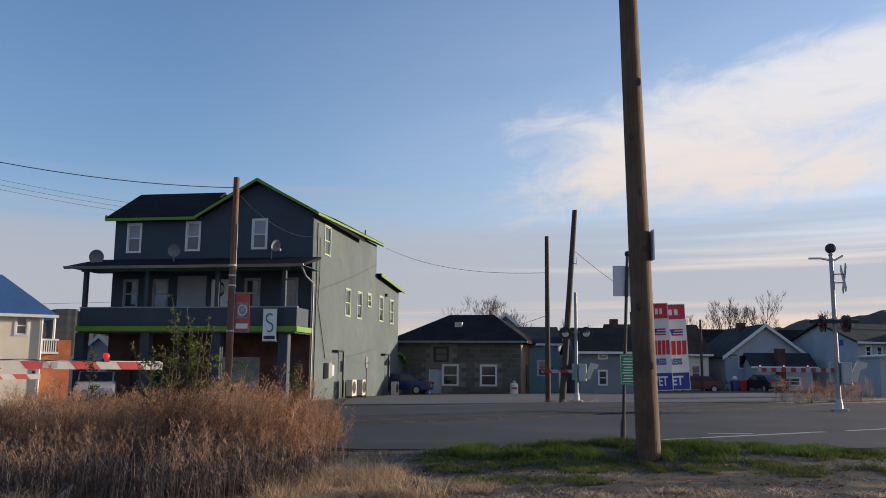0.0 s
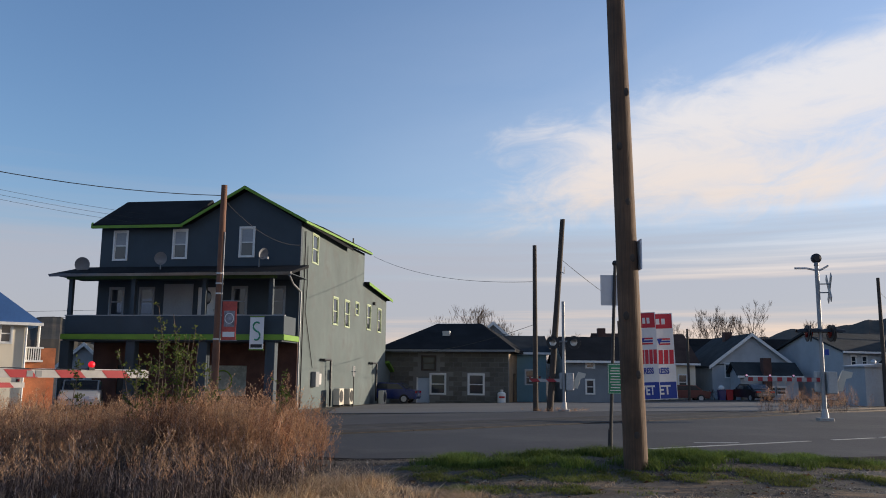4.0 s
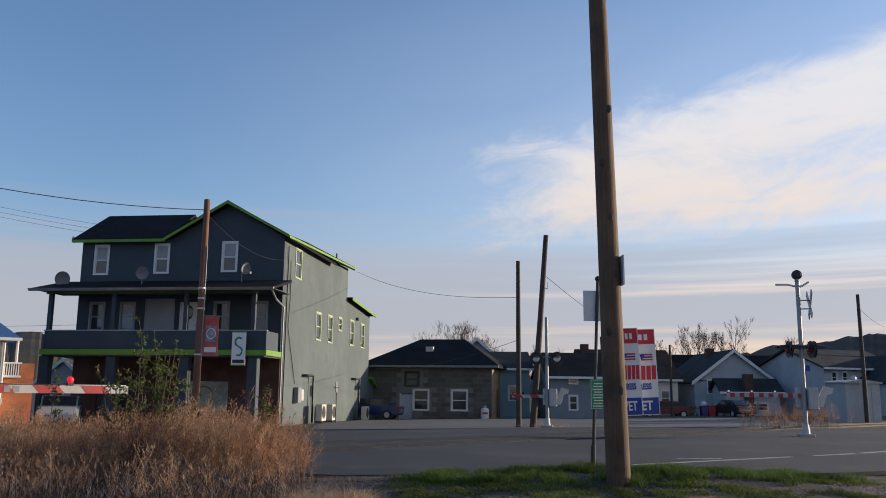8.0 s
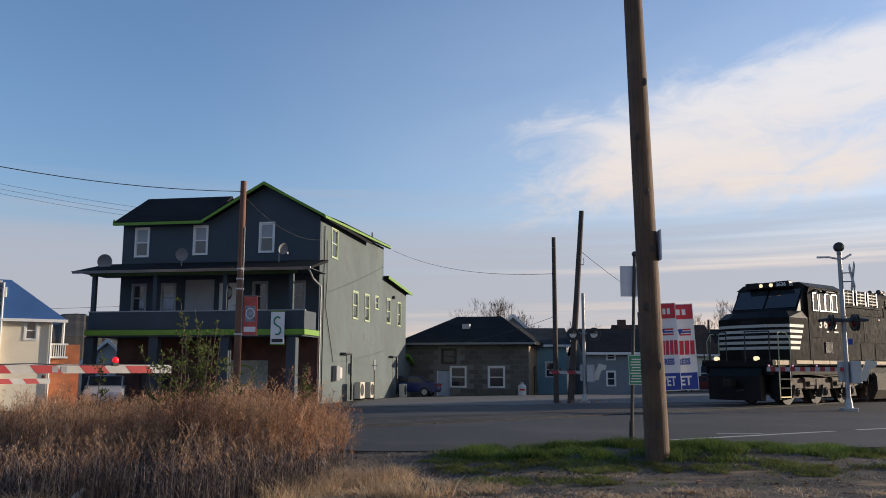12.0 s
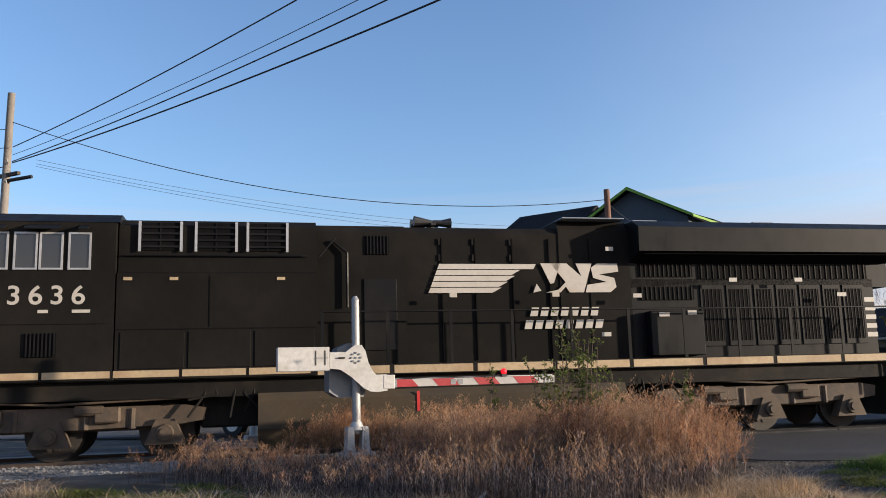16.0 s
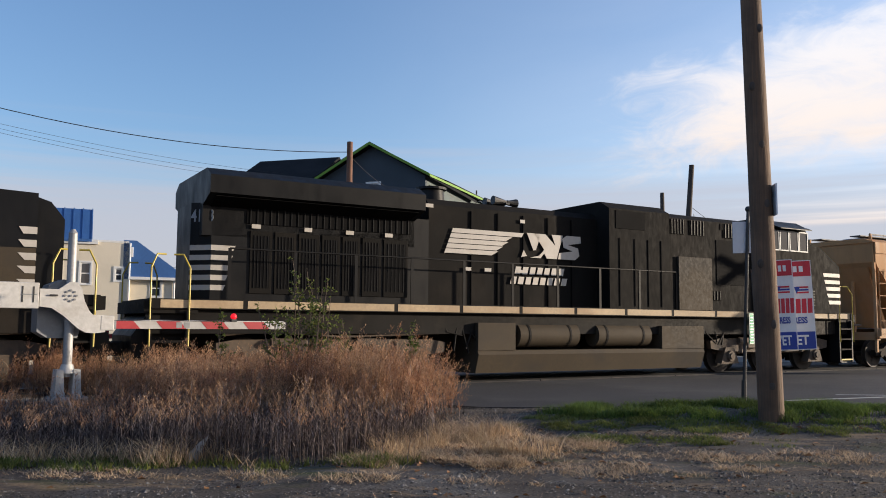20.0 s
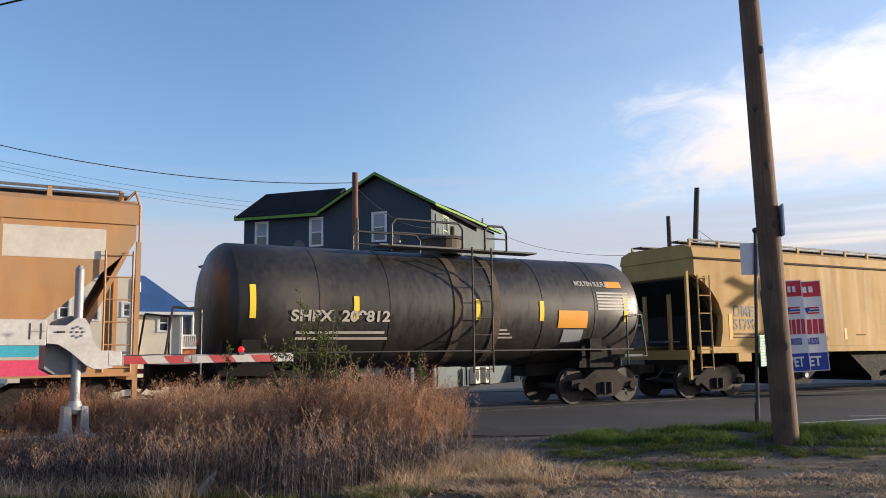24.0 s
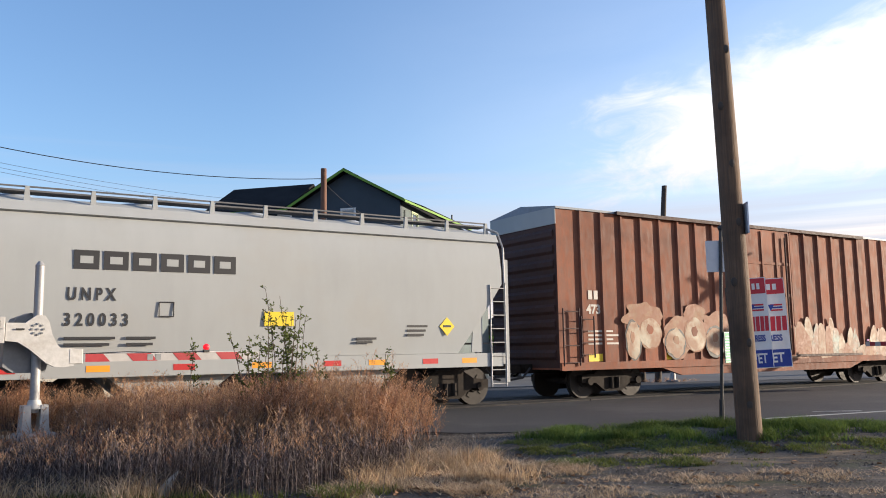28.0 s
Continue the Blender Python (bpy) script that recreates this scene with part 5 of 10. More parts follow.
def gate_near():
    """The gate this side of the tracks: a short mast with mechanism, counterweight plates and arm; the arm runs along +x."""
    G = thing("crossing_gate", pose(-7.8, 12.2, 0.02, 0, 0, 47.5), "silver-grey crossing gate with a lowered red and white arm", "crossing gate", "crossing signals")
    part("foundation", box(-0.26, 0.30, -0.28, 0.28, -0.14, 0.19, 0.03), M_CONCRETE, G)
    for x in (-0.13, 0.13):
        part("pedestal_leg", prism([(x - 0.075, 0.19), (x + 0.075, 0.19), (x + 0.05, 0.62), (x - 0.05, 0.62)], -0.12, 0.12), M_GATEGREY, G)
    for x in (-0.19, -0.07, 0.07, 0.19):
        part("anchor_bolt", rod((x, -0.15, 0.19), (x, -0.15, 0.26), 0.018, n=6), M_STEEL, G)
    part("base_collar", rod((0, 0, 0.56), (0, 0, 0.70), 0.13, 0.09, 16), M_GATEGREY, G, smooth=True)
    part("mast", rod((0, 0, 0.5), (0, 0, 2.82), 0.073, 0.068, 18), M_ALU, G, smooth=True)
    part("mast_cap", rod((0, 0, 2.82), (0, 0, 2.89), 0.075, 0.03, 18), M_ALU, G)
    case = prism([(-0.46, 1.22), (-0.30, 1.12), (0.16, 1.12), (0.22, 1.35), (0.12, 2.00), (-0.08, 2.07), (-0.30, 1.98), (-0.46, 1.62)], 0.09, 0.46)
    part("mechanism_case", case, M_STEELGREY, G, "dark grey gate mechanism housing")
    bracket = [(-0.50, 1.90), (-0.22, 1.90), (-0.06, 2.02), (0.06, 2.02), (0.13, 1.92), (0.18, 1.72), (0.26, 1.56), (0.32, 1.50), (0.52, 1.50), (0.52, 1.22), (0.36, 1.20), (0.22, 1.21), (0.10, 1.27), (-0.14, 1.48), (-0.32, 1.60), (-0.50, 1.62)]
    br = part("arm_bracket", prism(bracket, -0.17, -0.10), M_GATEGREY, G)
    for k in range(9):
        a, q = k * 0.785, 0.085 if k < 8 else 0.0
        cx, cz = -0.04 + q * math.cos(a), 1.80 + q * math.sin(a)
        part("bolt", rod((cx, -0.19, cz), (cx, -0.17, cz), 0.017, n=8), M_STEELGREY, br)
    part("adjuster_rod", rod((-0.36, -0.19, 1.80), (-0.24, -0.19, 1.80), 0.014, n=6), M_BLACK, br)
    cw = part("counterweight", box(-1.41, -0.52, -0.21, -0.09, 1.585, 1.99, 0.008), M_GATEGREY, G, "flat grey counterweight plate")
    for x in (-0.76, -0.60):
        part("counterweight_slot", box(x - 0.011, x + 0.011, -0.216, -0.2105, 1.68, 1.93), M_BLACK, cw)
    part("slot_link", box(-0.78, -0.55, -0.216, -0.2105, 1.795, 1.81), M_STEELGREY, cw)
    part("arm_socket", box(0.44, 0.66, -0.175, -0.095, 1.245, 1.49, 0.012), M_GATEGREY, G)
    arm = part("gate_arm", box(0.60, 3.84, -0.15, -0.12, 1.275, 1.405), M_ARMWHITE, G)
    stripes(arm, 0.68, 3.76, -0.15, 1.34, 0.129, -0.9, 0.80, 0.42)
    part("arm_truss", pipe([(0.65, -0.1, 1.415), (3.82, -0.1, 1.415)], 0.009), M_STEEL, arm)
    part("lamp_wire", tube([(0.65, -0.135, 1.41), (1.4, -0.135, 1.435), (2.0, -0.135, 1.41), (2.79, -0.135, 1.43)], 0.006, 5), M_CABLE, arm)
    part("gate_lamp", ball((2.79, -0.135, 1.50), 0.058, 14, 10), M_REDGLOW, arm, "lit red gate lamp", smooth=True)
    part("lamp_foot", box(2.74, 2.84, -0.165, -0.105, 1.405, 1.455), M_BLACK, arm)
    for x in (1.72, 1.86):
        part("splice_plate", box(x, x + 0.10, -0.156, -0.1505, 1.29, 1.39), M_STEELGREY, arm)
    for x in (0.68, 3.70):
        part("arm_cap", box(x - 0.02, x + 0.02, -0.158, -0.112, 1.27, 1.41), M_STEELGREY, arm)


def signal(name, m, label, height, bell=True, buck=90.0, arm=None, lights=0.0, lit=False, straight=True, box_side=1, outward=False):
    """A crossing signal mast. buck: heading of the crossbuck's face about the mast, lights: heading of the lamp pair, arm: (x0, x1, z)."""
    S = thing(name, m, label, "crossing signal", "crossing signals")
    part("foundation", box(-0.24, 0.24, -0.22, 0.22, -0.3, 0.09, 0.02), M_CONCRETE, S)
    part("base_casting", rod((0, 0, 0.09), (0, 0, 0.40), 0.13, 0.095, 12), M_GATEGREY, S)
    part("mast", rod((0, 0, 0.1), (0, 0, height), 0.075, 0.07, 14), M_ALU, S, smooth=True)
    if bell:
        b = part("bell", rod((0, -0.05, height + 0.2), (0, 0.06, height + 0.2), 0.17, 0.17, 20), M_STEELGREY, S)
        part("bell_rim", rod((0, -0.09, height + 0.2), (0, -0.05, height + 0.2), 0.1, 0.17, 20), M_BLACK, b)
        part("bell_mount", rod((0, 0, height - 0.05), (0, 0, height + 0.1), 0.09, 0.06, 12), M_STEELGREY, S)
        part("cap_arm", pipe([(0.0, 0, height - 0.22), (-0.35, -0.05, height - 0.15), (-0.75, -0.05, height - 0.15)], 0.035), M_STEEL, S)
        part("cap_arm", pipe([(0, 0, height - 0.25), (0.18, 0, height - 0.18), (0.4, 0.05, height - 0.05)], 0.035), M_STEEL, S)
    if buck is not None:
        X = part("crossbuck", box(-0.11, 0.11, -0.015, 0.015, -0.6, 0.6), M_ARMWHITE, S)
        X.matrix_basis = pose(0.35 * math.sin(radians(buck)), -0.35 * math.cos(radians(buck)), height - 0.85, 0, 0, buck) @ pose(0, 0, 0, 0, 45, 0)
        Y = part("crossbuck", box(-0.11, 0.11, -0.032, -0.004, -0.6, 0.6), M_ARMWHITE, S)
        Y.matrix_basis = pose(0.35 * math.sin(radians(buck)), -0.35 * math.cos(radians(buck)), height - 0.85, 0, 0, buck) @ pose(0, -0.012, 0, 0, -45, 0)
        for dz in (-0.7, -1.0):
            part("buck_bracket", rod((0, 0, height + dz), (0.35 * math.sin(radians(buck)), -0.35 * math.cos(radians(buck)), height + dz), 0.02), M_STEELGREY, S)
    c, s = math.cos(radians(lights)), math.sin(radians(lights))
    zl = 2.95
    part("lamp_crossarm", rod((-0.55 * c, -0.55 * s, zl + 0.05), (0.55 * c, 0.55 * s, zl + 0.05), 0.035), M_STEELGREY, S)
    for q in (-1, 1):
        for face in (-1, 1):
            unit = part("signal_lamp", rod((0, -0.03, 0), (0, 0.0, 0), 0.29, 0.29, 20), M_BLACK, S)
            if outward and face > 0:
                unit.matrix_basis = pose(q * 0.34 * c, q * 0.34 * s, zl, 0, 0, lights - q * 80)
            elif outward:
                unit.matrix_basis = pose(q * 0.42 * c, q * 0.42 * s, zl, 0, 0, lights + q * 90)
            else:
                unit.matrix_basis = pose(q * 0.45 * c, q * 0.45 * s, zl, 0, 0, lights + (0 if face < 0 else 180)) @ pose(0, -0.12, 0)
            part("lamp_lens", ball((0, -0.04, 0), 0.155, 14, 8, (1, 0.4, 1)), M_REDDARK if not lit else M_LENS, unit, smooth=True)
            hood = bmesh.new()
            for k in range(8):
                a0, a1 = radians(15 + k * 18.75), radians(15 + (k + 1) * 18.75)
                bm_quad(hood, (0.16 * math.cos(a0), -0.03, 0.16 * math.sin(a0)), (0.16 * math.cos(a1), -0.03, 0.16 * math.sin(a1)), (0.15 * math.cos(a1), -0.36, 0.12 * math.sin(a1)), (0.15 * math.cos(a0), -0.36, 0.12 * math.sin(a0)))
            bmesh.ops.remove_doubles(hood, verts=hood.verts[:], dist=0.0005)
            r = bmesh.ops.extrude_face_region(hood, geom=hood.faces[:])
            bmesh.ops.translate(hood, verts=[v for v in r["geom"] if isinstance(v, bmesh.types.BMVert)], vec=(0, 0, 0.012))
            part("lamp_hood", hood, M_BLACK, unit)
    part("junction_box", box(-0.2, 0.2, 0.09, 0.35, 0.95, 1.65, 0.02), M_GATEGREY, S)
    part("gate_mechanism", box(0.1 * box_side, 0.42 * box_side, -0.2, 0.2, 0.9, 1.65, 0.03), M_GATEGREY, S)
    part("counterweight", prism([(0.42 * box_side, 1.25), (0.62 * box_side, 1.7), (0.95 * box_side, 1.62), (0.9 * box_side, 1.45), (0.72 * box_side, 1.4), (0.58 * box_side, 0.98), (0.42 * box_side, 1.0)], -0.1, -0.04), M_CREAM, S)
    if arm:
        x0, x1, z = arm
        a, b = min(x0, x1), max(x0, x1)
        A = part("gate_arm", box(a, b, -0.10, -0.07, z - 0.07, z + 0.07), M_ARMWHITE, S)
        stripes(A, a + 0.12, b - 0.02, -0.10, z, 0.139, 0.0 if straight else -0.9, 0.32 if straight else 0.72, 0.16 if straight else 0.36)
        for k in range(3):
            x = x0 + (x1 - x0) * (0.35 + 0.31 * k)
            part("gate_lamp", ball((x, -0.085, z + 0.125), 0.034, 10, 8), M_PALEGLOW if straight else M_REDDARK, A, smooth=True)
            part("lamp_foot", box(x - 0.045, x + 0.045, -0.07, -0.04, z + 0.07, z + 0.17), M_BLACK, A)
    return S


def build_signals():
    gate_near()
    S = signal("crossing_signal", onto(13.26, 28.45, 0.02, -8), "aluminium crossing signal mast with bell, edge-on crossbuck and lowered gate", 5.35, True, 82.0, (-0.1, -2.6, 1.37), 0.0, outward=True)
    part("blue_plate", box(0.08, 0.22, -0.09, -0.085, 2.2, 2.4), M_SIGNBLUE, S, "small blue notice plate")
    signal("crossing_signal", onto(5.58, 36.3, 0.0, -12), "crossing signal mast with black round lamps behind the tracks", 4.75, False, None, (-0.15, -1.5, 1.32), 0.0, lit=True, straight=False)
    signal("crossing_signal", onto(-15.0, 18.3, 0.0, 52), "aluminium crossing signal mast with white crossbuck and bell", 5.35, True, -25.0, (0.2, 6.0, 1.08), -20.0, lit=True, straight=False)


swinging = []


def build_signs():
    W = thing("road_sign", pose(2.98, 13.8, 0.12), "bare metal back of a road sign on a thin leaning post", "sign")
    part("sign_post", rod((0, 0, -0.05), (0.15, 0, 3.2), 0.028, 0.028, 8), M_BLACK, W)
    part("sign_plate", box(-0.10, 0.36, 0.03, 0.036, 2.48, 3.0, 0.002), M_SIGNBACK, W)
    part("sign_finial", ball((0.15, 0, 3.2), 0.05), M_BLACK, W)
    part("post_sleeve", rod((0.0, 0, -0.05), (0.017, 0, 0.42), 0.04, 0.04, 8), M_BLACK, W)
    g = part("green_plate", box(-0.02, 0.24, -0.04, -0.034, 1.0, 1.5, 0.002), M_GREEN, W, "green notice with rows of white writing")
    swinging.append(g)
    for k in range(9):
        part("text_bar", box(0.015 + 0.012 * (k % 3), 0.205 - 0.028 * (k % 2), -0.046, -0.0405, 1.05 + k * 0.046, 1.065 + k * 0.046), M_SIGNWHITE, g)
    for x in (-0.014, 0.228):
        part("plate_border", box(x, x + 0.007, -0.045, -0.0405, 1.01, 1.49), M_SIGNWHITE, g)
    for z in (1.01, 1.483):
        part("plate_border", box(-0.006, 0.227, -0.045, -0.0405, z, z + 0.007), M_SIGNWHITE, g)
    for x0, y, tip, w, lab in ((3.12, 12.75, -3, 0.48, "red, white and blue campaign board in front of another"), (3.30, 12.98, 2, 0.64, "red, white and blue campaign board behind another")):
        C = thing("campaign_sign", pose(x0 + 0.01, y, 0.12, 0, -2.6, tip), lab, "sign", "campaign boards")
        z0, z1, f = 0.92, 2.27, w / 0.64
        part("board", box(0, w, -0.006, 0.006, z0, z1), M_SIGNWHITE, C)
        part("red_band", box(0.012, w - 0.012, -0.010, -0.0065, z1 - 0.24, z1 - 0.012), M_SIGNRED, C)
        part("blue_band", box(0.012, w - 0.012, -0.010, -0.0065, z0 + 0.012, z0 + 0.27), M_SIGNBLUE, C)
        for k in range(5):
            part("name_bar", box((0.10 + k * 0.09) * f, (0.158 + k * 0.09) * f, -0.013, -0.0105, z1 - 0.175, z1 - 0.085), M_SIGNWHITE, C)
        for k in range(3):
            part("name_bar", box((0.03 + k * 0.08) * f, (0.085 + k * 0.08) * f, -0.010, -0.0065, z1 - 0.53, z1 - 0.38), M_SIGNBLUE, C)
        for k in range(3):
            part("flag_stripe", box(w - 0.24, w - 0.06, -0.010, -0.0065, z1 - 0.50 + k * 0.04, z1 - 0.475 + k * 0.04), M_SIGNRED if k % 2 == 0 else M_SIGNBLUE, C)
        part("flag_canton", prism([(w - 0.27, z1 - 0.4), (w - 0.18, z1 - 0.4), (w - 0.24, z1 - 0.5)], -0.012, -0.0102), M_SIGNBLUE, C)
        for k in range(7):
            part("name_bar", prism([(q * f, z) for q, z in ((0.03 + k * 0.086, z1 - 0.80), (0.098 + k * 0.086, z1 - 0.80), (0.108 + k * 0.086, z1 - 0.58), (0.04 + k * 0.086, z1 - 0.58))], -0.010, -0.0065), M_SIGNRED, C)
        letters("board_word", "CONGRESS", 0.13, M_SIGNBLUE, C, pose(0.03 * f, -0.009, z1 - 0.95) @ UP, 0.004, wide=0.76 * f)
        letters("board_word", "VET", 0.2, M_SIGNWHITE, C, pose(0.24 * f, -0.012, z0 + 0.08) @ UP, 0.005, wide=0.85 * f)
        x = 0.05 if y < 12.9 else -0.22
        part("stake", box(x - 0.015, x + 0.015, 0.008, 0.04, -0.1, z1 - 0.1), M_DARKWOOD, C)
        for z in (z0 + 0.2, z1 - 0.3):
            part("batten", box(x - 0.02, w - 0.1, 0.007, 0.030, z, z + 0.03), M_DARKWOOD, C)
    B = thing("shop_banner", HM @ pose(-1.2, -2.3, 0), "white hanging shop banner with a green emblem", "banner")
    part("cloth", box(-0.32, 0.36, -0.24, -0.22, 2.55, 4.05), M_SIGNWHITE, B)
    part("emblem", tube([(0.02 + 0.17 * math.cos(radians(40 + 26 * i)), -0.25, 3.62 + 0.2 * math.sin(radians(40 + 26 * i))) for i in range(9)] + [(0.02 + 0.17 * math.cos(radians(85 - 26 * i)), -0.25, 3.18 + 0.2 * math.sin(radians(85 - 26 * i))) for i in range(9)], 0.04), M_GREEN, B, "green swirl emblem")
    part("text_bar", box(-0.26, 0.30, -0.246, -0.241, 2.62, 2.78), M_BLACK, B)
    part("banner_edge", box(-0.34, 0.38, -0.25, -0.21, 4.05, 4.09), M_LIME, B)
    part("banner_edge", box(-0.34, 0.38, -0.25, -0.21, 2.50, 2.55), M_LIME, B)
    part("banner_arm", rod((0.0, -0.2, 4.1), (0.0, 0.25, 4.1), 0.02), M_BLACK, B)


M_BANNERDARK = mat("dark_banner_print", (0.30, 0.30, 0.34), 0.8, vary=0.5, grain=30, fine=60, bump=0.03)
M_BANNER = mat("faded_red_banner", (0.52, 0.10, 0.08), 0.8, vary=0.3, grain=14, fine=30, bump=0.05)
build_poles()
build_wires()
build_signals()
build_signs()

# ---- the train ----
M_LOCOBLACK = mat("dusty_black_locomotive_paint", (0.0064, 0.0066, 0.0074), 0.5, vary=0.35, grain=3, fine=12, bump=0.008, dirt=(0.0135, 0.0120, 0.0106), dirt_amount=0.35, spec=0.18, streak=(1, 1, 0.4))
M_LOCODUST = mat("black_paint_under_brown_dust", (0.0125, 0.0116, 0.0106), 0.78, vary=0.3, grain=3, fine=40, bump=0.012, dirt=(0.019, 0.0165, 0.014), dirt_amount=0.35, spec=0.07, streak=(1, 1, 0.4))
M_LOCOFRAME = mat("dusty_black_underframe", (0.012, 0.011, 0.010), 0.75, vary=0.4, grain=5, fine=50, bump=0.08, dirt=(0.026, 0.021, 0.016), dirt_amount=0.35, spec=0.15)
M_TANK_DUST = mat("dusty_fuel_tank", (0.060, 0.046, 0.030), 0.75, vary=0.25, grain=3, fine=40, bump=0.08, dirt=(0.04, 0.035, 0.03), dirt_amount=0.3, spec=0.2)
M_TRUCK = mat("dusty_truck_casting", (0.090, 0.064, 0.043), 0.8, vary=0.4, grain=6, fine=50, bump=0.25, dirt=(0.03, 0.026, 0.024), dirt_amount=0.35)
M_BOGIE = mat("grimy_freight_truck", (0.036, 0.029, 0.024), 0.85, vary=0.5, grain=6, fine=50, bump=0.25, dirt=(0.014, 0.012, 0.011), dirt_amount=0.5, spec=0.2)
M_SILL = mat("dusty_white_sill_stripe", (0.44, 0.33, 0.20), 0.7, vary=0.25, grain=4, fine=50, bump=0.05, dirt=(0.30, 0.20, 0.11), dirt_amount=0.4)
M_DECAL = mat("white_decal", (0.47, 0.435, 0.385), 0.55, vary=0.12, grain=6, fine=40, bump=0.02, dirt=(0.40, 0.35, 0.28), dirt_amount=0.2)
# grilles and seams; also the painted shade of the cab recesses
M_GRILLE_RECESS = mat("black_grille", (0.006, 0.006, 0.0065), 0.8, vary=0.3, grain=20, fine=120, bump=0.1, spec=0.06)
M_PALERAIL = mat("pale_green_handrail", (0.42, 0.46, 0.26), 0.5, vary=0.15, grain=8, fine=40, bump=0.03)
M_YELLOW = mat("yellow_handrail", (0.48, 0.36, 0.04), 0.5, vary=0.15, grain=8, fine=40, bump=0.03)
M_WHEEL = mat("worn_wheel_steel", (0.034, 0.028, 0.024), 0.7, 0.1, vary=0.3, grain=8, fine=60, bump=0.1)
M_ROOFGREY = mat("grey_hatch", (0.22, 0.25, 0.29), 0.6, vary=0.2, grain=6, fine=40, bump=0.05)
M_LAMPLIT = glow("lit_headlight", (1.0, 0.78, 0.45), 0.8)
M_CABGLASS = glass("cab_glass", (0.025, 0.028, 0.032), 0.06)
M_HOP_TAN = mat("weathered_tan_hopper", (0.48, 0.255, 0.110), 0.72, vary=0.18, grain=2, fine=12, bump=0.006, spec=0.25, dirt=(0.40, 0.26, 0.15), dirt_amount=0.4, streak=(1, 1, 0.25))
M_HOP_YEL = mat("yellow_tan_hopper", (0.47, 0.295, 0.100), 0.72, vary=0.15, grain=3, fine=10, bump=0.004, spec=0.25, dirt=(0.38, 0.23, 0.08), dirt_amount=0.5, streak=(1.6, 1, 0.10))
M_HOP_GREY = mat("light_grey_hopper", (0.37, 0.385, 0.38), 0.72, vary=0.07, grain=2, fine=9, bump=0.006, spec=0.25, dirt=(0.36, 0.36, 0.34), dirt_amount=0.3, streak=(1, 1, 0.25))
M_BOX_RED = mat("rusty_red_boxcar", (0.25, 0.088, 0.046), 0.8, vary=0.35, grain=3, fine=40, bump=0.1, dirt=(0.13, 0.050, 0.030), dirt_amount=0.4, streak=(1, 1, 0.3))
M_TANKCAR = mat("black_tank_paint", (0.024, 0.022, 0.020), 0.48, vary=0.3, grain=2, fine=30, bump=0.04, dirt=(0.09, 0.075, 0.06), dirt_amount=0.3, streak=(1, 1, 0.3))
M_RUNBOARD = mat("grey_running_board", (0.13, 0.13, 0.135), 0.7, 0.2, vary=0.3, grain=8, fine=60, bump=0.2)
M_ORANGE = mat("orange_placard", (0.80, 0.33, 0.02), 0.6, vary=0.1, bump=0.02)
M_YPLACARD = mat("yellow_placard", (0.82, 0.60, 0.03), 0.6, vary=0.1, bump=0.02)
M_PINK, M_CYAN, M_GRAFORANGE = mat("pink_spray_paint", (0.68, 0.07, 0.15), 0.6, vary=0.2), mat("cyan_spray_paint", (0.05, 0.38, 0.50), 0.6, vary=0.2), mat("orange_spray_paint", (0.80, 0.24, 0.06), 0.6, vary=0.2)
M_PALESPRAY = mat("pale_spray_paint", (0.50, 0.44, 0.33), 0.7, vary=0.35, grain=9, fine=30, dirt=(0.28, 0.14, 0.08), dirt_amount=0.75)
M_PATCH = mat("white_patch_paint", (0.60, 0.56, 0.48), 0.75, vary=0.15, grain=9, fine=30, bump=0.01)
M_HAZESPRAY = mat("yellowish_spray_haze", (0.34, 0.20, 0.11), 0.7, vary=0.3, grain=9, fine=40, dirt=(0.25, 0.10, 0.055), dirt_amount=0.8)
M_SPRAYHAZE = mat("brownish_spray_haze", (0.44, 0.225, 0.095), 0.8, vary=0.3, grain=20, bump=0, spec=0.1)
M_REDSPRAY, M_FADEDSPRAY = mat("dull_red_spray", (0.34, 0.14, 0.06), 0.8, vary=0.3, bump=0, spec=0.1), mat("faded_pale_spray", (0.66, 0.55, 0.41), 0.8, vary=0.3, bump=0, spec=0.1)
M_TEALSPRAY = mat("teal_spray_paint", (0.27, 0.33, 0.28), 0.65, vary=0.3, grain=9, fine=40, dirt=(0.26, 0.11, 0.06), dirt_amount=0.7)
M_DARKLETTER = mat("black_lettering", (0.03, 0.03, 0.032), 0.6, vary=0.1, bump=0)

train = []
wheelsets = []


def settle(T, u0, shift=0.0):
    """Children were laid out in train metres; hang them on their thing's own origin."""
    for c in T.children:
        c.matrix_basis = Matrix.Translation((-u0, 0, 0)) @ c.matrix_basis
    train.append((T, u0 + shift))


def rolling(name, u0, label, category):
    return thing(name, TRACK @ Matrix.Translation((u0, 0, 0.04)), label, category, "the passing train")


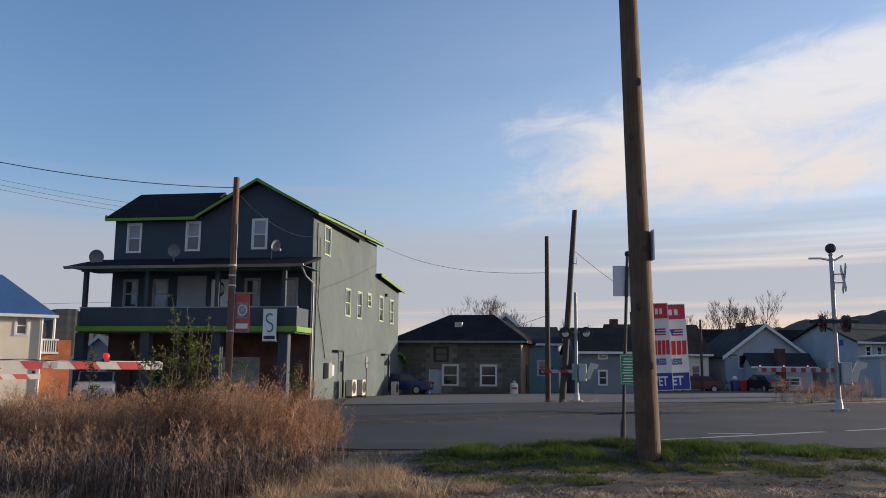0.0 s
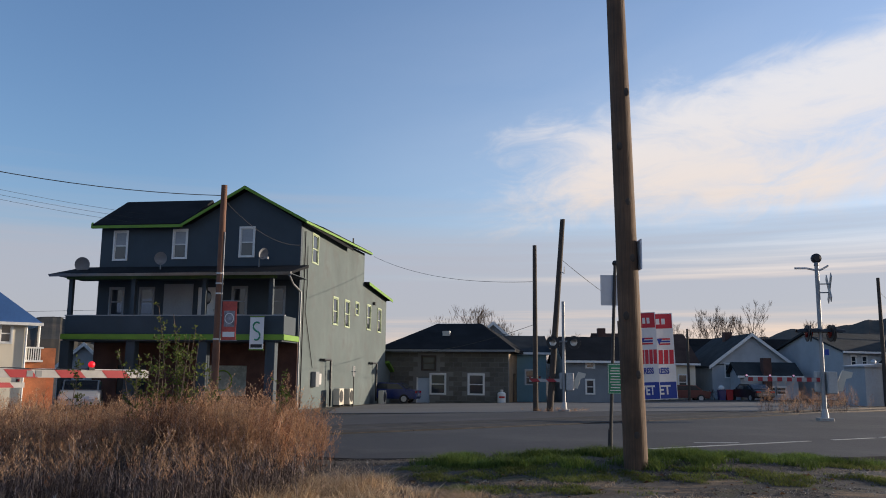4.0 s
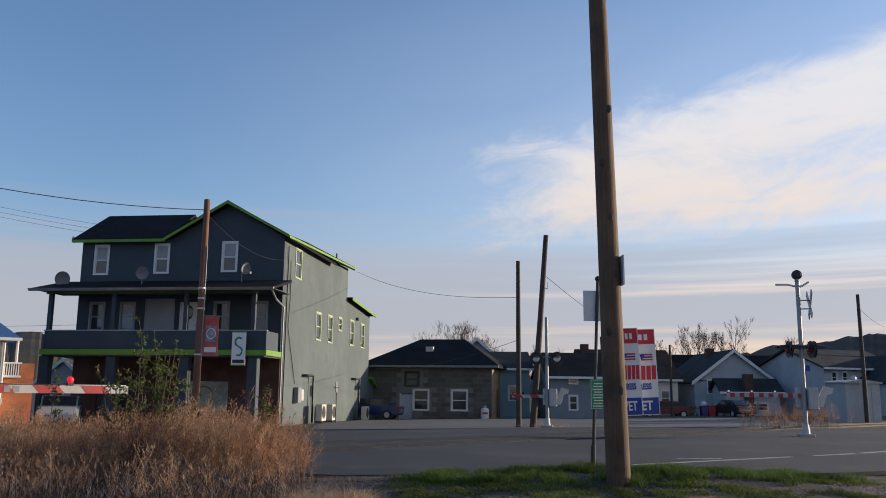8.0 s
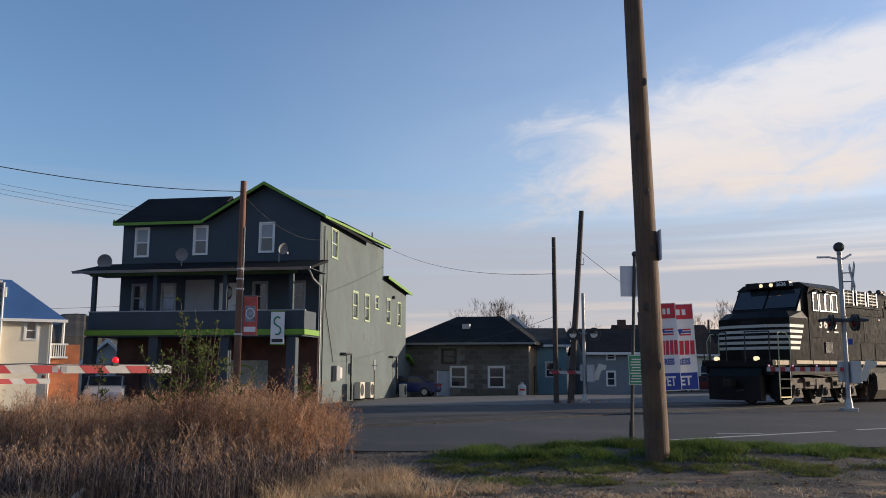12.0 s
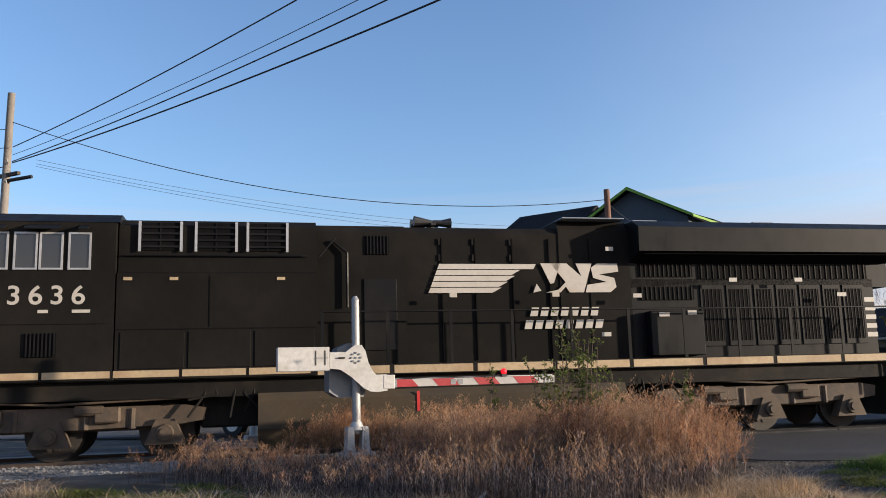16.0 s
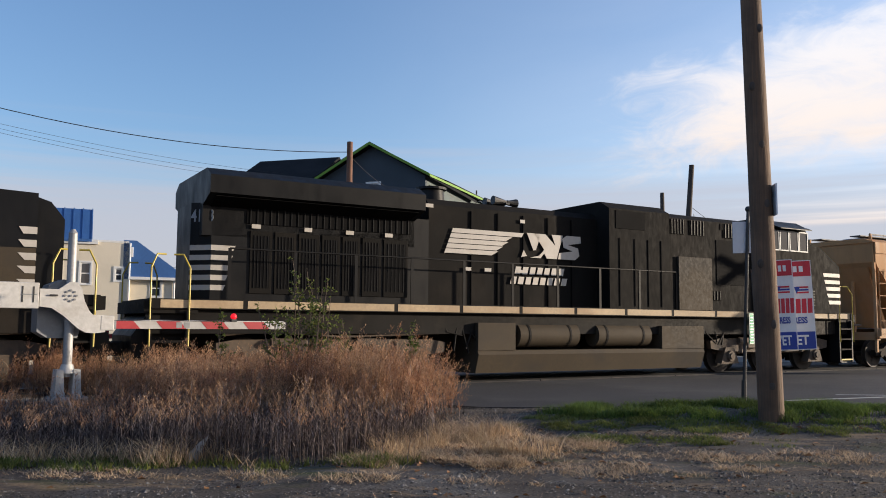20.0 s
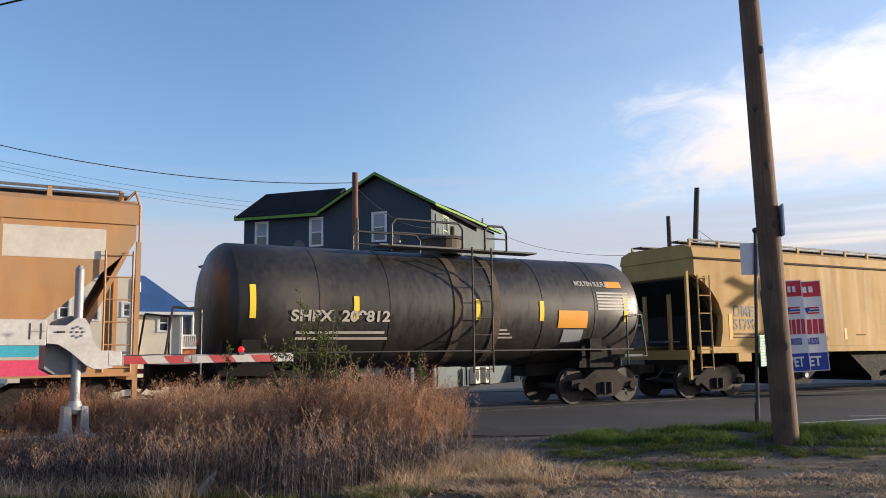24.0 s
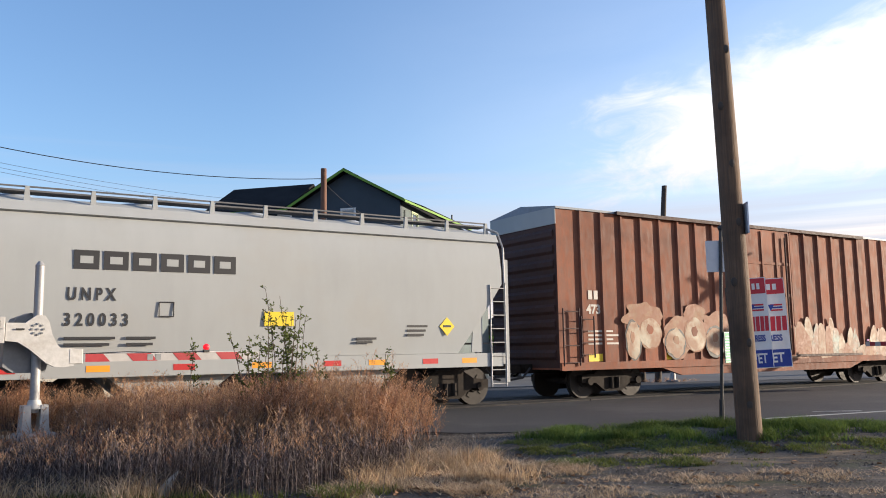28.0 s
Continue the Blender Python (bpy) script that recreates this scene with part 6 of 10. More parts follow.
def wheel_mesh(r):
    bm = bmesh.new()
    for y in (-0.76, 0.76):
        s = 1 if y > 0 else -1
        bm_rod(bm, (0, y - 0.06, 0), (0, y + 0.06, 0), r, r * 0.985, 24)
        bm_rod(bm, (0, y - s * 0.085, 0), (0, y - s * 0.06, 0), r + 0.025, r + 0.025, 24)
        bm_rod(bm, (0, y + s * 0.06, 0), (0, y + s * 0.10, 0), r * 0.35, r * 0.3, 14)
        for k in range(4):
            a = k * math.pi / 2
            bm_box(bm, 0.55 * r * math.cos(a) - 0.05, 0.55 * r * math.cos(a) + 0.05, y + s * 0.055, y + s * 0.075, 0.55 * r * math.sin(a) - 0.05, 0.55 * r * math.sin(a) + 0.05)
    bm_rod(bm, (0, -0.76, 0), (0, 0.76, 0), 0.085, 0.085, 12)
    return bm


WHEELS = {}


def axle(parent, x, r):
    """One wheelset, turning about its own axle."""
    if r not in WHEELS:
        ob = part("wheelset", wheel_mesh(r), M_WHEEL, parent)
        WHEELS[r] = ob.data
    else:
        ob = new("wheelset", WHEELS[r])
        ob.parent = parent
    ob.matrix_basis = pose(x, 0, r)
    wheelsets.append((ob, x, r))
    return ob


def freight_truck(T, xc, r=0.46):
    """A two-axle truck with cast side frames."""
    bm = bmesh.new()
    for s in (-1, 1):
        y0, y1 = sorted((s * 0.92, s * 1.10))
        bm_prism(bm, [(xc - 1.15, 0.62), (xc - 0.72, 0.66), (xc - 0.35, 0.88), (xc + 0.35, 0.88), (xc + 0.72, 0.66), (xc + 1.15, 0.62), (xc + 1.15, 0.42), (xc + 0.66, 0.42), (xc + 0.30, 0.18), (xc - 0.30, 0.18), (xc - 0.66, 0.42), (xc - 1.15, 0.42)], y0, y1)
        for d in (-0.89, 0.89):
            bm_rod(bm, (xc + d, s * 0.9, r), (xc + d, s * 1.17, r), 0.12, 0.10, 12)
        for k in range(4):
            bm_rod(bm, (xc - 0.12 + 0.24 * (k % 2), s * (1.0 + 0.13 * (k // 2)), 0.26), (xc - 0.12 + 0.24 * (k % 2), s * (1.0 + 0.13 * (k // 2)), 0.56), 0.06, 0.06, 8)
    bm_box(bm, xc - 0.22, xc + 0.22, -1.0, 1.0, 0.5, 0.82)
    t = part("truck", bm, M_BOGIE, T)
    for d in (-0.89, 0.89):
        axle(t, xc + d, r)


def loco_truck(T, xs, r=0.52):
    """A three-axle powered truck."""
    a, c, b = xs
    bm = bmesh.new()
    for s in (-1, 1):
        y0, y1 = sorted((s * 1.02, s * 1.18))
        bm_prism(bm, [(a - 0.75, 0.95), (a - 0.35, 1.02), (b + 0.35, 1.02), (b + 0.75, 0.95), (b + 0.72, 0.72), (b + 0.3, 0.66), (c + 0.6, 0.60), (c - 0.6, 0.60), (a - 0.3, 0.66), (a - 0.72, 0.72)], y0, y1)
        for x in xs:
            y2, y3 = sorted((s * 1.0, s * 1.26))
            bm_prism(bm, [(x - 0.18, 0.76), (x + 0.18, 0.76), (x + 0.38, 0.28), (x - 0.38, 0.28)], y2, y3)
            bm_rod(bm, (x, s * 1.25, r - 0.02), (x, s * 1.33, r - 0.02), 0.17, 0.15, 14)
            bm_rod(bm, (x, s * 1.33, r - 0.02), (x, s * 1.37, r - 0.02), 0.09, 0.09, 10)
        for x in ((a + c) / 2, (c + b) / 2):
            y2, y3 = sorted((s * 1.1, s * 1.3))
            bm_box(bm, x - 0.25, x + 0.22, y2, y3, 0.72, 1.02, 0.03)
            bm_rod(bm, (x - 0.6, s * 1.22, 0.95), (x - 0.1, s * 1.22, 0.95), 0.1, 0.1, 10)
            for k in (-1, 1):
                bm_rod(bm, (x + k * 0.42, s * 1.15, 0.60), (x + k * 0.42, s * 1.15, 0.98), 0.075, 0.075, 8)
        bm_path(bm, [(a - 0.6, s * 1.28, 1.12), (a + 0.2, s * 1.3, 1.2), (c, s * 1.28, 1.08), (b + 0.5, s * 1.3, 1.16)], 0.025)
    bm_box(bm, a - 0.3, b + 0.3, -0.9, 0.9, 0.55, 1.0)
    t = part("truck", bm, M_TRUCK, T)
    for x in xs:
        axle(t, x, r)


def coupler(T, x, d):
    """A knuckle coupler that reaches from x towards d."""
    bm = box(min(x, x + d * 0.55), max(x, x + d * 0.55), -0.1, 0.1, 0.72, 0.95)
    bm_box(bm, min(x + d * 0.5, x + d * 0.75), max(x + d * 0.5, x + d * 0.75), -0.16, 0.14, 0.68, 0.98, 0.03)
    part("coupler", bm, M_BOGIE, T)
    part("air_hose", pipe([(x, -0.45, 0.85), (x + d * 0.25, -0.45, 0.6), (x + d * 0.55, -0.3, 0.55)], 0.03), M_BLACK, T)


def stepwell(T, x0, x1, front, rail=None):
    """Corner steps with bright tread edges and tall yellow rails, both sides."""
    for s in (-1, 1):
        y0, y1 = sorted((s * 1.15, s * 1.5))
        bm = box(x0, x0 + 0.05, y0, y1, 0.25, 1.6)
        bm_box(bm, x1 - 0.05, x1, y0, y1, 0.25, 1.6)
        bm_box(bm, x0, x1, s * 1.12 - 0.02, s * 1.12 + 0.02, 0.3, 1.6)
        w = part("stepwell", bm, M_LOCOBLACK, T)
        for k in range(4):
            z = 0.32 + k * 0.33
            part("step", box(x0 + 0.05, x1 - 0.05, y0, y1, z, z + 0.03), M_LOCOFRAME, w)
            part("step_edge", box(x0 + 0.05, x1 - 0.05, s * 1.5 - 0.012, s * 1.5 + 0.012, z - 0.01, z + 0.035), M_LOCOFRAME if k else M_YELLOW, w)
        for x in (x0, x1):
            part("grab_rail", pipe([(x, s * 1.53, 0.9), (x, s * 1.53, 2.45), (x + (0.12 if x == x0 else -0.12), s * 1.45, 2.72), (x + (0.3 if x == x0 else -0.3), s * 1.4, 2.72)], 0.018), rail or M_YELLOW, w, "painted grab rail")


def walkway_rail(T, x0, x1, step, z0=1.75, z1=2.78):
    for s in (-1, 1):
        R_ = part("handrail", pipe([(x0, s * 1.48, z1), (x1, s * 1.48, z1)], 0.02), M_LOCOBLACK, T)
        n = max(1, round((x1 - x0) / step))
        for i in range(n + 1):
            x = x0 + (x1 - x0) * i / n
            part("stanchion", box(x - 0.035, x + 0.035, s * 1.48 - 0.012, s * 1.48 + 0.012, z0 - 0.05, z1), M_LOCOBLACK, R_)


def tag_plates(T, spots, y):
    for x, z, w in spots:
        part("small_plate", box(x, x + w, y - 0.006, y - 0.001, z, z + 0.09), M_DECAL, T)


def herald(T, x0, x1, z0, z1, y):
    """The white herald: five tapering bars, a gap, and two angular blocks."""
    h, L = z1 - z0, x1 - x0
    for k in range(5):
        z = z0 + h * k / 5
        end = x0 + L * (0.335 + (0.0, 0.035, 0.075, 0.105, 0.225)[k])
        part("herald_bar", prism([(x0 + 0.012 * L * k, z), (end, z), (end + (0.05 if k < 4 else 0.015) * L, z + h * 0.172), (x0 + 0.012 * L * (k + 0.9), z + h * 0.172)], y - 0.007, y - 0.002), M_DECAL, T)
    c = x0 + 0.555 * L
    part("herald_patch", prism([(c, z0), (c + 0.045 * L, z0 + 0.06 * h), (c + 0.09 * L, z0 + 0.02 * h), (c + 0.10 * L, z0 + 0.22 * h), (c + 0.045 * L, z1), (c + 0.15 * L, z1), (c + 0.07 * L, z0 + 0.72 * h), (c + 0.03 * L, z0 + 0.4 * h)][:2] + [(c + 0.02 * L, z0 + 0.3 * h)], y - 0.007, y - 0.002), M_DECAL, T)
    part("herald_patch", prism([(c + 0.045 * L, z1), (c + 0.155 * L, z1), (c + 0.115 * L, z0 + 0.32 * h), (c + 0.095 * L, z0 + 0.30 * h)], y - 0.007, y - 0.002), M_DECAL, T)
    a = x0 + 0.645 * L
    part("herald_block", prism([(a - 0.02 * L, z0), (a + 0.05 * L, z0 + 0.1 * h), (a + 0.09 * L, z0 + 0.35 * h), (a + 0.01 * L, z1), (a + 0.10 * L, z1), (a + 0.18 * L, z0 + 0.55 * h), (a + 0.15 * L, z1), (a + 0.24 * L, z1), (a + 0.19 * L, z0), (a + 0.11 * L, z0), (a + 0.09 * L, z0 + 0.2 * h), (a + 0.06 * L, z0)], y - 0.007, y - 0.002), M_DECAL, T)
    b = a + 0.20 * L
    part("herald_block", prism([(b, z0), (b + 0.14 * L, z0), (b + 0.175 * L, z0 + 0.18 * h), (b + 0.165 * L, z0 + 0.5 * h), (b + 0.08 * L, z0 + 0.62 * h), (b + 0.19 * L, z0 + 0.72 * h), (b + 0.185 * L, z1), (b + 0.07 * L, z1), (b + 0.035 * L, z0 + 0.85 * h), (b + 0.045 * L, z0 + 0.5 * h), (b + 0.12 * L, z0 + 0.36 * h), (b + 0.01 * L, z0 + 0.26 * h)], y - 0.007, y - 0.002), M_DECAL, T)


def word_bars(T, x, z, n, w, h, y, slant=0.25, material=None):
    """An unlettered name: a plain bar for each letter."""
    for k in range(n):
        a = x + k * w
        part("name_bar", prism([(a, z), (a + w * 0.72, z), (a + w * 0.72 + h * slant, z + h), (a + h * slant, z + h)], y - 0.007, y - 0.002), material or M_DECAL, T)


def nose_stripes(T, x_edge, x_cut, z0, n, y, d):
    """White bars that wrap a locomotive's end and finish on a slant. d: +1 where they run towards +x from the edge."""
    for k in range(n):
        z = z0 + k * 0.21
        e = x_cut + d * 0.09 * k
        part("end_stripe", prism([(x_edge, z), (e, z), (e + d * 0.05, z + 0.11), (x_edge, z + 0.11)], y - 0.006, y - 0.001), M_DECAL, T)


def engine_doors(T, xs, z0, z1, y, mesh=True, paint=None):
    for a, b in zip(xs, xs[1:]):
        dr = part("engine_door", box(a + 0.03, b - 0.03, y - 0.022, y - 0.002, z0, z1, 0.006), paint or M_LOCOBLACK, T)
        if mesh:
            part("door_screen", box(a + 0.09, b - 0.09, y - 0.026, y - 0.0225, z0 + 0.12, z1 - 0.1), M_GRILLE_RECESS, dr)
            for k in range(5):
                x = a + 0.09 + (b - a - 0.18) * (k + 0.5) / 5
                part("screen_bar", box(x - 0.008, x + 0.008, y - 0.034, y - 0.0265, z0 + 0.12, z1 - 0.1), M_LOCOBLACK, dr)
        else:
            part("door_latch", box(b - 0.12, b - 0.08, y - 0.03, y - 0.0225, (z0 + z1) / 2, (z0 + z1) / 2 + 0.14), M_STEELGREY, dr)


def louvres(T, x0, x1, z0, z1, y, n, name="louvre_panel"):
    g = part(name, box(x0, x1, y - 0.02, y - 0.002, z0, z1), M_GRILLE_RECESS, T)
    for k in range(n):
        x = x0 + (x1 - x0) * (k + 0.5) / n
        part("slat", box(x - 0.012, x + 0.012, y - 0.035, y - 0.0205, z0, z1), M_LOCOBLACK, g)


def wing_radiator(T, x0, x1, z0, z1, zb):
    """The flared radiator cab with a deep overhang at the top."""
    bm = bmesh.new()
    prof = [(-0.95, zb), (-0.95, z0 - 0.15), (-1.50, z0 + 0.05), (-1.52, z1 - 0.18), (-1.2, z1), (1.2, z1), (1.52, z1 - 0.18), (1.50, z0 + 0.05), (0.95, z0 - 0.15), (0.95, zb)]
    bm_prism(bm, prof, x0, x1, "x")
    part("radiator_cab", bm, M_LOCOBLACK, T)
    part("radiator_screen", prism([(-1.44, z0 - 0.008), (-0.97, z0 - 0.165), (-0.97, z0 - 0.155), (-1.44, z0 + 0.002)], x0 + 0.15, x1 - 0.15, "x"), M_GRILLE_RECESS, T)


def cab_windows(T, x0, x1, z0, z1, y, n=3, frame_mat=None):
    fm = frame_mat or M_STEEL
    wd = (x1 - x0) / n
    for k in range(n):
        a, b = x0 + k * wd, x0 + (k + 1) * wd
        bm = box(a + 0.015, b - 0.015, y - 0.03, y - 0.002, z0, z0 + 0.035)
        bm_box(bm, a + 0.015, b - 0.015, y - 0.03, y - 0.002, z1 - 0.035, z1)
        bm_box(bm, a + 0.015, a + 0.05, y - 0.03, y - 0.002, z0 + 0.035, z1 - 0.035)
        bm_box(bm, b - 0.05, b - 0.015, y - 0.03, y - 0.002, z0 + 0.035, z1 - 0.035)
        w = part("cab_window", bm, fm, T)
        part("pane", box(a + 0.05, b - 0.05, y - 0.012, y - 0.004, z0 + 0.035, z1 - 0.035), M_CABGLASS, w)
    part("window_awning", prism([(y - 0.22, z1 + 0.03), (y - 0.002, z1 + 0.12), (y - 0.002, z1 + 0.15), (y - 0.22, z1 + 0.06)], x0 + wd * 0.5, x1 - 0.05, "x"), M_LOCOBLACK, T)


def horns(T, x, z):
    bm = bm_rod(bmesh.new(), (x, 0, z - 0.15), (x, 0, z + 0.12), 0.04)
    for k, y in enumerate((-0.25, -0.05, 0.15)):
        d = 1 if k % 2 else -1
        bm_rod(bm, (x, y, z + 0.15), (x + d * 0.45, y, z + 0.17), 0.035, 0.12, 12)
        bm_rod(bm, (x, y, z + 0.15), (x - d * 0.2, y, z + 0.15), 0.05, 0.05, 8)
    bm_box(bm, x - 0.06, x + 0.06, -0.3, 0.25, z + 0.08, z + 0.13)
    part("air_horn", bm, M_BLACK, T)


def chassis(T, x0, x1, trucks, tank, sill_z=(1.52, 1.70)):
    part("underframe", box(x0 + 0.35, x1 - 0.35, -1.35, 1.35, 1.15, sill_z[0] + 0.02), M_LOCOFRAME, T)
    part("walkway", box(x0 + 0.3, x1 - 0.3, -1.5, 1.5, sill_z[0], sill_z[1] + 0.02), M_LOCOFRAME, T)
    for s in (-1, 1):
        a = x0 + 0.5
        while a < x1 - 0.6:
            b = min(a + 1.75, x1 - 0.5)
            part("sill_stripe", box(a, b - 0.1, s * 1.502 - 0.004, s * 1.502 + 0.004, sill_z[0] + 0.02, sill_z[1]), M_SILL, T)
            a += 1.75
    part("centre_sill", box(x0 + 1.2, x1 - 1.2, -0.4, 0.4, 0.62, 1.16), M_LOCOFRAME, T)
    for xs in trucks:
        loco_truck(T, xs)
    coupler(T, x0 + 0.35, -1)
    coupler(T, x1 - 0.35, 1)
    for x, d in ((x0, 1), (x1, -1)):
        part("pilot_plate", prism([(x + d * 0.05, 1.1), (x + d * 0.35, 1.55), (x + d * 0.4, 1.55), (x + d * 0.4, 0.2), (x + d * 0.1, 0.2)], -1.1, 1.1), M_LOCOBLACK, T)


def air_gear(T, x0, x1, z=0.85):
    """Pipes, tanks and hoses under the walkway between a truck and the fuel tank."""
    rnd = random.Random(int(x0 * 10))
    for s in (-1, 1):
        for k in range(5):
            x = x0 + (x1 - x0) * rnd.random()
            part("air_pipe", pipe([(x, s * 1.3, 1.5), (x + rnd.uniform(-0.1, 0.1), s * 1.34, 1.2), (x + rnd.uniform(-0.5, 0.5), s * 1.36, z + rnd.uniform(-0.2, 0.3))], 0.025), M_LOCOFRAME, T)


def loco_one():
    T = rolling("locomotive", 0.9, "dusty black lead diesel locomotive with a sloped nose and white numerals", "locomotive")
    chassis(T, 0.75, 24.75, ((3.13, 5.22, 7.30), (17.9 + 0.4, 20.4, 22.5)), None, (1.50, 1.68))
    # wide nose, sloped windscreen and cab
    plan = [(1.95, -0.85), (2.30, -1.53), (3.75, -1.53), (3.75, 1.53), (2.30, 1.53), (1.95, 0.85)]
    bm = prism(plan, 1.52, 3.30, "z")
    part("nose", bm, M_LOCODUST, T)
    top = bmesh.new()
    low = [top.verts.new((x, y, 3.304)) for x, y in plan]
    high = [top.verts.new(p) for p in ((2.25, -0.75, 3.56), (2.55, -1.30, 3.56), (3.75, -1.40, 3.66), (3.75, 1.40, 3.66), (2.55, 1.30, 3.56), (2.25, 0.75, 3.56))]
    for k in range(6):
        top.faces.new((low[k], low[(k + 1) % 6], high[(k + 1) % 6], high[k]))
    top.faces.new(high)
    part("nose_top", top, M_LOCOBLACK, T)
    part("windscreen_frame", prism([(3.05, 3.58), (3.72, 4.56), (3.80, 4.56), (3.80, 3.58)], -1.42, 1.42), M_LOCOBLACK, T)
    part("nose_door", box(1.935, 1.949, -0.32, 0.32, 1.75, 3.2, 0.004), M_LOCOBLACK, T)
    part("cab", prism([(3.7, 1.52), (3.7, 4.30), (3.85, 4.55), (6.35, 4.55), (6.35, 1.52)], -1.545, 1.545), M_LOCODUST, T)
    part("cab_roof", prism([(-1.56, 4.55), (-1.2, 4.76), (1.2, 4.76), (1.56, 4.55)], 3.72, 6.4, "x"), M_LOCOBLACK, T)
    for y0, y1 in ((-1.34, -0.05), (0.05, 1.34)):
        part("windscreen", prism([(3.145, 3.74), (3.655, 4.485), (3.645, 4.492), (3.135, 3.747)], y0, y1), M_CABGLASS, T)
    part("number_box", box(3.42, 3.80, -0.95, -0.35, 4.565, 4.82, 0.02), M_LOCOBLACK, T)
    part("number_box", box(3.42, 3.80, 0.35, 0.95, 4.565, 4.82, 0.02), M_LOCOBLACK, T)
    letters("number_board", "3636", 0.22, M_LAMPSIGN, T, pose(3.415, -0.40, 4.62, 90, 0, -90), 0.003)
    letters("number_board", "3636", 0.22, M_LAMPSIGN, T, pose(3.44, -0.955, 4.62) @ UP, 0.003, wide=0.62)
    for y in (-0.22, 0.22):
        part("headlight", rod((3.36, y, 4.68), (3.46, y, 4.68), 0.075, 0.075, 16), M_LAMPLIT, T, "lit amber headlight", smooth=True)
    for y in (-0.85, 0.85):
        part("ditch_light", rod((0.98, y, 1.75), (1.15, y, 1.75), 0.08, 0.08, 14), M_LAMPLIT, T, "lit ditch light", smooth=True)
    part("headlight_box", box(3.40, 3.80, -0.34, 0.34, 4.565, 4.80, 0.02), M_LOCOBLACK, T)
    part("front_platform", box(0.95, 2.2, -1.45, 1.45, 1.45, 1.62), M_LOCOFRAME, T)
    part("front_rail", pipe([(1.05, -1.4, 1.6), (1.05, -1.4, 2.75), (1.05, -0.4, 2.75), (1.05, -0.4, 1.6)], 0.025), M_BLACK, T)
    part("front_rail", pipe([(1.05, 1.4, 1.6), (1.05, 1.4, 2.75), (1.05, 0.4, 2.75), (1.05, 0.4, 1.6)], 0.025), M_BLACK, T)
    stepwell(T, 1.45, 2.25, True, M_PALERAIL)
    cab_windows(T, 4.02, 4.46, 3.62, 4.34, -1.545, 1)
    cab_windows(T, 4.52, 5.42, 3.62, 4.34, -1.545, 2)
    cab_windows(T, 5.48, 5.92, 3.62, 4.34, -1.545, 1)
    nose_stripes(T, 2.30, 2.92, 2.10, 5, -1.53, 1)
    for k in range(5):
        z = 2.1 + k * 0.21
        part("end_stripe", box(1.93, 1.9345, -0.85, 0.85, z, z + 0.11), M_DECAL, T)
        for s in (-1, 1):
            part("end_stripe", prism([(1.946, s * 0.852), (2.296, s * 1.532), (2.30, s * 1.53), (1.95, s * 0.85)], z, z + 0.11, "z"), M_DECAL, T)
    letters("cab_number", "3636", 0.50, M_DECAL, T, pose(4.44, -1.549, 2.97) @ UP, 0.006, wide=1.06, label="white road number", spacing=1.42)
    part("small_mark", box(5.0, 5.18, -1.552, -1.547, 2.80, 2.86), M_DECAL, T)
    part("small_mark", box(5.6, 5.92, -1.552, -1.547, 2.80, 2.86), M_DECAL, T)
    louvres(T, 4.8, 5.35, 1.98, 2.42, -1.547, 8, "cab_louvre")
    a = 2.62
    while a < 10.0:
        b = min(a + 1.25, 10.15)
        part("sill_stripe", box(a, b - 0.06, -1.551, -1.5465, 1.56, 1.69), M_SILL, T)
        a += 1.25
    part("cab_door_line", box(4.0, 6.2, -1.551, -1.546, 2.58, 2.595), M_GRILLE_RECESS, T)
    for x in (4.62, 5.35, 5.6, 4.2):
        part("roof_fitting", box(x, x + 0.2, -0.6, -0.3, 4.76, 4.84, 0.01), M_LOCOBLACK, T)
    part("antenna_dome", box(5.0, 5.9, -0.5, 0.5, 4.76, 4.86, 0.03), M_ROOFGREY, T)
    # brake grids and equipment cab, as wide as the cab
    part("equipment_cab", prism([(-1.54, 1.52), (-1.54, 3.55), (-1.40, 3.6), (-1.40, 4.52), (-1.1, 4.68), (1.1, 4.68), (1.40, 4.52), (1.40, 3.6), (1.54, 3.55), (1.54, 1.52)], 6.38, 10.2, "x"), M_LOCODUST, T)
    for x in (6.74, 7.80, 8.80):
        louvres(T, x, x + 0.82, 4.02, 4.58, -1.40, 1, "brake_grid")
        for dz in range(4):
            part("grid_slat", box(x + 0.05, x + 0.77, -1.45, -1.425, 4.08 + dz * 0.13, 4.12 + dz * 0.13), M_LOCOBLACK, T)
        for xx in (x, x + 0.78):
            part("grid_frame", box(xx, xx + 0.05, -1.46, -1.436, 4.0, 4.6), M_STEEL, T)
    part("side_pipe", tube([(6.5, -1.44, 3.92), (9.9, -1.44, 3.92), (10.25, -1.30, 3.92), (10.6, -1.2, 4.35)], 0.018, 6), M_LOCOBLACK, T)
    for x in (7.35, 9.4, 6.5):
        part("rust_mark", box(x, x + 0.16, -1.552, -1.5415, 3.42, 3.48), M_SILL, T)
    for x in (6.45, 7.7, 8.95):
        part("battery_door", box(x + 0.02, x + 1.2, -1.556, -1.542, 1.72, 2.42, 0.008), M_LOCODUST, T)
    part("panel_seam", box(6.4, 10.18, -1.548, -1.5405, 2.46, 2.48), M_GRILLE_RECESS, T)
    part("panel_seam", box(8.1, 8.115, -1.548, -1.5405, 2.5, 3.5), M_GRILLE_RECESS, T)
    part("step_hood", prism([(-1.05, 1.7), (-1.05, 4.5), (-0.9, 4.66), (0.9, 4.66), (1.05, 4.5), (1.05, 1.7)], 10.2, 12.1, "x"), M_LOCODUST, T)
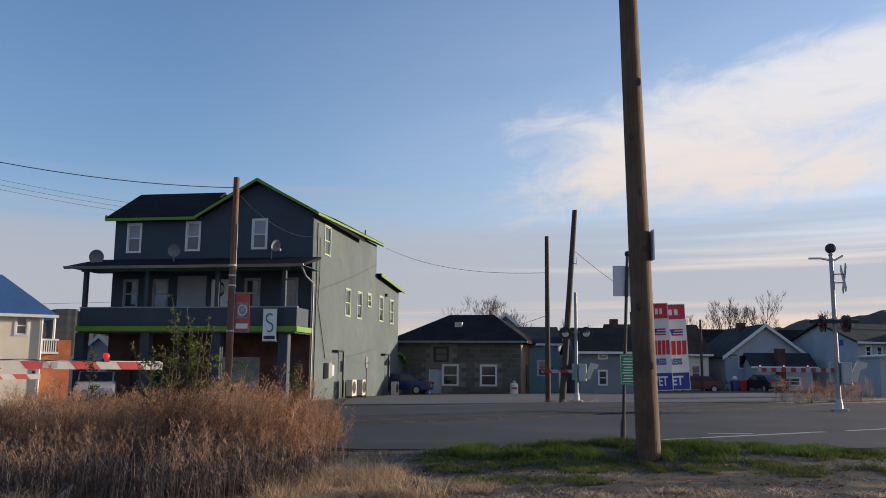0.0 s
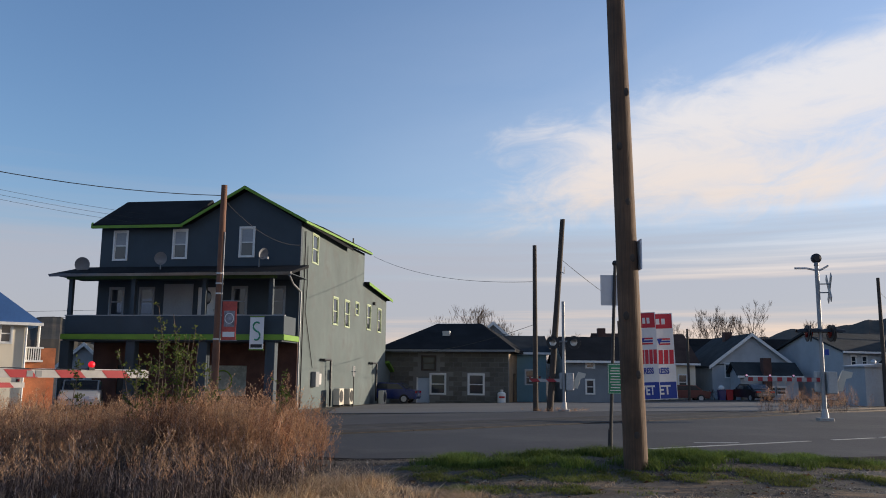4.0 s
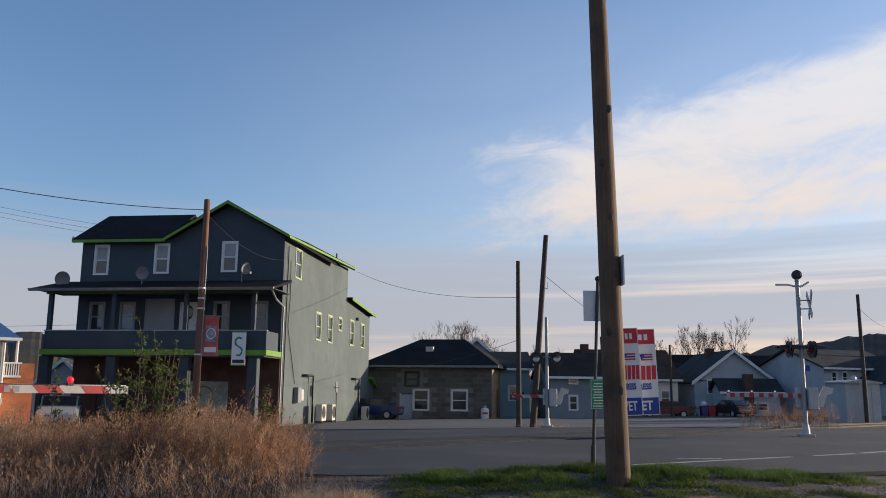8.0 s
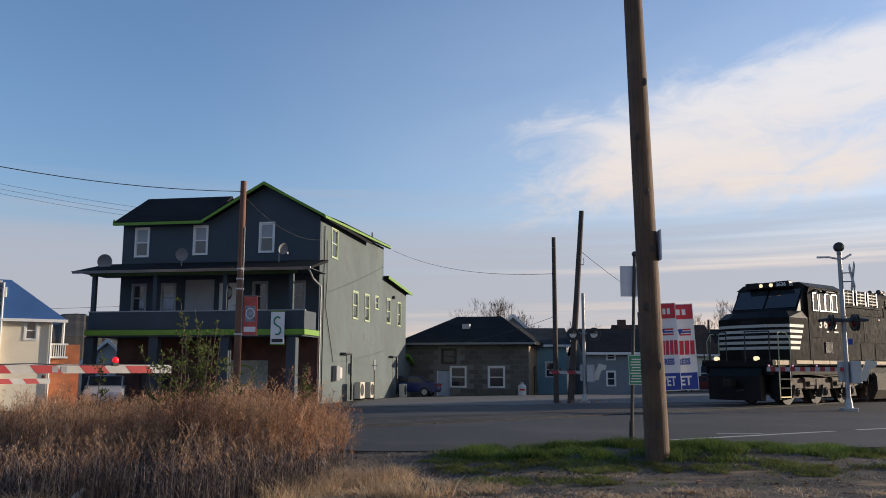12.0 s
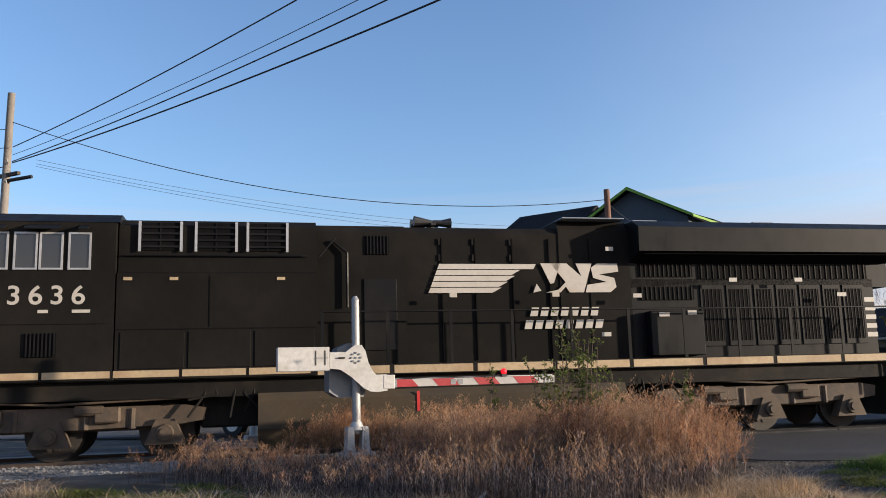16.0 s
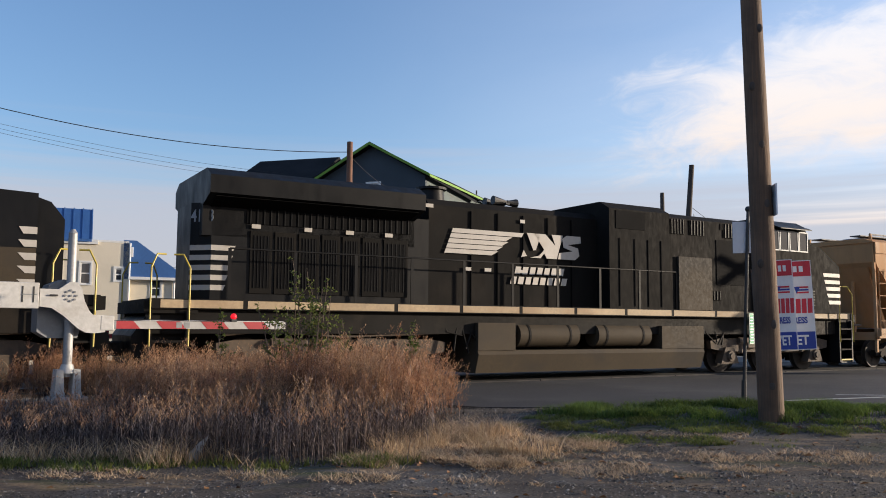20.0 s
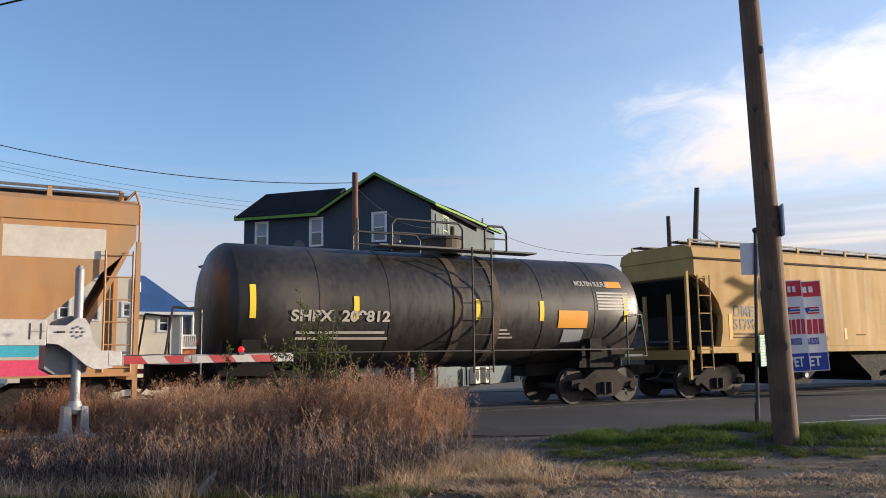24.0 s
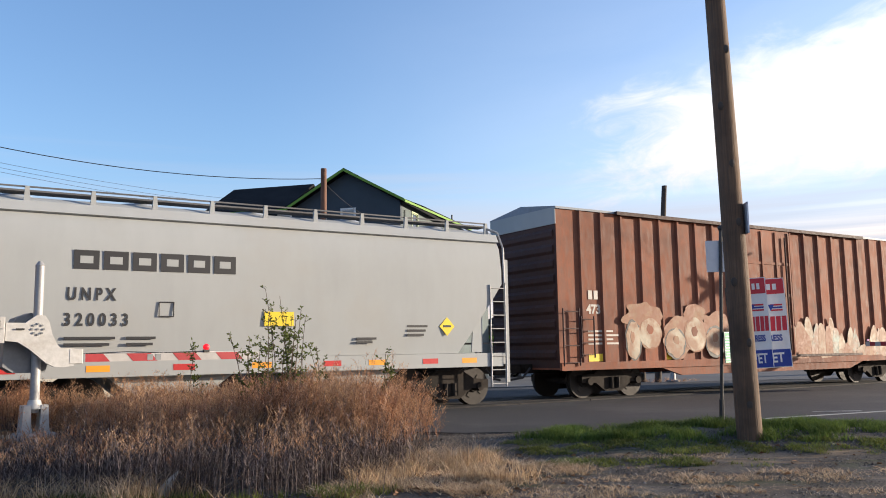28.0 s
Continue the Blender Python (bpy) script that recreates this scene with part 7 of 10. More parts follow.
    louvres(T, 11.25, 11.75, 4.02, 4.42, -1.05, 7)
    part("elbow_pipe", pipe([(10.55, -1.10, 4.3), (10.85, -1.12, 4.05), (10.85, -1.12, 2.9)], 0.03), M_LOCOBLACK, T)
    part("inner_door", box(11.2, 11.9, -1.075, -1.052, 2.0, 3.5, 0.008), M_LOCOBLACK, T)
    # long hood
    part("hood", prism([(-0.95, 1.7), (-0.95, 4.52), (-0.8, 4.66), (0.8, 4.66), (0.95, 4.52), (0.95, 1.7)], 12.1, 15.6, "x"), M_LOCODUST, T)
    part("hood_step", prism([(-0.97, 1.7), (-0.97, 4.62), (-0.78, 4.84), (0.78, 4.84), (0.97, 4.62), (0.97, 1.7)], 15.6, 17.3, "x"), M_LOCODUST, T)
    for x in (12.9, 13.65, 14.5, 15.35, 16.3):
        part("hood_seam", box(x, x + 0.02, -0.985, -0.952, 1.75, 4.4), M_GRILLE_RECESS, T)
    for x in (13.0, 13.75, 14.6):
        for z in (3.9, 4.25):
            part("door_hinge", box(x - 0.16, x - 0.12, -0.98, -0.955, z, z + 0.14), M_LOCOFRAME, T)
    herald(T, 12.6, 16.85, 3.20, 3.85, -0.985)
    word_bars(T, 14.86, 2.68, 7, 0.235, 0.19, -0.985)
    word_bars(T, 14.72, 2.40, 8, 0.235, 0.19, -0.985)
    horns(T, 12.9, 4.74)
    wing_radiator(T, 17.3, 24.1, 4.02, 4.80, 3.3)
    part("lower_hood", box(17.3, 23.65, -0.95, 0.95, 1.7, 3.5), M_LOCOBLACK, T)
    for x, w in ((15.65, 1.5), (17.35, 0.6), (20.4, 0.55)):
        part("roof_hatch", box(x, x + w, -1.15, 0.9, 4.80 if x > 17 else 4.845, 4.83 if x > 17 else 4.875, 0.01), M_ROOFGREY, T)
    louvres(T, 17.5, 18.85, 3.55, 3.85, -0.955, 12)
    louvres(T, 17.5, 18.85, 3.02, 3.32, -0.955, 12)
    louvres(T, 19.0, 23.5, 3.5, 3.84, -0.955, 30)
    engine_doors(T, [18.98, 19.65, 20.37, 20.95, 21.57, 22.2, 22.75, 23.4], 1.95, 3.36, -0.955)
    part("equipment_box", box(17.6, 18.9, -1.25, -0.956, 1.75, 2.75, 0.02), M_LOCOBLACK, T)
    tag_plates(T, ((16.4, 2.2, 0.22), (13.0, 3.08, 0.16), (15.3, 3.08, 0.16), (17.2, 3.05, 0.2), (17.8, 2.62, 0.25), (18.5, 2.66, 0.22), (19.6, 3.4, 0.2), (21.3, 3.4, 0.2), (22.4, 3.05, 0.25), (16.6, 4.1, 0.18)), -1.26)
    nose_stripes(T, 23.66, 23.25, 2.1, 5, -0.953, -1)
    part("rear_platform", box(23.6, 24.6, -1.45, 1.45, 1.45, 1.66), M_LOCOFRAME, T)
    stepwell(T, 23.75, 24.5, False)
    walkway_rail(T, 10.3, 23.6, 1.4)
    tank = prism([(-1.42, 1.2), (-1.50, 1.05), (-1.50, 0.5), (-1.3, 0.12), (1.3, 0.12), (1.50, 0.5), (1.50, 1.05), (1.42, 1.2)], 9.05, 16.8, "x")
    part("fuel_tank", tank, M_TANK_DUST, T, "brown-dusted fuel tank")
    part("tank_gauge", box(12.2, 12.26, -1.515, -1.501, 0.75, 1.15), M_RED, T)
    part("fuel_filler", rod((11.2, -1.25, 1.2), (11.2, -1.25, 1.38), 0.07), M_STEELGREY, T)
    air_gear(T, 16.9, 18.2)
    # added filler: a dark box closes the see-through gap behind the truck
    part("air_tank_bank", box(7.95, 9.2, -1.05, 1.05, 0.55, 1.4, 0.04), M_LOCOFRAME, T)
    air_gear(T, 7.9, 9.0)
    settle(T, 0.9)


def loco_two():
    T = rolling("locomotive", 25.0, "dusty black second diesel locomotive running long hood first", "locomotive")
    chassis(T, 25.0, 48.2, ((26.9, 28.9, 30.9), (42.2, 44.23, 46.26)), None, (1.68, 1.86))
    part("hood_end", prism([(25.75, -0.55), (26.3, -0.95), (28.2, -0.95), (28.2, 0.95), (26.3, 0.95), (25.75, 0.55)], 1.86, 4.62, "z"), M_LOCOBLACK, T)
    part("hood_end_cap", prism([(25.75, -0.55), (26.3, -0.95), (28.2, -0.95), (28.2, 0.95), (26.3, 0.95), (25.75, 0.55)], 4.62, 4.78, "z"), M_LOCOBLACK, T)
    letters("end_number", "1128", 0.36, M_DECAL, T, pose(25.80, -0.60, 4.05, 90, 0, -36), 0.006, wide=0.72)
    for y in (-0.15, 0.15):
        part("rear_headlight", rod((25.68, y, 3.95), (25.78, y, 3.95), 0.1, 0.1, 14), M_LENS, T)
    for k in range(5):
        z, e = 2.92 + 0.165 * k, 26.50 + 0.075 * k
        part("end_stripe", prism([(25.745, -0.558), (26.298, -0.958), (26.301, -0.953), (25.75, -0.552)], z, z + 0.105, "z"), M_DECAL, T)
        part("end_stripe", prism([(26.3, z), (e, z), (e + 0.045, z + 0.105), (26.3, z + 0.105)], -0.958, -0.952), M_DECAL, T)
    wing_radiator(T, 28.2, 33.75, 4.28, 4.90, 3.5)
    part("hood", prism([(-0.95, 1.86), (-0.95, 4.30), (-0.75, 4.45), (0.75, 4.45), (0.95, 4.30), (0.95, 1.86)], 33.75, 38.0, "x"), M_LOCOBLACK, T)
    part("hood_low", box(28.2, 33.75, -0.95, 0.95, 1.86, 3.8), M_LOCODUST, T)
    part("hood_raised", prism([(-0.97, 1.86), (-0.97, 4.55), (-0.75, 4.80), (0.75, 4.80), (0.97, 4.55), (0.97, 1.86)], 38.0, 39.4, "x"), M_LOCOBLACK, T)
    part("inverter_cab", prism([(-1.12, 1.86), (-1.12, 4.72), (-0.9, 4.84), (0.9, 4.84), (1.12, 4.72), (1.12, 1.86)], 39.4, 43.1, "x"), M_LOCOBLACK, T)
    louvres(T, 39.45, 40.75, 4.05, 4.66, -1.125, 14)
    louvres(T, 28.3, 33.6, 3.55, 4.1, -0.955, 40)
    louvres(T, 26.75, 28.0, 1.95, 3.1, -0.955, 10, "fan_grille")
    for x in (27.6, 29.6, 31.3, 33.0):
        part("roof_fan", rod((x, 0, 4.88), (x, 0, 5.0), 0.65, 0.6, 20), M_LOCOBLACK, T)
    engine_doors(T, [28.25, 28.95], 1.98, 3.4, -0.955)
    engine_doors(T, [29.0, 30.0, 31.0, 32.0, 33.0, 33.8], 2.7, 3.4, -0.955, False, M_LOCODUST)
    engine_doors(T, [29.0, 30.0, 31.0, 32.0, 33.0, 33.8, 34.9, 36.0, 37.1, 38.0], 1.98, 2.66, -0.955, False, M_LOCODUST)
    for x in (34.4, 35.1, 35.8, 36.5, 37.2, 37.9):
        part("hood_latch", ball((x, -0.97, 3.98), 0.06, 8, 6), M_LOCOFRAME, T)
    herald(T, 33.95, 39.1, 3.05, 3.78, -0.985)
    word_bars(T, 36.72, 2.66, 7, 0.285, 0.24, -0.985)
    word_bars(T, 36.55, 2.34, 8, 0.285, 0.24, -0.985)
    horns(T, 36.2, 4.55)
    part("battery_box", prism([(40.35, 1.88), (40.35, 2.45), (40.55, 2.72), (43.6, 2.72), (43.6, 1.88)], -1.53, -1.1), M_TANK_DUST, T, "brown-dusted battery box")
    part("battery_box", prism([(40.35, 1.88), (40.35, 2.45), (40.55, 2.72), (43.6, 2.72), (43.6, 1.88)], 1.1, 1.53), M_TANK_DUST, T)
    part("box_seam", box(41.1, 43.5, -1.538, -1.531, 1.98, 2.62), M_TANK_DUST, T)
    for x in (41.3, 42.2):
        for k in range(3):
            part("box_louvre", box(x, x + 0.5, -1.545, -1.5385, 2.4 + k * 0.06, 2.43 + k * 0.06), M_LOCOFRAME, T)
    cab = prism([(43.65, 1.86), (43.65, 4.58), (45.85, 4.58), (46.0, 3.75), (46.75, 3.72), (46.75, 1.86)], -1.54, 1.54)
    part("cab", cab, M_LOCOBLACK, T)
    part("cab_roof", prism([(-1.55, 4.58), (-1.2, 4.75), (1.2, 4.75), (1.55, 4.58)], 43.6, 45.95, "x"), M_LOCOBLACK, T)
    # narrow infill, coloured near-black for the shade between the cabs
    part("cab_recess", box(43.1, 43.65, -0.9, 0.9, 1.86, 4.5), M_GRILLE_RECESS, T, "recess beside the cab, its shade painted near-black")
    part("nose", prism([(46.75, 1.86), (46.75, 3.7), (47.0, 3.62), (47.25, 3.3), (47.25, 1.86)], -1.2, 1.2), M_LOCOBLACK, T)
    part("lower_cab_dust", box(43.7, 46.75, -1.546, -1.541, 1.9, 2.7), M_TANK_DUST, T)
    cab_windows(T, 43.85, 45.80, 3.72, 4.16, -1.54, 4)
    letters("cab_number", "1128", 0.46, M_DECAL, T, pose(44.42, -1.545, 3.05) @ UP, 0.010, wide=1.0, label="white road number")
    part("small_mark", box(45.45, 45.85, -1.548, -1.542, 2.86, 2.92), M_DECAL, T)
    for k in range(5):
        z = 2.0 + k * 0.24
        part("end_stripe", prism([(46.45, z + 0.13), (46.75, z + 0.13), (46.75, z), (46.53 + 0.02 * (4 - k), z)], -1.552, -1.547), M_DECAL, T)
        part("end_stripe", box(46.751, 46.76, -1.5, -1.22, z, z + 0.13), M_DECAL, T)
    for x in (44.2, 44.9, 45.4):
        part("roof_fitting", box(x, x + 0.25, -0.7, -0.4, 4.75, 4.86, 0.02), M_LOCOBLACK, T)
    part("front_platform", box(46.8, 48.0, -1.45, 1.45, 1.6, 1.86), M_LOCOFRAME, T)
    part("rear_platform", box(25.2, 26.3, -1.45, 1.45, 1.6, 1.86), M_LOCOFRAME, T)
    stepwell(T, 47.05, 47.8, True)
    stepwell(T, 25.3, 26.05, False)
    walkway_rail(T, 26.3, 43.0, 1.5, 1.86, 2.9)
    part("fuel_tank", prism([(-1.45, 1.15), (-1.5, 0.9), (-1.3, 0.12), (1.3, 0.12), (1.5, 0.9), (1.45, 1.15)], 33.6, 40.75, "x"), M_TANK_DUST, T, "brown-dusted fuel tank")
    for x0, x1 in ((33.1, 35.3), (36.9, 40.7)):
        for y in (-1.28, 1.28):
            part("air_reservoir", rod((x0, y, 1.42), (x1, y, 1.42), 0.21, 0.21, 18), M_TANK_DUST, T, smooth=True)
    air_gear(T, 31.4, 33.2)
    air_gear(T, 40.8, 42.0)
    tag_plates(T, ((30.2, 3.1, 0.25), (26.9, 4.0, 0.2), (34.4, 2.2, 0.2), (39.9, 3.6, 0.16), (31.4, 3.3, 0.2)), -0.99)
    settle(T, 25.0)


def loco_three():
    T = rolling("locomotive", 48.5, "dusty black third diesel locomotive with air tanks under the frame", "locomotive")
    chassis(T, 48.55, 71.6, ((51.0, 53.0, 55.0), (65.6, 67.6, 69.6)), None, (1.64, 1.82))
    wing_radiator(T, 49.95, 55.0, 3.98, 4.58, 3.2)
    part("hood_end", prism([(49.8, -0.6), (50.15, -0.95), (55.4, -0.95), (55.4, 0.95), (50.15, 0.95), (49.8, 0.6)], 1.82, 3.9, "z"), M_LOCOBLACK, T)
    letters("end_number", "4153", 0.36, M_GREYTRIM, T, pose(49.80, -0.61, 3.5, 90, 0, -45), 0.006, wide=0.75)
    for k in range(5):
        z = 2.05 + k * 0.21
        part("end_stripe", prism([(50.15, z), (50.42 + 0.05 * k, z), (50.47 + 0.05 * k, z + 0.11), (50.15, z + 0.11)], -0.957, -0.951), M_DECAL, T)
        part("end_stripe", prism([(49.795, -0.604), (50.145, -0.954), (50.149, -0.951), (49.799, -0.600)], z, z + 0.11, "z"), M_DECAL, T)
    louvres(T, 50.9, 54.9, 3.5, 3.85, -0.955, 26)
    engine_doors(T, [50.95, 51.5, 52.05, 52.6, 53.1, 53.6, 54.15, 54.85], 2.0, 3.35, -0.955, True, M_LOCODUST)
    tag_plates(T, ((51.0, 3.4, 0.2), (52.2, 3.4, 0.18), (53.2, 3.4, 0.2), (54.2, 3.4, 0.2), (56.4, 2.7, 0.2), (57.0, 2.7, 0.2), (58.0, 2.7, 0.2), (61.2, 3.3, 0.2), (62.4, 3.3, 0.18), (55.2, 4.2, 0.3), (58.1, 4.0, 0.15)), -0.99)
    part("hood", prism([(-0.95, 1.82), (-0.95, 4.28), (-0.78, 4.44), (0.78, 4.44), (0.95, 4.28), (0.95, 1.82)], 55.4, 60.75, "x"), M_LOCODUST, T)
    part("exhaust_chimney", rod((56.0, 0, 4.44), (56.0, 0, 4.80), 0.36, 0.32, 18), M_LOCOBLACK, T, smooth=True)
    part("chimney_rim", rod((56.0, 0, 4.80), (56.0, 0, 4.86), 0.40, 0.40, 18), M_LOCOBLACK, T)
    horns(T, 58.2, 4.5)
    for x in (56.6, 57.4, 58.2, 59.0, 59.8):
        part("hood_seam", box(x, x + 0.02, -0.985, -0.952, 1.85, 4.2), M_GRILLE_RECESS, T)
    herald(T, 55.82, 59.98, 3.12, 3.76, -0.985)
    word_bars(T, 57.92, 2.68, 7, 0.235, 0.19, -0.985)
    word_bars(T, 57.78, 2.42, 8, 0.235, 0.19, -0.985)
    part("blower_cab", prism([(-1.48, 1.82), (-1.48, 4.55), (-1.1, 4.76), (1.1, 4.76), (1.48, 4.55), (1.48, 1.82)], 60.7, 62.95, "x"), M_LOCODUST, T)
    part("blower_opening", box(60.93, 62.0, -1.495, -1.482, 4.01, 4.5), M_GRILLE_RECESS, T)
    # flat panel on the side: the recess and its shade are only colour
    part("walkway_recess", box(64.86, 66.3, -1.478, -1.4615, 2.6, 3.92), M_GRILLE_RECESS, T, "recess beside the cab, its shade painted near-black")
    louvres(T, 64.5, 65.05, 2.14, 2.40, -1.462, 4, "low_louvre")
    for x in (61.05, 61.6, 62.1, 62.6):
        part("cab_seam", box(x, x + 0.02, -1.50, -1.481, 1.9, 3.75), M_GRILLE_RECESS, T)
    part("grid_cab", prism([(-1.46, 1.82), (-1.46, 4.45), (-1.1, 4.62), (1.1, 4.62), (1.46, 4.45), (1.46, 1.82)], 62.96, 66.35, "x"), M_LOCODUST, T)
    for x, w in ((62.98, 0.58), (63.76, 0.62), (65.18, 0.66)):
        louvres(T, x, x + w, 4.0, 4.42, -1.465, 5)
    part("small_window", box(65.05, 65.45, -1.475, -1.461, 4.22, 4.42), M_GRILLE_RECESS, T)
    part("roof_access", box(66.35, 67.0, -1.2, 1.2, 1.82, 4.4), M_LOCODUST, T)
    part("cab", prism([(66.95, 1.82), (66.95, 4.5), (68.9, 4.5), (69.15, 4.0), (69.6, 3.95), (70.6, 3.35), (70.6, 1.82)], -1.54, 1.54), M_LOCODUST, T)
    part("cab_roof", prism([(-1.56, 4.5), (-1.15, 4.72), (1.15, 4.72), (1.56, 4.5)], 66.9, 69.0, "x"), M_LOCOBLACK, T)
    part("windscreen", prism([(68.93, 4.48), (69.16, 4.04), (69.19, 4.06), (68.96, 4.5)], -1.0, 1.0), M_CABGLASS, T)
    cab_windows(T, 67.15, 69.0, 3.74, 4.38, -1.54, 4, M_STEELGREY)
    letters("cab_number", "4153", 0.46, M_DECAL, T, pose(67.40, -1.545, 3.08) @ UP, 0.006, wide=1.0, spacing=1.36, label="white road number")
    part("small_mark", box(67.2, 67.5, -1.548, -1.542, 2.9, 2.96), M_DECAL, T)
    part("small_mark", box(68.2, 68.35, -1.548, -1.542, 2.9, 2.96), M_DECAL, T)
    for x in (67.2, 68.35):
        louvres(T, x, x + 0.95, 1.98, 2.62, -1.543, 1, "vent_door")
        for k in range(6):
            part("vent_slat", box(x + 0.06, x + 0.88, -1.585, -1.564, 2.05 + k * 0.09, 2.08 + k * 0.09), M_LOCOBLACK, T)
    for k in range(5):
        z = 2.12 + k * 0.22
        part("end_stripe", prism([(70.02 - 0.06 * k, z), (70.6, z), (70.6, z + 0.12), (69.97 - 0.06 * k, z + 0.12)], -1.548, -1.542), M_DECAL, T)
        part("end_stripe", box(70.601, 70.612, -1.4, 1.4, z, z + 0.12), M_DECAL, T)
    part("side_locker", prism([(63.25, 1.84), (63.25, 3.35), (64.6, 3.35), (64.6, 1.84)], -1.53, -1.47), M_TANK_DUST, T)
    part("front_platform", box(70.6, 71.5, -1.45, 1.45, 1.55, 1.8), M_LOCOFRAME, T)
    part("rear_platform", box(48.75, 49.8, -1.45, 1.45, 1.55, 1.8), M_LOCOFRAME, T)
    stepwell(T, 70.55, 71.25, True)
    stepwell(T, 48.85, 49.6, False)
    walkway_rail(T, 50.4, 63.2, 1.45, 1.82, 2.9)
    part("fuel_tank", prism([(-1.45, 0.75), (-1.5, 0.65), (-1.35, 0.2), (1.35, 0.2), (1.5, 0.65), (1.45, 0.75)], 56.5, 64.25, "x"), M_TANK_DUST, T, "brown-dusted fuel tank")
    part("tank_top", box(56.5, 57.6, -1.48, 1.48, 0.75, 1.42), M_TANK_DUST, T)
    part("tank_top", box(62.6, 64.25, -1.48, 1.48, 0.75, 1.38), M_TANK_DUST, T)
    for x0, x1 in ((57.75, 59.65), (60.3, 62.2)):
        part("air_reservoir", rod((x0, -1.2, 1.12), (x1, -1.2, 1.12), 0.3, 0.3, 20), M_TANK_DUST, T, smooth=True)
        for x in (x0 + 0.3, x1 - 0.3):
            part("reservoir_strap", rod((x - 0.03, -1.2, 1.12), (x + 0.03, -1.2, 1.12), 0.31, 0.31, 20), M_LOCOFRAME, T)
    air_gear(T, 55.4, 56.6)
    air_gear(T, 64.3, 65.4)
    settle(T, 48.5, -0.05)


def end_ladder(T, x, y, z0, z1, w, material, n=None):
    """A ladder in the car's side plane from x to x + w."""
    bm = pipe([(x, y, z0), (x, y, z1)], 0.022)
    bm_path(bm, [(x + w, y, z0), (x + w, y, z1)], 0.022)
    lad = part("ladder", bm, material, T)
    n = n or max(2, int((z1 - z0) / 0.4))
    for k in range(n + 1):
        z = z0 + 0.08 + (z1 - z0 - 0.16) * k / n
        part("rung", rod((x, y, z), (x + w, y, z), 0.014, n=6), material, lad)


def running_board(T, x0, x1, z, posts, material, rail=0.025):
    """Roof walkway gratings with thin edge rails on brackets, hatch covers between them."""
    for y in (-0.95, 0.55):
        part("running_board", box(x0, x1, y, y + 0.40, z + 0.10, z + 0.135), M_RUNBOARD, T)
    for s in (-1, 1):
        part("edge_rail", box(x0 + 0.2, x1 - 0.2, s * 1.18 - rail, s * 1.18 + rail, z + 0.15 - rail, z + 0.15 + rail), M_RUNBOARD, T)
        for k in range(posts + 1):
            x = x0 + 0.2 + (x1 - x0 - 0.4) * k / posts
            part("board_bracket", prism([(x - 0.06, z - 0.18), (x + 0.06, z - 0.18), (x + 0.035, z + 0.16), (x - 0.035, z + 0.16)], s * 1.18 - 0.03, s * 1.18 + 0.03), material, T)
    n = int((x1 - x0) / 2.2)
    for k in range(n):
        x = x0 + (x1 - x0) * (k + 0.5) / n
        lid = part("hatch_cover", rod((x, 0, z + 0.02), (x, 0, z + 0.13), 0.46, 0.40, 18), M_ROOFGREY, T, smooth=True)
        part("hatch_bar", box(x - 0.04, x + 0.04, -0.5, 0.5, z + 0.131, z + 0.165), M_RUNBOARD, lid)


def hopper_bays(T, bays, zt, zb, material):
    """Outlet hoppers under the body: wedges that narrow to a gate."""
    for a, b in bays:
        m = (a + b) / 2
        bm = bmesh.new()
        bm_prism(bm, [(a, zt), (b, zt), (m + 0.55, zb), (m - 0.55, zb)], -1.25, 1.25)
        part("discharge_bay", bm, material, T)
        g = part("outlet_gate", box(m - 0.65, m + 0.65, -1.3, 1.3, zb - 0.12, zb), M_LOCOFRAME, T)
        part("gate_capstan", rod((m + 0.3, -1.38, zb + 0.14), (m + 0.3, -1.28, zb + 0.14), 0.09, 0.09, 10), M_STEELGREY, g)


def draft_ends(T, x0, x1, z, material):
    """End sills, corner posts and end platforms of a hopper."""
    for x, d in ((x0, 1), (x1, -1)):
        part("end_sill", box(min(x, x + d * 0.2), max(x, x + d * 0.2), -1.5, 1.5, z - 0.25, z + 0.02), material, T)
        part("centre_sill", box(min(x, x + d * 1.9), max(x, x + d * 1.9), -0.3, 0.3, 0.72, 1.12), M_LOCOFRAME, T)
        coupler(T, x, -d)
        for s in (-1, 1):
            part("corner_post", box(min(x, x + d * 0.09), max(x, x + d * 0.09), s * 1.46 - 0.04, s * 1.46 + 0.04, 0.55, 3.6), material, T)
            part("end_post", box(x + d * 0.3 - 0.04, x + d * 0.3 + 0.04, s * 0.5 - 0.05, s * 0.5 + 0.05, z, 3.0), material, T)
        part("brake_platform", box(min(x - d * 0.02, x + d * 0.55), max(x - d * 0.02, x + d * 0.55), -0.6, 0.6, z + 0.25, z + 0.29), M_RUNBOARD, T)


def blob(T, pts, y, material, name="spray_shape", label=""):
    """A rounded sprayed shape: the corners are smoothed into a closed curve."""
    n, out = len(pts), []
    for i in range(n):
        p0, p1, p2, p3 = (Vector(pts[(i + k - 1) % n]) for k in range(4))
        for j in range(4):
            t = j / 4
            out.append(tuple(0.5 * ((2 * p1) + (p2 - p0) * t + (2 * p0 - 5 * p1 + 4 * p2 - p3) * t * t + (3 * p1 - p0 - 3 * p2 + p3) * t ** 3)))
    return part(name, prism(out, y - 0.0035, y), material, T, label)


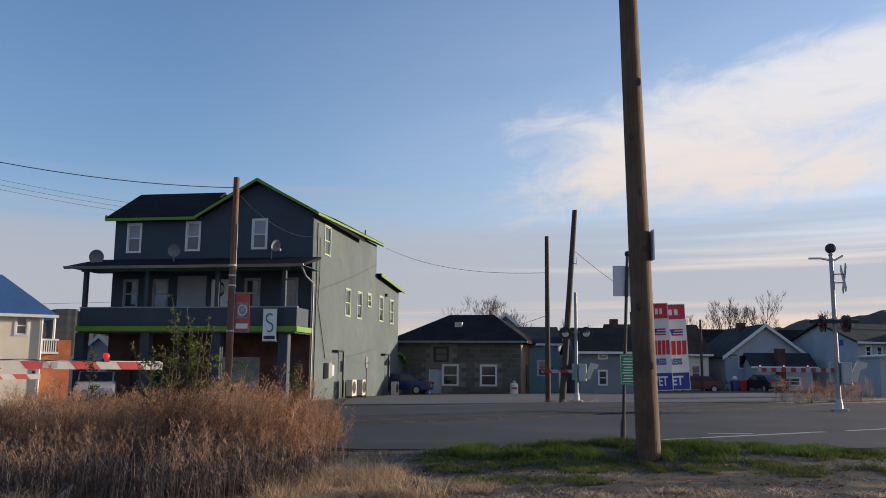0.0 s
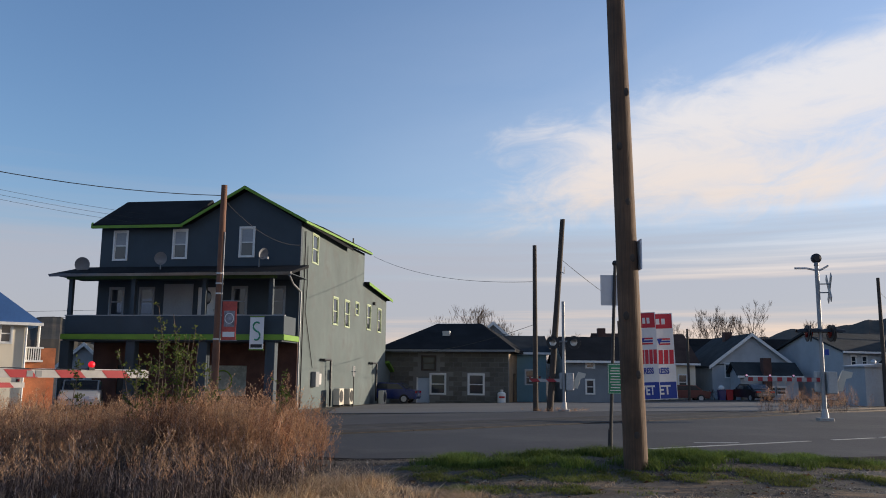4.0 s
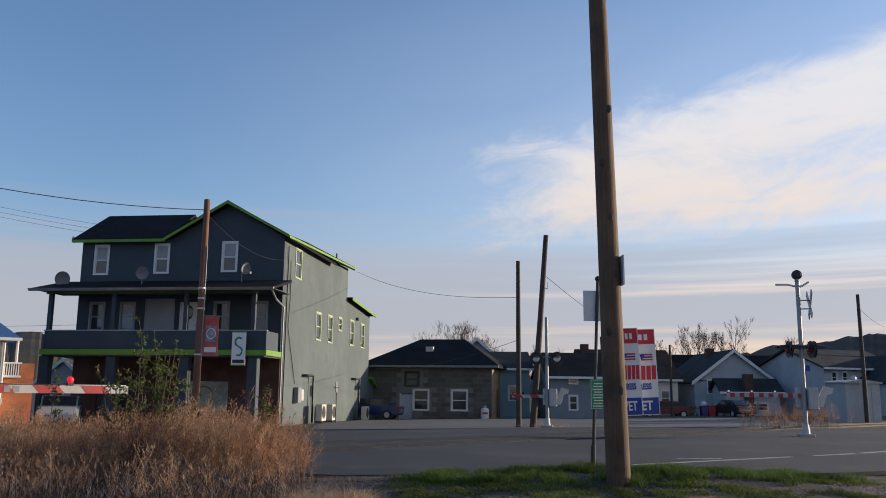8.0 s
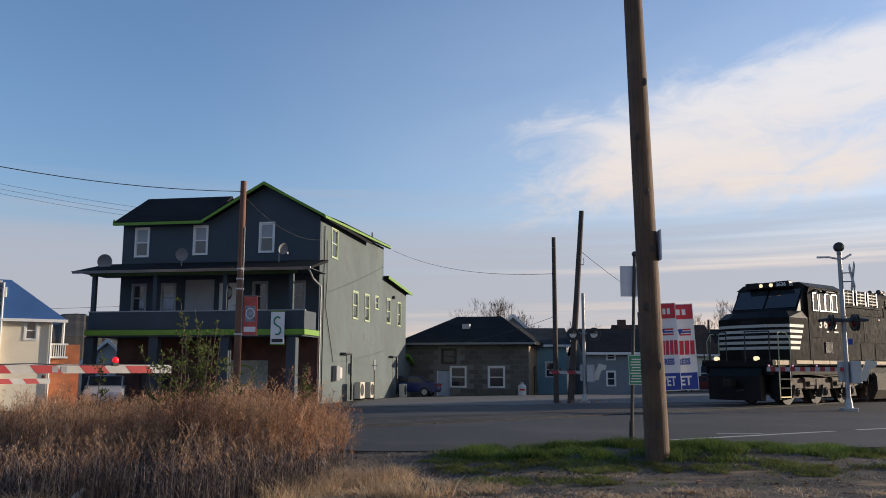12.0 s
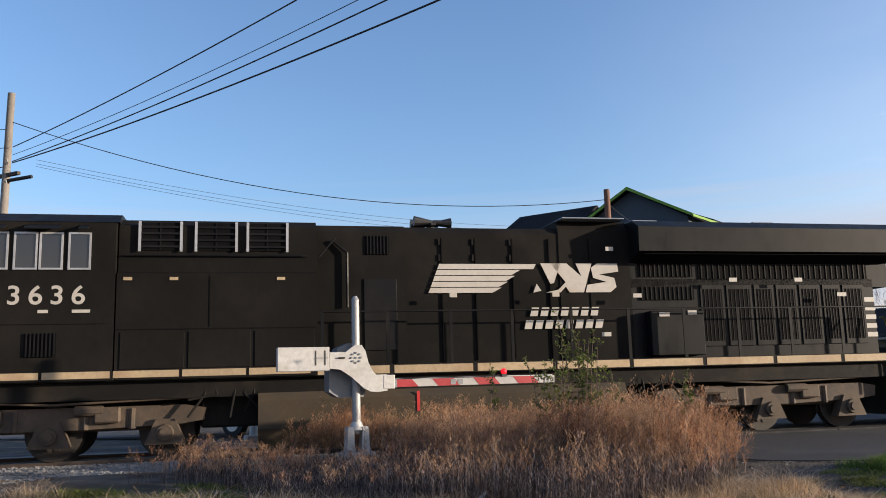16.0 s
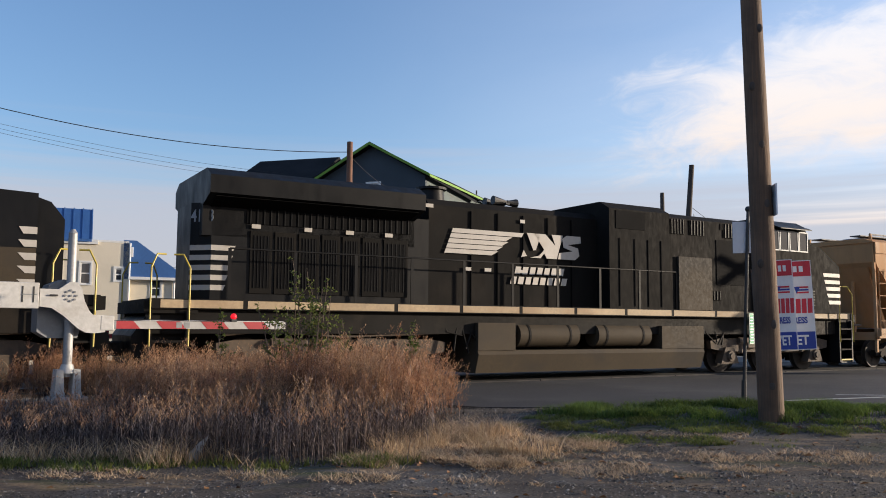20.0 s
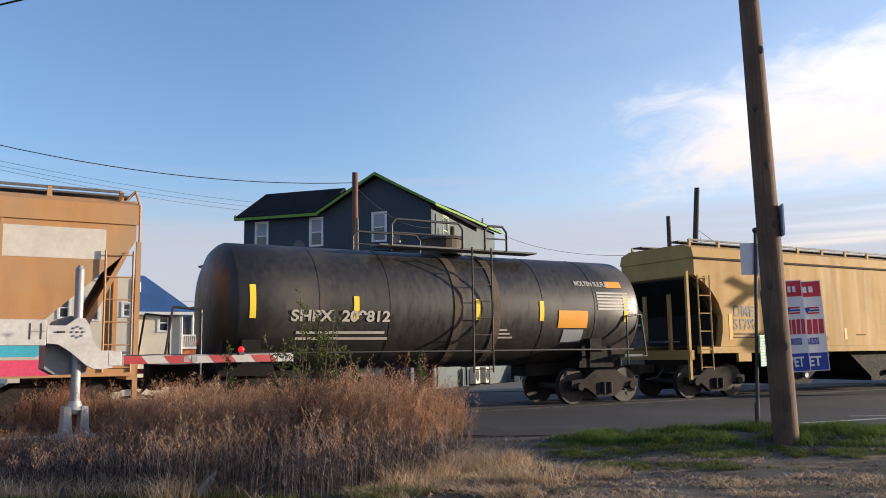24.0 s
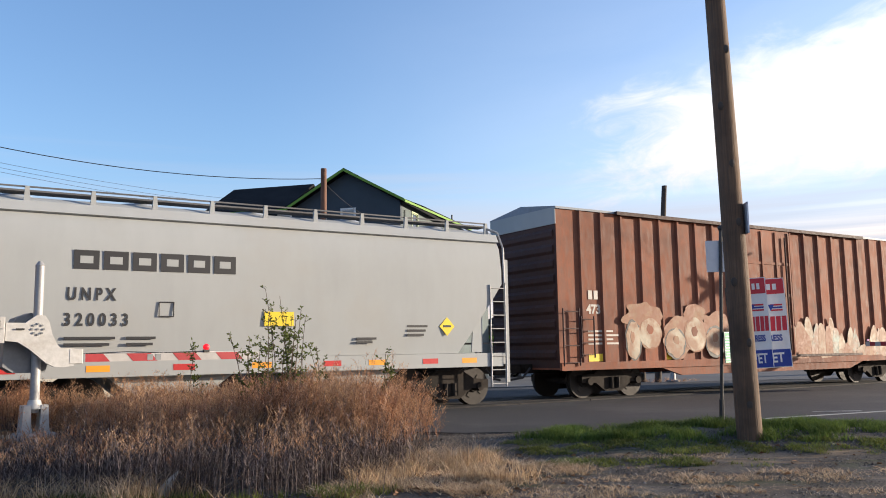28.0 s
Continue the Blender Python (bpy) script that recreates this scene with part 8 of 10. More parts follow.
def hopper_graffiti():
    T = rolling("hopper_car", 72.0, "weathered tan two-bay covered hopper car with bright spray-painted lettering", "hopper car")
    z0, y = 1.36, 1.5
    body = [(74.75, z0), (72.75, 3.45), (72.65, 3.62), (72.65, 4.30), (84.75, 4.30), (84.75, 3.62), (84.65, 3.45), (82.45, z0)]
    part("body", prism(body, -y, y), M_HOP_TAN, T)
    part("roof", prism([(-1.52, 4.30), (-1.1, 4.46), (1.1, 4.46), (1.52, 4.30)], 72.6, 84.8, "x"), M_HOP_TAN, T)
    part("top_chord", box(72.62, 84.78, -1.535, -1.501, 3.92, 4.30), M_HOP_TAN, T)
    for x in (75.5, 77.9, 80.2, 82.4):
        part("side_seam", box(x, x + 0.05, -1.515, -1.501, z0, 3.92), M_HOP_TAN, T)
    for s in (-1, 1):
        part("side_sill", box(72.65, 84.75, s * 1.5 - 0.04, s * 1.5 + 0.04, 1.02, 1.35), M_HOP_TAN, T)
    for sheet in ([(73.75, z0), (72.78, 3.45), (72.70, 3.45), (73.60, z0)], [(83.55, z0), (84.62, 3.45), (84.70, 3.45), (83.70, z0)]):
        part("end_slope", prism(sheet, -1.15, 1.15), M_HOP_TAN, T)
    running_board(T, 72.7, 84.7, 4.46, 9, M_HOP_TAN)
    hopper_bays(T, ((75.3, 78.4), (79.3, 82.4)), 1.34, 0.45, M_HOP_TAN)
    draft_ends(T, 72.55, 84.85, 1.2, M_HOP_TAN)
    for x in (72.7, 84.2):
        end_ladder(T, x, -1.56, 1.1, 3.4, 0.5, M_HOP_TAN)
        part("roof_grab", pipe([(x + 0.1 if x < 80 else x + 0.4, -1.3, 4.45), (x if x < 80 else x + 0.55, -1.3, 4.62), (x - 0.10 if x < 80 else x + 0.62, -1.42, 4.3), (x - 0.10 if x < 80 else x + 0.62, -1.46, 3.4)], 0.025), M_HOP_TAN, T)
    for xc in (74.25, 83.15):
        freight_truck(T, xc)
    yy = -1.541
    part("paint_patch", box(81.9, 84.2, yy + 0.034, yy + 0.04, 3.22, 3.80), M_PATCH, T, "white painted-over patch")
    letters("car_mark", "EAMX", 0.34, M_PALESPRAY, T, pose(74.9, -1.506, 2.62) @ UP, 0.008)
    letters("car_number", "609", 0.32, M_DARKLETTER, T, pose(75.15, -1.506, 2.20) @ UP, 0.006)
    for k in range(3):
        part("stencil_bar", box(78.8, 80.3 - 0.2 * k, -1.508, -1.502, 2.55 - 0.12 * k, 2.61 - 0.12 * k), M_DARKLETTER, T)
    # sprayed lettering as layered plain shapes
    gy = -1.506
    part("spray_band", prism([(74.3, 1.37), (82.4, 1.37), (82.6, 1.60), (82.0, 1.70), (79, 1.66), (76, 1.72), (74.2, 1.6)], gy - 0.001, gy + 0.001), M_PINK, T, "pink sprayed base band")
    part("spray_sill", box(74.2, 83.3, -1.546, -1.5405, 1.06, 1.34), M_PINK, T)
    rnd = random.Random(11)
    def round_shape(cx, cz, rx, rz, y, m, rough=0.14, n=14):
        blob(T, [(cx + rx * (1 + rnd.gauss(0, rough)) * math.cos(math.tau * i / n), max(1.40, cz + rz * (1 + rnd.gauss(0, rough)) * math.sin(math.tau * i / n))) for i in range(n)], y, m)
    for k in range(8):
        cx = 74.6 + k * 1.1 + rnd.uniform(-0.2, 0.2)
        round_shape(cx + 0.5, 1.62, rnd.uniform(0.3, 0.5), rnd.uniform(0.25, 0.45), gy - 0.003, M_CYAN)
    for k, (cx, cz, rx, rz) in enumerate(((74.7, 1.75, 0.55, 0.45), (75.35, 1.7, 0.4, 0.55), (76.2, 1.55, 0.45, 0.3), (76.9, 1.9, 0.40, 0.5), (77.35, 1.6, 0.5, 0.3), (78.3, 1.65, 0.45, 0.35), (79.2, 1.8, 0.40, 0.45), (79.9, 1.6, 0.5, 0.35), (80.8, 1.75, 0.45, 0.45), (81.7, 1.65, 0.5, 0.4))):
        round_shape(cx, cz, rx * 1.1, rz * 1.1, gy - 0.006, M_FADEDSPRAY if k % 3 else M_DARKLETTER, 0.10)
        round_shape(cx, cz, rx, rz, gy - 0.010, M_GRAFORANGE if k % 4 != 2 else M_PINK, 0.12)
        part("spray_stroke", tube([(cx + rx * 0.7 * math.cos(0.5 + i * 0.6 + k), gy - 0.0125, cz + 0.6 * rz * math.sin(0.5 + i * 0.6 + k)) for i in range(4 + k % 3)], 0.012, 5), M_DARKLETTER, T)
    settle(T, 72.0)


def tank_car():
    T = rolling("tank_car", 85.0, "black tank car for molten sulphur with top platform and orange placards", "tank car")
    zc, r, a, b = 2.45, 1.42, 86.85, 97.75
    bm = bmesh.new()
    seg, rows = 40, []
    stations = [(a - 0.46, 0.04), (a - 0.44, 0.35), (a - 0.37, 0.66), (a - 0.24, 0.87), (a - 0.10, 0.965), (a, 1.0)] + [(a + (b - a) * k / 10, 1.0) for k in range(1, 10)] + [(b, 1.0), (b + 0.10, 0.965), (b + 0.24, 0.87), (b + 0.37, 0.66), (b + 0.44, 0.35), (b + 0.46, 0.04)]
    for x, q in stations:
        rows.append([bm.verts.new((x, r * q * math.cos(k * math.tau / seg), zc + r * q * math.sin(k * math.tau / seg))) for k in range(seg)])
    for u, v in zip(rows, rows[1:]):
        for k in range(seg):
            bm.faces.new((u[k], u[(k + 1) % seg], v[(k + 1) % seg], v[k]))
    bm.faces.new(rows[0]), bm.faces.new(rows[-1])
    bmesh.ops.recalc_face_normals(bm, faces=bm.faces[:])
    part("tank_shell", bm, M_TANKCAR, T, smooth=True)
    def strap(x, w, rr, m, a0=0, a1=360, n=40, name="strap"):
        g = bmesh.new()
        for k in range(n):
            p, q = radians(a0 + (a1 - a0) * k / n), radians(a0 + (a1 - a0) * (k + 1) / n)
            pts = [(xx, rd * math.cos(t), zc + rd * math.sin(t)) for t, xx, rd in ((p, x, rr), (q, x, rr), (q, x + w, rr), (p, x + w, rr))]
            bm_quad(g, *pts)
            bm_quad(g, *[(xx, (rr - 0.03) * math.cos(t), zc + (rr - 0.03) * math.sin(t)) for t, xx in ((p, x), (p, x + w), (q, x + w), (q, x))])
            for xx in (x, x + w):
                bm_quad(g, (xx, rr * math.cos(p), zc + rr * math.sin(p)), (xx, rr * math.cos(q), zc + rr * math.sin(q)), (xx, (rr - 0.03) * math.cos(q), zc + (rr - 0.03) * math.sin(q)), (xx, (rr - 0.03) * math.cos(p), zc + (rr - 0.03) * math.sin(p)))
        bmesh.ops.remove_doubles(g, verts=g.verts[:], dist=0.0005)
        bmesh.ops.recalc_face_normals(g, faces=g.faces[:])
        return part(name, g, m, T)
    M_RUST = M_TRUCK
    strap(92.0, 0.22, r + 0.02, M_RUST)
    strap(93.1, 0.22, r + 0.02, M_RUST)
    for x in (88.6, 90.3, 94.6, 96.3):
        strap(x, 0.04, r + 0.008, M_TANKCAR, name="weld_seam")
    def patch(x0, x1, za, zb_, m, name, label=""):
        a0, a1 = math.degrees(math.asin(max(-1, min(1, (za - zc) / r)))), math.degrees(math.asin(max(-1, min(1, (zb_ - zc) / r))))
        strap(x0, x1 - x0, r + 0.012, m, 180 - a1, 180 - a0, 6, name)["label"] = label or "painted marking"
    for x in (87.05, 89.4, 92.6, 94.5, 97.3):
        patch(x, x + 0.13, 2.15, 2.85 if x in (87.05, 97.3) else 2.65, M_YPLACARD, "reflector_strip", "yellow reflective strip")
    patch(95.1, 96.05, 1.98, 2.42, M_ORANGE, "placard", "orange hazard placard")
    patch(96.8, 97.35, 3.05, 3.22, M_ORANGE, "hazard_flash")
    patch(95.3, 95.95, 1.62, 1.94, M_GREYTRIM, "stencil_frame")
    for k in range(6):
        patch(96.4, 97.5, 2.45 + k * 0.085, 2.50 + k * 0.085, M_DECAL, "stencil_bar")
    for k in range(3):
        patch(93.2, 93.75 - 0.1 * k, 1.72 + k * 0.09, 1.76 + k * 0.09, M_DECAL, "stencil_bar")
    for k in range(2):
        patch(88.1, 90.3 - 0.1 * k, 1.70 + k * 0.13, 1.755 + k * 0.13, M_DECAL, "stencil_bar")
    def on_shell(x, z, tilt=0):
        t = math.asin((z - zc) / r)
        return pose(x, -(r + 0.012) * math.cos(t), z, math.degrees(t) * -1 + 90, 0, 0)
    letters("car_number", "SHPX  209812", 0.34, M_DECAL, T, on_shell(87.95, 2.10), 0.010, wide=1.16)
    letters("cargo_name", "MOLTEN SULFUR", 0.20, M_DECAL, T, on_shell(95.75, 3.08), 0.004, wide=0.75)
    # platform and dome
    part("manway", rod((92.5, 0, 3.85), (92.5, 0, 4.25), 0.5, 0.5, 20), M_TRUCK, T)
    part("manway_lid", rod((92.5, 0, 4.25), (92.5, 0, 4.33), 0.55, 0.5, 20), M_TRUCK, T)
    part("valve_stem", rod((92.7, -0.2, 4.3), (92.7, -0.2, 4.6), 0.06), M_TRUCK, T)
    for s in (-1, 1):
        part("top_platform", box(90.2, 94.7, min(s * 0.55, s * 1.1), max(s * 0.55, s * 1.1), 3.88, 3.92), M_RUNBOARD, T)
        for x0, x1 in ((90.5, 92.45), (93.1, 93.75)):
            part("platform_rail", pipe([(x0, s * 1.1, 3.9), (x0, s * 1.1, 4.38), (x0 + 0.12, s * 1.1, 4.52), (x1 - 0.12, s * 1.1, 4.52), (x1, s * 1.1, 4.38), (x1, s * 1.1, 3.9)], 0.03), M_BLACK, T)
            part("platform_rail", pipe([(x0, s * 1.1, 4.2), (x1, s * 1.1, 4.2)], 0.02), M_BLACK, T)
    end_ladder(T, 92.45, -1.52, 0.9, 3.9, 0.55, M_TRUCK)
    for s in (-1, 1):
        part("shell_rail", pipe([(86.9, s * 1.5, 1.42), (97.5, s * 1.5, 1.42)], 0.022), M_BLACK, T)
    for x0, x1, d in ((85.3, 88.6, 1), (94.8, 98.1, -1)):
        part("stub_sill", box(x0, x1, -0.32, 0.32, 0.75, 1.25), M_LOCOFRAME, T)
        part("saddle", prism([(x0 + 1.2, 0.95), (x1 - 0.9, 0.95), (x1 - 1.0, 1.7), (x0 + 1.3, 1.7)], -1.05, 1.05), M_LOCOFRAME, T)
        e = x0 if d > 0 else x1
        part("end_platform", box(min(e, e + d * 0.8), max(e, e + d * 0.8), -1.4, 1.4, 1.22, 1.28), M_RUNBOARD, T)
        coupler(T, e, -d)
        for s in (-1, 1):
            part("corner_rail", pipe([(e + d * 0.75, s * 1.45, 1.0), (e + d * 0.75, s * 1.45, 2.3), (e + d * 0.2, s * 1.42, 2.35), (e + d * 0.05, s * 1.42, 1.25)], 0.024), M_BLACK, T)
            part("brake_box", box(e + d * 1.6, e + d * 2.0, s * 1.2, s * 1.4, 1.2, 1.7), M_LOCOFRAME, T)
    for xc in (87.5, 96.85):
        freight_truck(T, xc)
    settle(T, 85.0)


def hopper_yellow():
    T = rolling("hopper_car", 99.3, "yellow-tan covered hopper car with arched side cut-outs", "hopper car")
    a, b, z0 = 99.93, 117.25, 1.46
    left = [(100.86, z0), (100.98, 1.9), (101.0, 2.35), (100.86, 2.72), (100.6, 3.05), (100.3, 3.28), (a, 3.50)]
    right = [(a + b - x, z) for x, z in reversed(left)]
    part("body", prism([*left, (a, 4.0), (b, 4.0), *right], -1.5, 1.5), M_HOP_YEL, T)
    part("upper_side", prism([(-1.5, 4.004), (-1.53, 4.02), (-1.46, 4.30), (-1.1, 4.42), (1.1, 4.42), (1.46, 4.30), (1.53, 4.02), (1.5, 4.004)], a - 0.03, b + 0.03, "x"), M_HOP_YEL, T)
    # the roof edge's shadow line, laid on as a dark strip
    part("shadow_lip", box(a, b, -1.545, -1.5, 3.965, 4.0), M_LOCOFRAME, T)
    for s in (-1, 1):
        part("side_sill", box(a, b, s * 1.51 - 0.03, s * 1.51 + 0.03, 1.27, 1.455), M_HOP_YEL, T)
    part("jacking_pad", box(101.55, 102.1, -1.53, -1.44, 1.02, 1.268), M_HOP_YEL, T)
    part("jacking_pad", box(115.1, 115.65, -1.53, -1.44, 1.02, 1.268), M_HOP_YEL, T)
    # near-black frame paint on this slope stands for shade under the overhang
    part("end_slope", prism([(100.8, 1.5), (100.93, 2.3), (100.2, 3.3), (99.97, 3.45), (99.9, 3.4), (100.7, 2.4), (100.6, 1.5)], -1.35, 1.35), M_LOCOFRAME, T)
    running_board(T, a, b, 4.42, 14, M_HOP_YEL)
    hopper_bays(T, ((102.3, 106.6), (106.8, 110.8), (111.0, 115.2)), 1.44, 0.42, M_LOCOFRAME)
    draft_ends(T, 99.6, 117.6, 1.35, M_HOP_YEL)
    for x in (99.98, 116.7):
        end_ladder(T, x, -1.56, 0.8 if x < 110 else 1.0, 3.5, 0.48, M_HOP_YEL, 5)
    for xc in (101.1, 116.1):
        freight_truck(T, xc)
    yy = -1.504
    letters("car_mark", "DME", 0.44, M_DARKLETTER, T, pose(101.45, yy, 2.34) @ UP, 0.012, wide=1.0)
    letters("car_number", "51787", 0.42, M_DARKLETTER, T, pose(101.42, yy, 1.96) @ UP, 0.012, wide=1.0)
    for k, (x, w, z) in enumerate(((101.45, 1.1, 1.80), (101.4, 1.1, 1.70), (105.2, 0.55, 1.62), (105.2, 0.55, 1.70), (107.2, 0.5, 1.78))):
        part("stencil_bar", box(x, x + w, yy - 0.004, yy + 0.002, z, z + 0.035), M_TANK_DUST, T)
    for x, h in ((101.25, 0.75), (104.35, 0.35), (106.6, 0.35), (109.4, 0.2), (112.0, 0.3)):
        part("reflector_strip", box(x, x + 0.13, yy - 0.004, yy + 0.002, 1.65, 1.65 + h), M_ORANGE, T, "faded orange strip")
    rnd = random.Random(5)

    # faded spray: pale strokes with dull red ones between
    def stroke(pts, material, r=0.02):
        part("spray_stroke", tube([(px, yy + r * 2 + 0.0005 - 0.0004 * (len(T.children) % 4), pz) for px, pz in pts], r * 2, 24), material, T)
    for k in range(9):
        cx, cz = 110.75 + k * 0.33, 1.86 + rnd.uniform(-0.04, 0.04)
        h, w = rnd.uniform(0.17, 0.26), rnd.uniform(0.10, 0.15)
        stroke([(cx - w, cz + h), (cx - w * 0.9, cz), (cx - w, cz - h)], M_FADEDSPRAY, 0.06)
        if k % 2:
            stroke([(cx - w, cz + h * 0.9), (cx + w, cz + h * 0.8), (cx + w * 0.9, cz), (cx - w * 0.8, cz + 0.02)], M_FADEDSPRAY, 0.05)
        else:
            stroke([(cx + w, cz + h * 0.6), (cx + 0.02, cz + h * 0.3), (cx - w * 0.5, cz - h * 0.4), (cx + w * 0.3, cz - h), (cx + w, cz - h * 0.7)], M_FADEDSPRAY, 0.05)
        stroke([(cx - w * 0.4, cz - h * 1.15), (cx + w * 0.6, cz - h * 0.5), (cx + w * 1.1, cz + h * 0.4)], M_REDSPRAY, 0.014)
    for k in range(5):
        cx = 113.75 + k * 0.2
        stroke([(cx, 1.95), (cx + 0.04, 2.10), (cx + 0.12, 2.22), (cx + 0.10, 1.98)], M_FADEDSPRAY, 0.020)
    part("stencil_panel", box(113.95, 114.5, yy - 0.004, yy + 0.001, 1.60, 1.90), M_FADEDSPRAY, T, "pale panel with dark strokes")
    for k in range(3):
        stroke([(114.05 + k * 0.16, 1.65), (114.04 + k * 0.16, 1.84), (114.14 + k * 0.16, 1.82), (114.15 + k * 0.16, 1.66)], M_DARKLETTER, 0.016)
    blob(T, [(114.72, 1.62), (114.85, 2.0), (114.98, 2.2), (115.12, 2.0), (115.22, 1.75), (115.5, 1.64), (115.1, 1.6)], yy, M_SPRAYHAZE, "spray_haze")
    stroke([(114.75, 1.62), (114.85, 2.0), (114.98, 2.22), (115.12, 2.0), (115.2, 1.75), (115.5, 1.66), (115.1, 1.6), (114.75, 1.62)], M_REDSPRAY, 0.024)
    stroke([(112.2, 2.7), (112.35, 2.62), (112.25, 2.35), (112.6, 2.55)], M_REDSPRAY, 0.018)
    for k in range(5):
        x = 115.75 + k * 0.15
        stroke([(x, 2.04), (x, 2.28), (x + 0.09, 2.24), (x + 0.02, 2.14)], M_REDSPRAY, 0.014)
        stroke([(x - 0.1, 1.76), (x - 0.03, 1.86), (x + 0.02, 1.76)], M_REDSPRAY, 0.013)
    settle(T, 99.3)


def hopper_grey():
    T = rolling("hopper_car", 118.2, "light grey covered hopper car with dark lettering and rounded sides", "hopper car")
    a, b = 118.55, 130.62
    side = [(-1.44, 1.28), (-1.52, 1.9), (-1.55, 2.6), (-1.54, 3.3), (-1.46, 3.85), (-1.28, 4.2), (-1.0, 4.36), (1.0, 4.36), (1.28, 4.2), (1.46, 3.85), (1.54, 3.3), (1.55, 2.6), (1.52, 1.9), (1.44, 1.28)]
    bm = prism(side, a, b, "x")
    for px, pz, nx, nz in ((129.35, 1.28, 0.80, -0.60), (119.85, 1.28, -0.80, -0.60)):
        r = bmesh.ops.bisect_plane(bm, geom=bm.verts[:] + bm.edges[:] + bm.faces[:], plane_co=(px, 0, pz), plane_no=(nx, 0, nz), clear_outer=True)
        bmesh.ops.edgeloop_fill(bm, edges=[e for e in r["geom_cut"] if isinstance(e, bmesh.types.BMEdge)])
    bmesh.ops.recalc_face_normals(bm, faces=bm.faces[:])
    part("body", bm, M_HOP_GREY, T, smooth=True)
    part("top_chord", prism([(-1.40, 4.02), (-1.45, 4.04), (-1.34, 4.24), (-1.28, 4.22)], a, b, "x"), M_HOP_GREY, T)
    for s in (-1, 1):
        part("side_sill", box(a, b, s * 1.50 - 0.04, s * 1.50 + 0.04, 0.95, 1.275), M_HOP_GREY, T)
    running_board(T, a, b, 4.38, 10, M_HOP_GREY, 0.015)
    hopper_bays(T, ((121.0, 124.3), (125.0, 128.3)), 1.26, 0.42, M_HOP_GREY)
    draft_ends(T, 118.3, 130.85, 1.25, M_HOP_GREY)
    for x in (118.45, 130.25):
        end_ladder(T, x, -1.56, 0.45, 3.6 if x < 120 else 2.95, 0.45, M_ALU, 7)
        part("roof_grab", pipe([(x + 0.2, -1.2, 4.4), (x + (0.45 if x > 125 else -0.05), -1.3, 4.3), (x + (0.5 if x > 125 else -0.1), -1.45, 3.9), (x + (0.45 if x > 125 else -0.05), -1.55, 3.0)], 0.03), M_ALU, T)
    for x in (118.9, 129.72):
        part("end_gusset", prism([(x, 1.3), (x + 0.32, 1.3), (x + 0.32, 2.25), (x + 0.05, 2.0)], -1.49, -1.45), M_HOP_GREY, T)
    for xc in (120.15, 129.3):
        freight_truck(T, xc)
    yy = -1.554
    # the owner's name stays a row of plain blocks
    for k in range(6):
        x = 120.72 + k * 0.53
        part("name_bar", box(x, x + 0.45, -1.556, -1.546, 2.98, 3.34), M_DARKLETTER, T)
        part("name_bar_gap", box(x + 0.11, x + 0.34, -1.560, -1.5565, 3.09, 3.23), M_HOP_GREY, T)
    letters("car_mark", "U N P X", 0.33, M_DARKLETTER, T, pose(120.62, yy - 0.004, 2.40) @ UP, 0.007, wide=0.74)
    letters("car_number", "3 2 0 0 3 3", 0.33, M_DARKLETTER, T, pose(120.58, yy + 0.018, 1.92) @ UP, 0.007, wide=0.80)
    for k, (x, w, z) in enumerate(((120.6, 0.9, 1.66), (121.7, 0.55, 1.66), (120.6, 0.8, 1.54), (121.7, 0.5, 1.54), (126.6, 0.5, 1.62), (126.6, 0.4, 1.54), (127.9, 0.55, 1.9), (127.9, 0.5, 1.8), (127.9, 0.45, 1.7))):
        part("stencil_bar", box(x, x + w, -1.527, -1.515, z, z + 0.05), M_DARKLETTER, T)
    part("class_frame", pipe([(122.3, -1.553, 2.1), (122.58, -1.553, 2.1), (122.58, -1.553, 2.38), (122.3, -1.553, 2.38), (122.3, -1.553, 2.1)], 0.012), M_DARKLETTER, T)
    part("yellow_panel", box(124.45, 125.1, -1.556, -1.54, 1.92, 2.22), M_YPLACARD, T, "yellow inspection panel")
    d = part("hazard_diamond", prism([(128.99, 1.70), (129.2, 1.92), (128.99, 2.14), (128.78, 1.92)], -1.536, -1.524), M_YPLACARD, T, "yellow diamond placard")
    part("diamond_bar", box(128.88, 129.1, -1.541, -1.5365, 1.9, 1.95), M_DARKLETTER, d)
    for k, x in enumerate((119.4, 121.0, 122.6, 124.2, 125.8, 126.9, 128.3, 129.4)):
        part("reflector_strip", box(x, x + 0.42, -1.545, -1.5405, 1.05, 1.17), (M_RED, M_ORANGE)[k % 2], T)
    settle(T, 118.2)


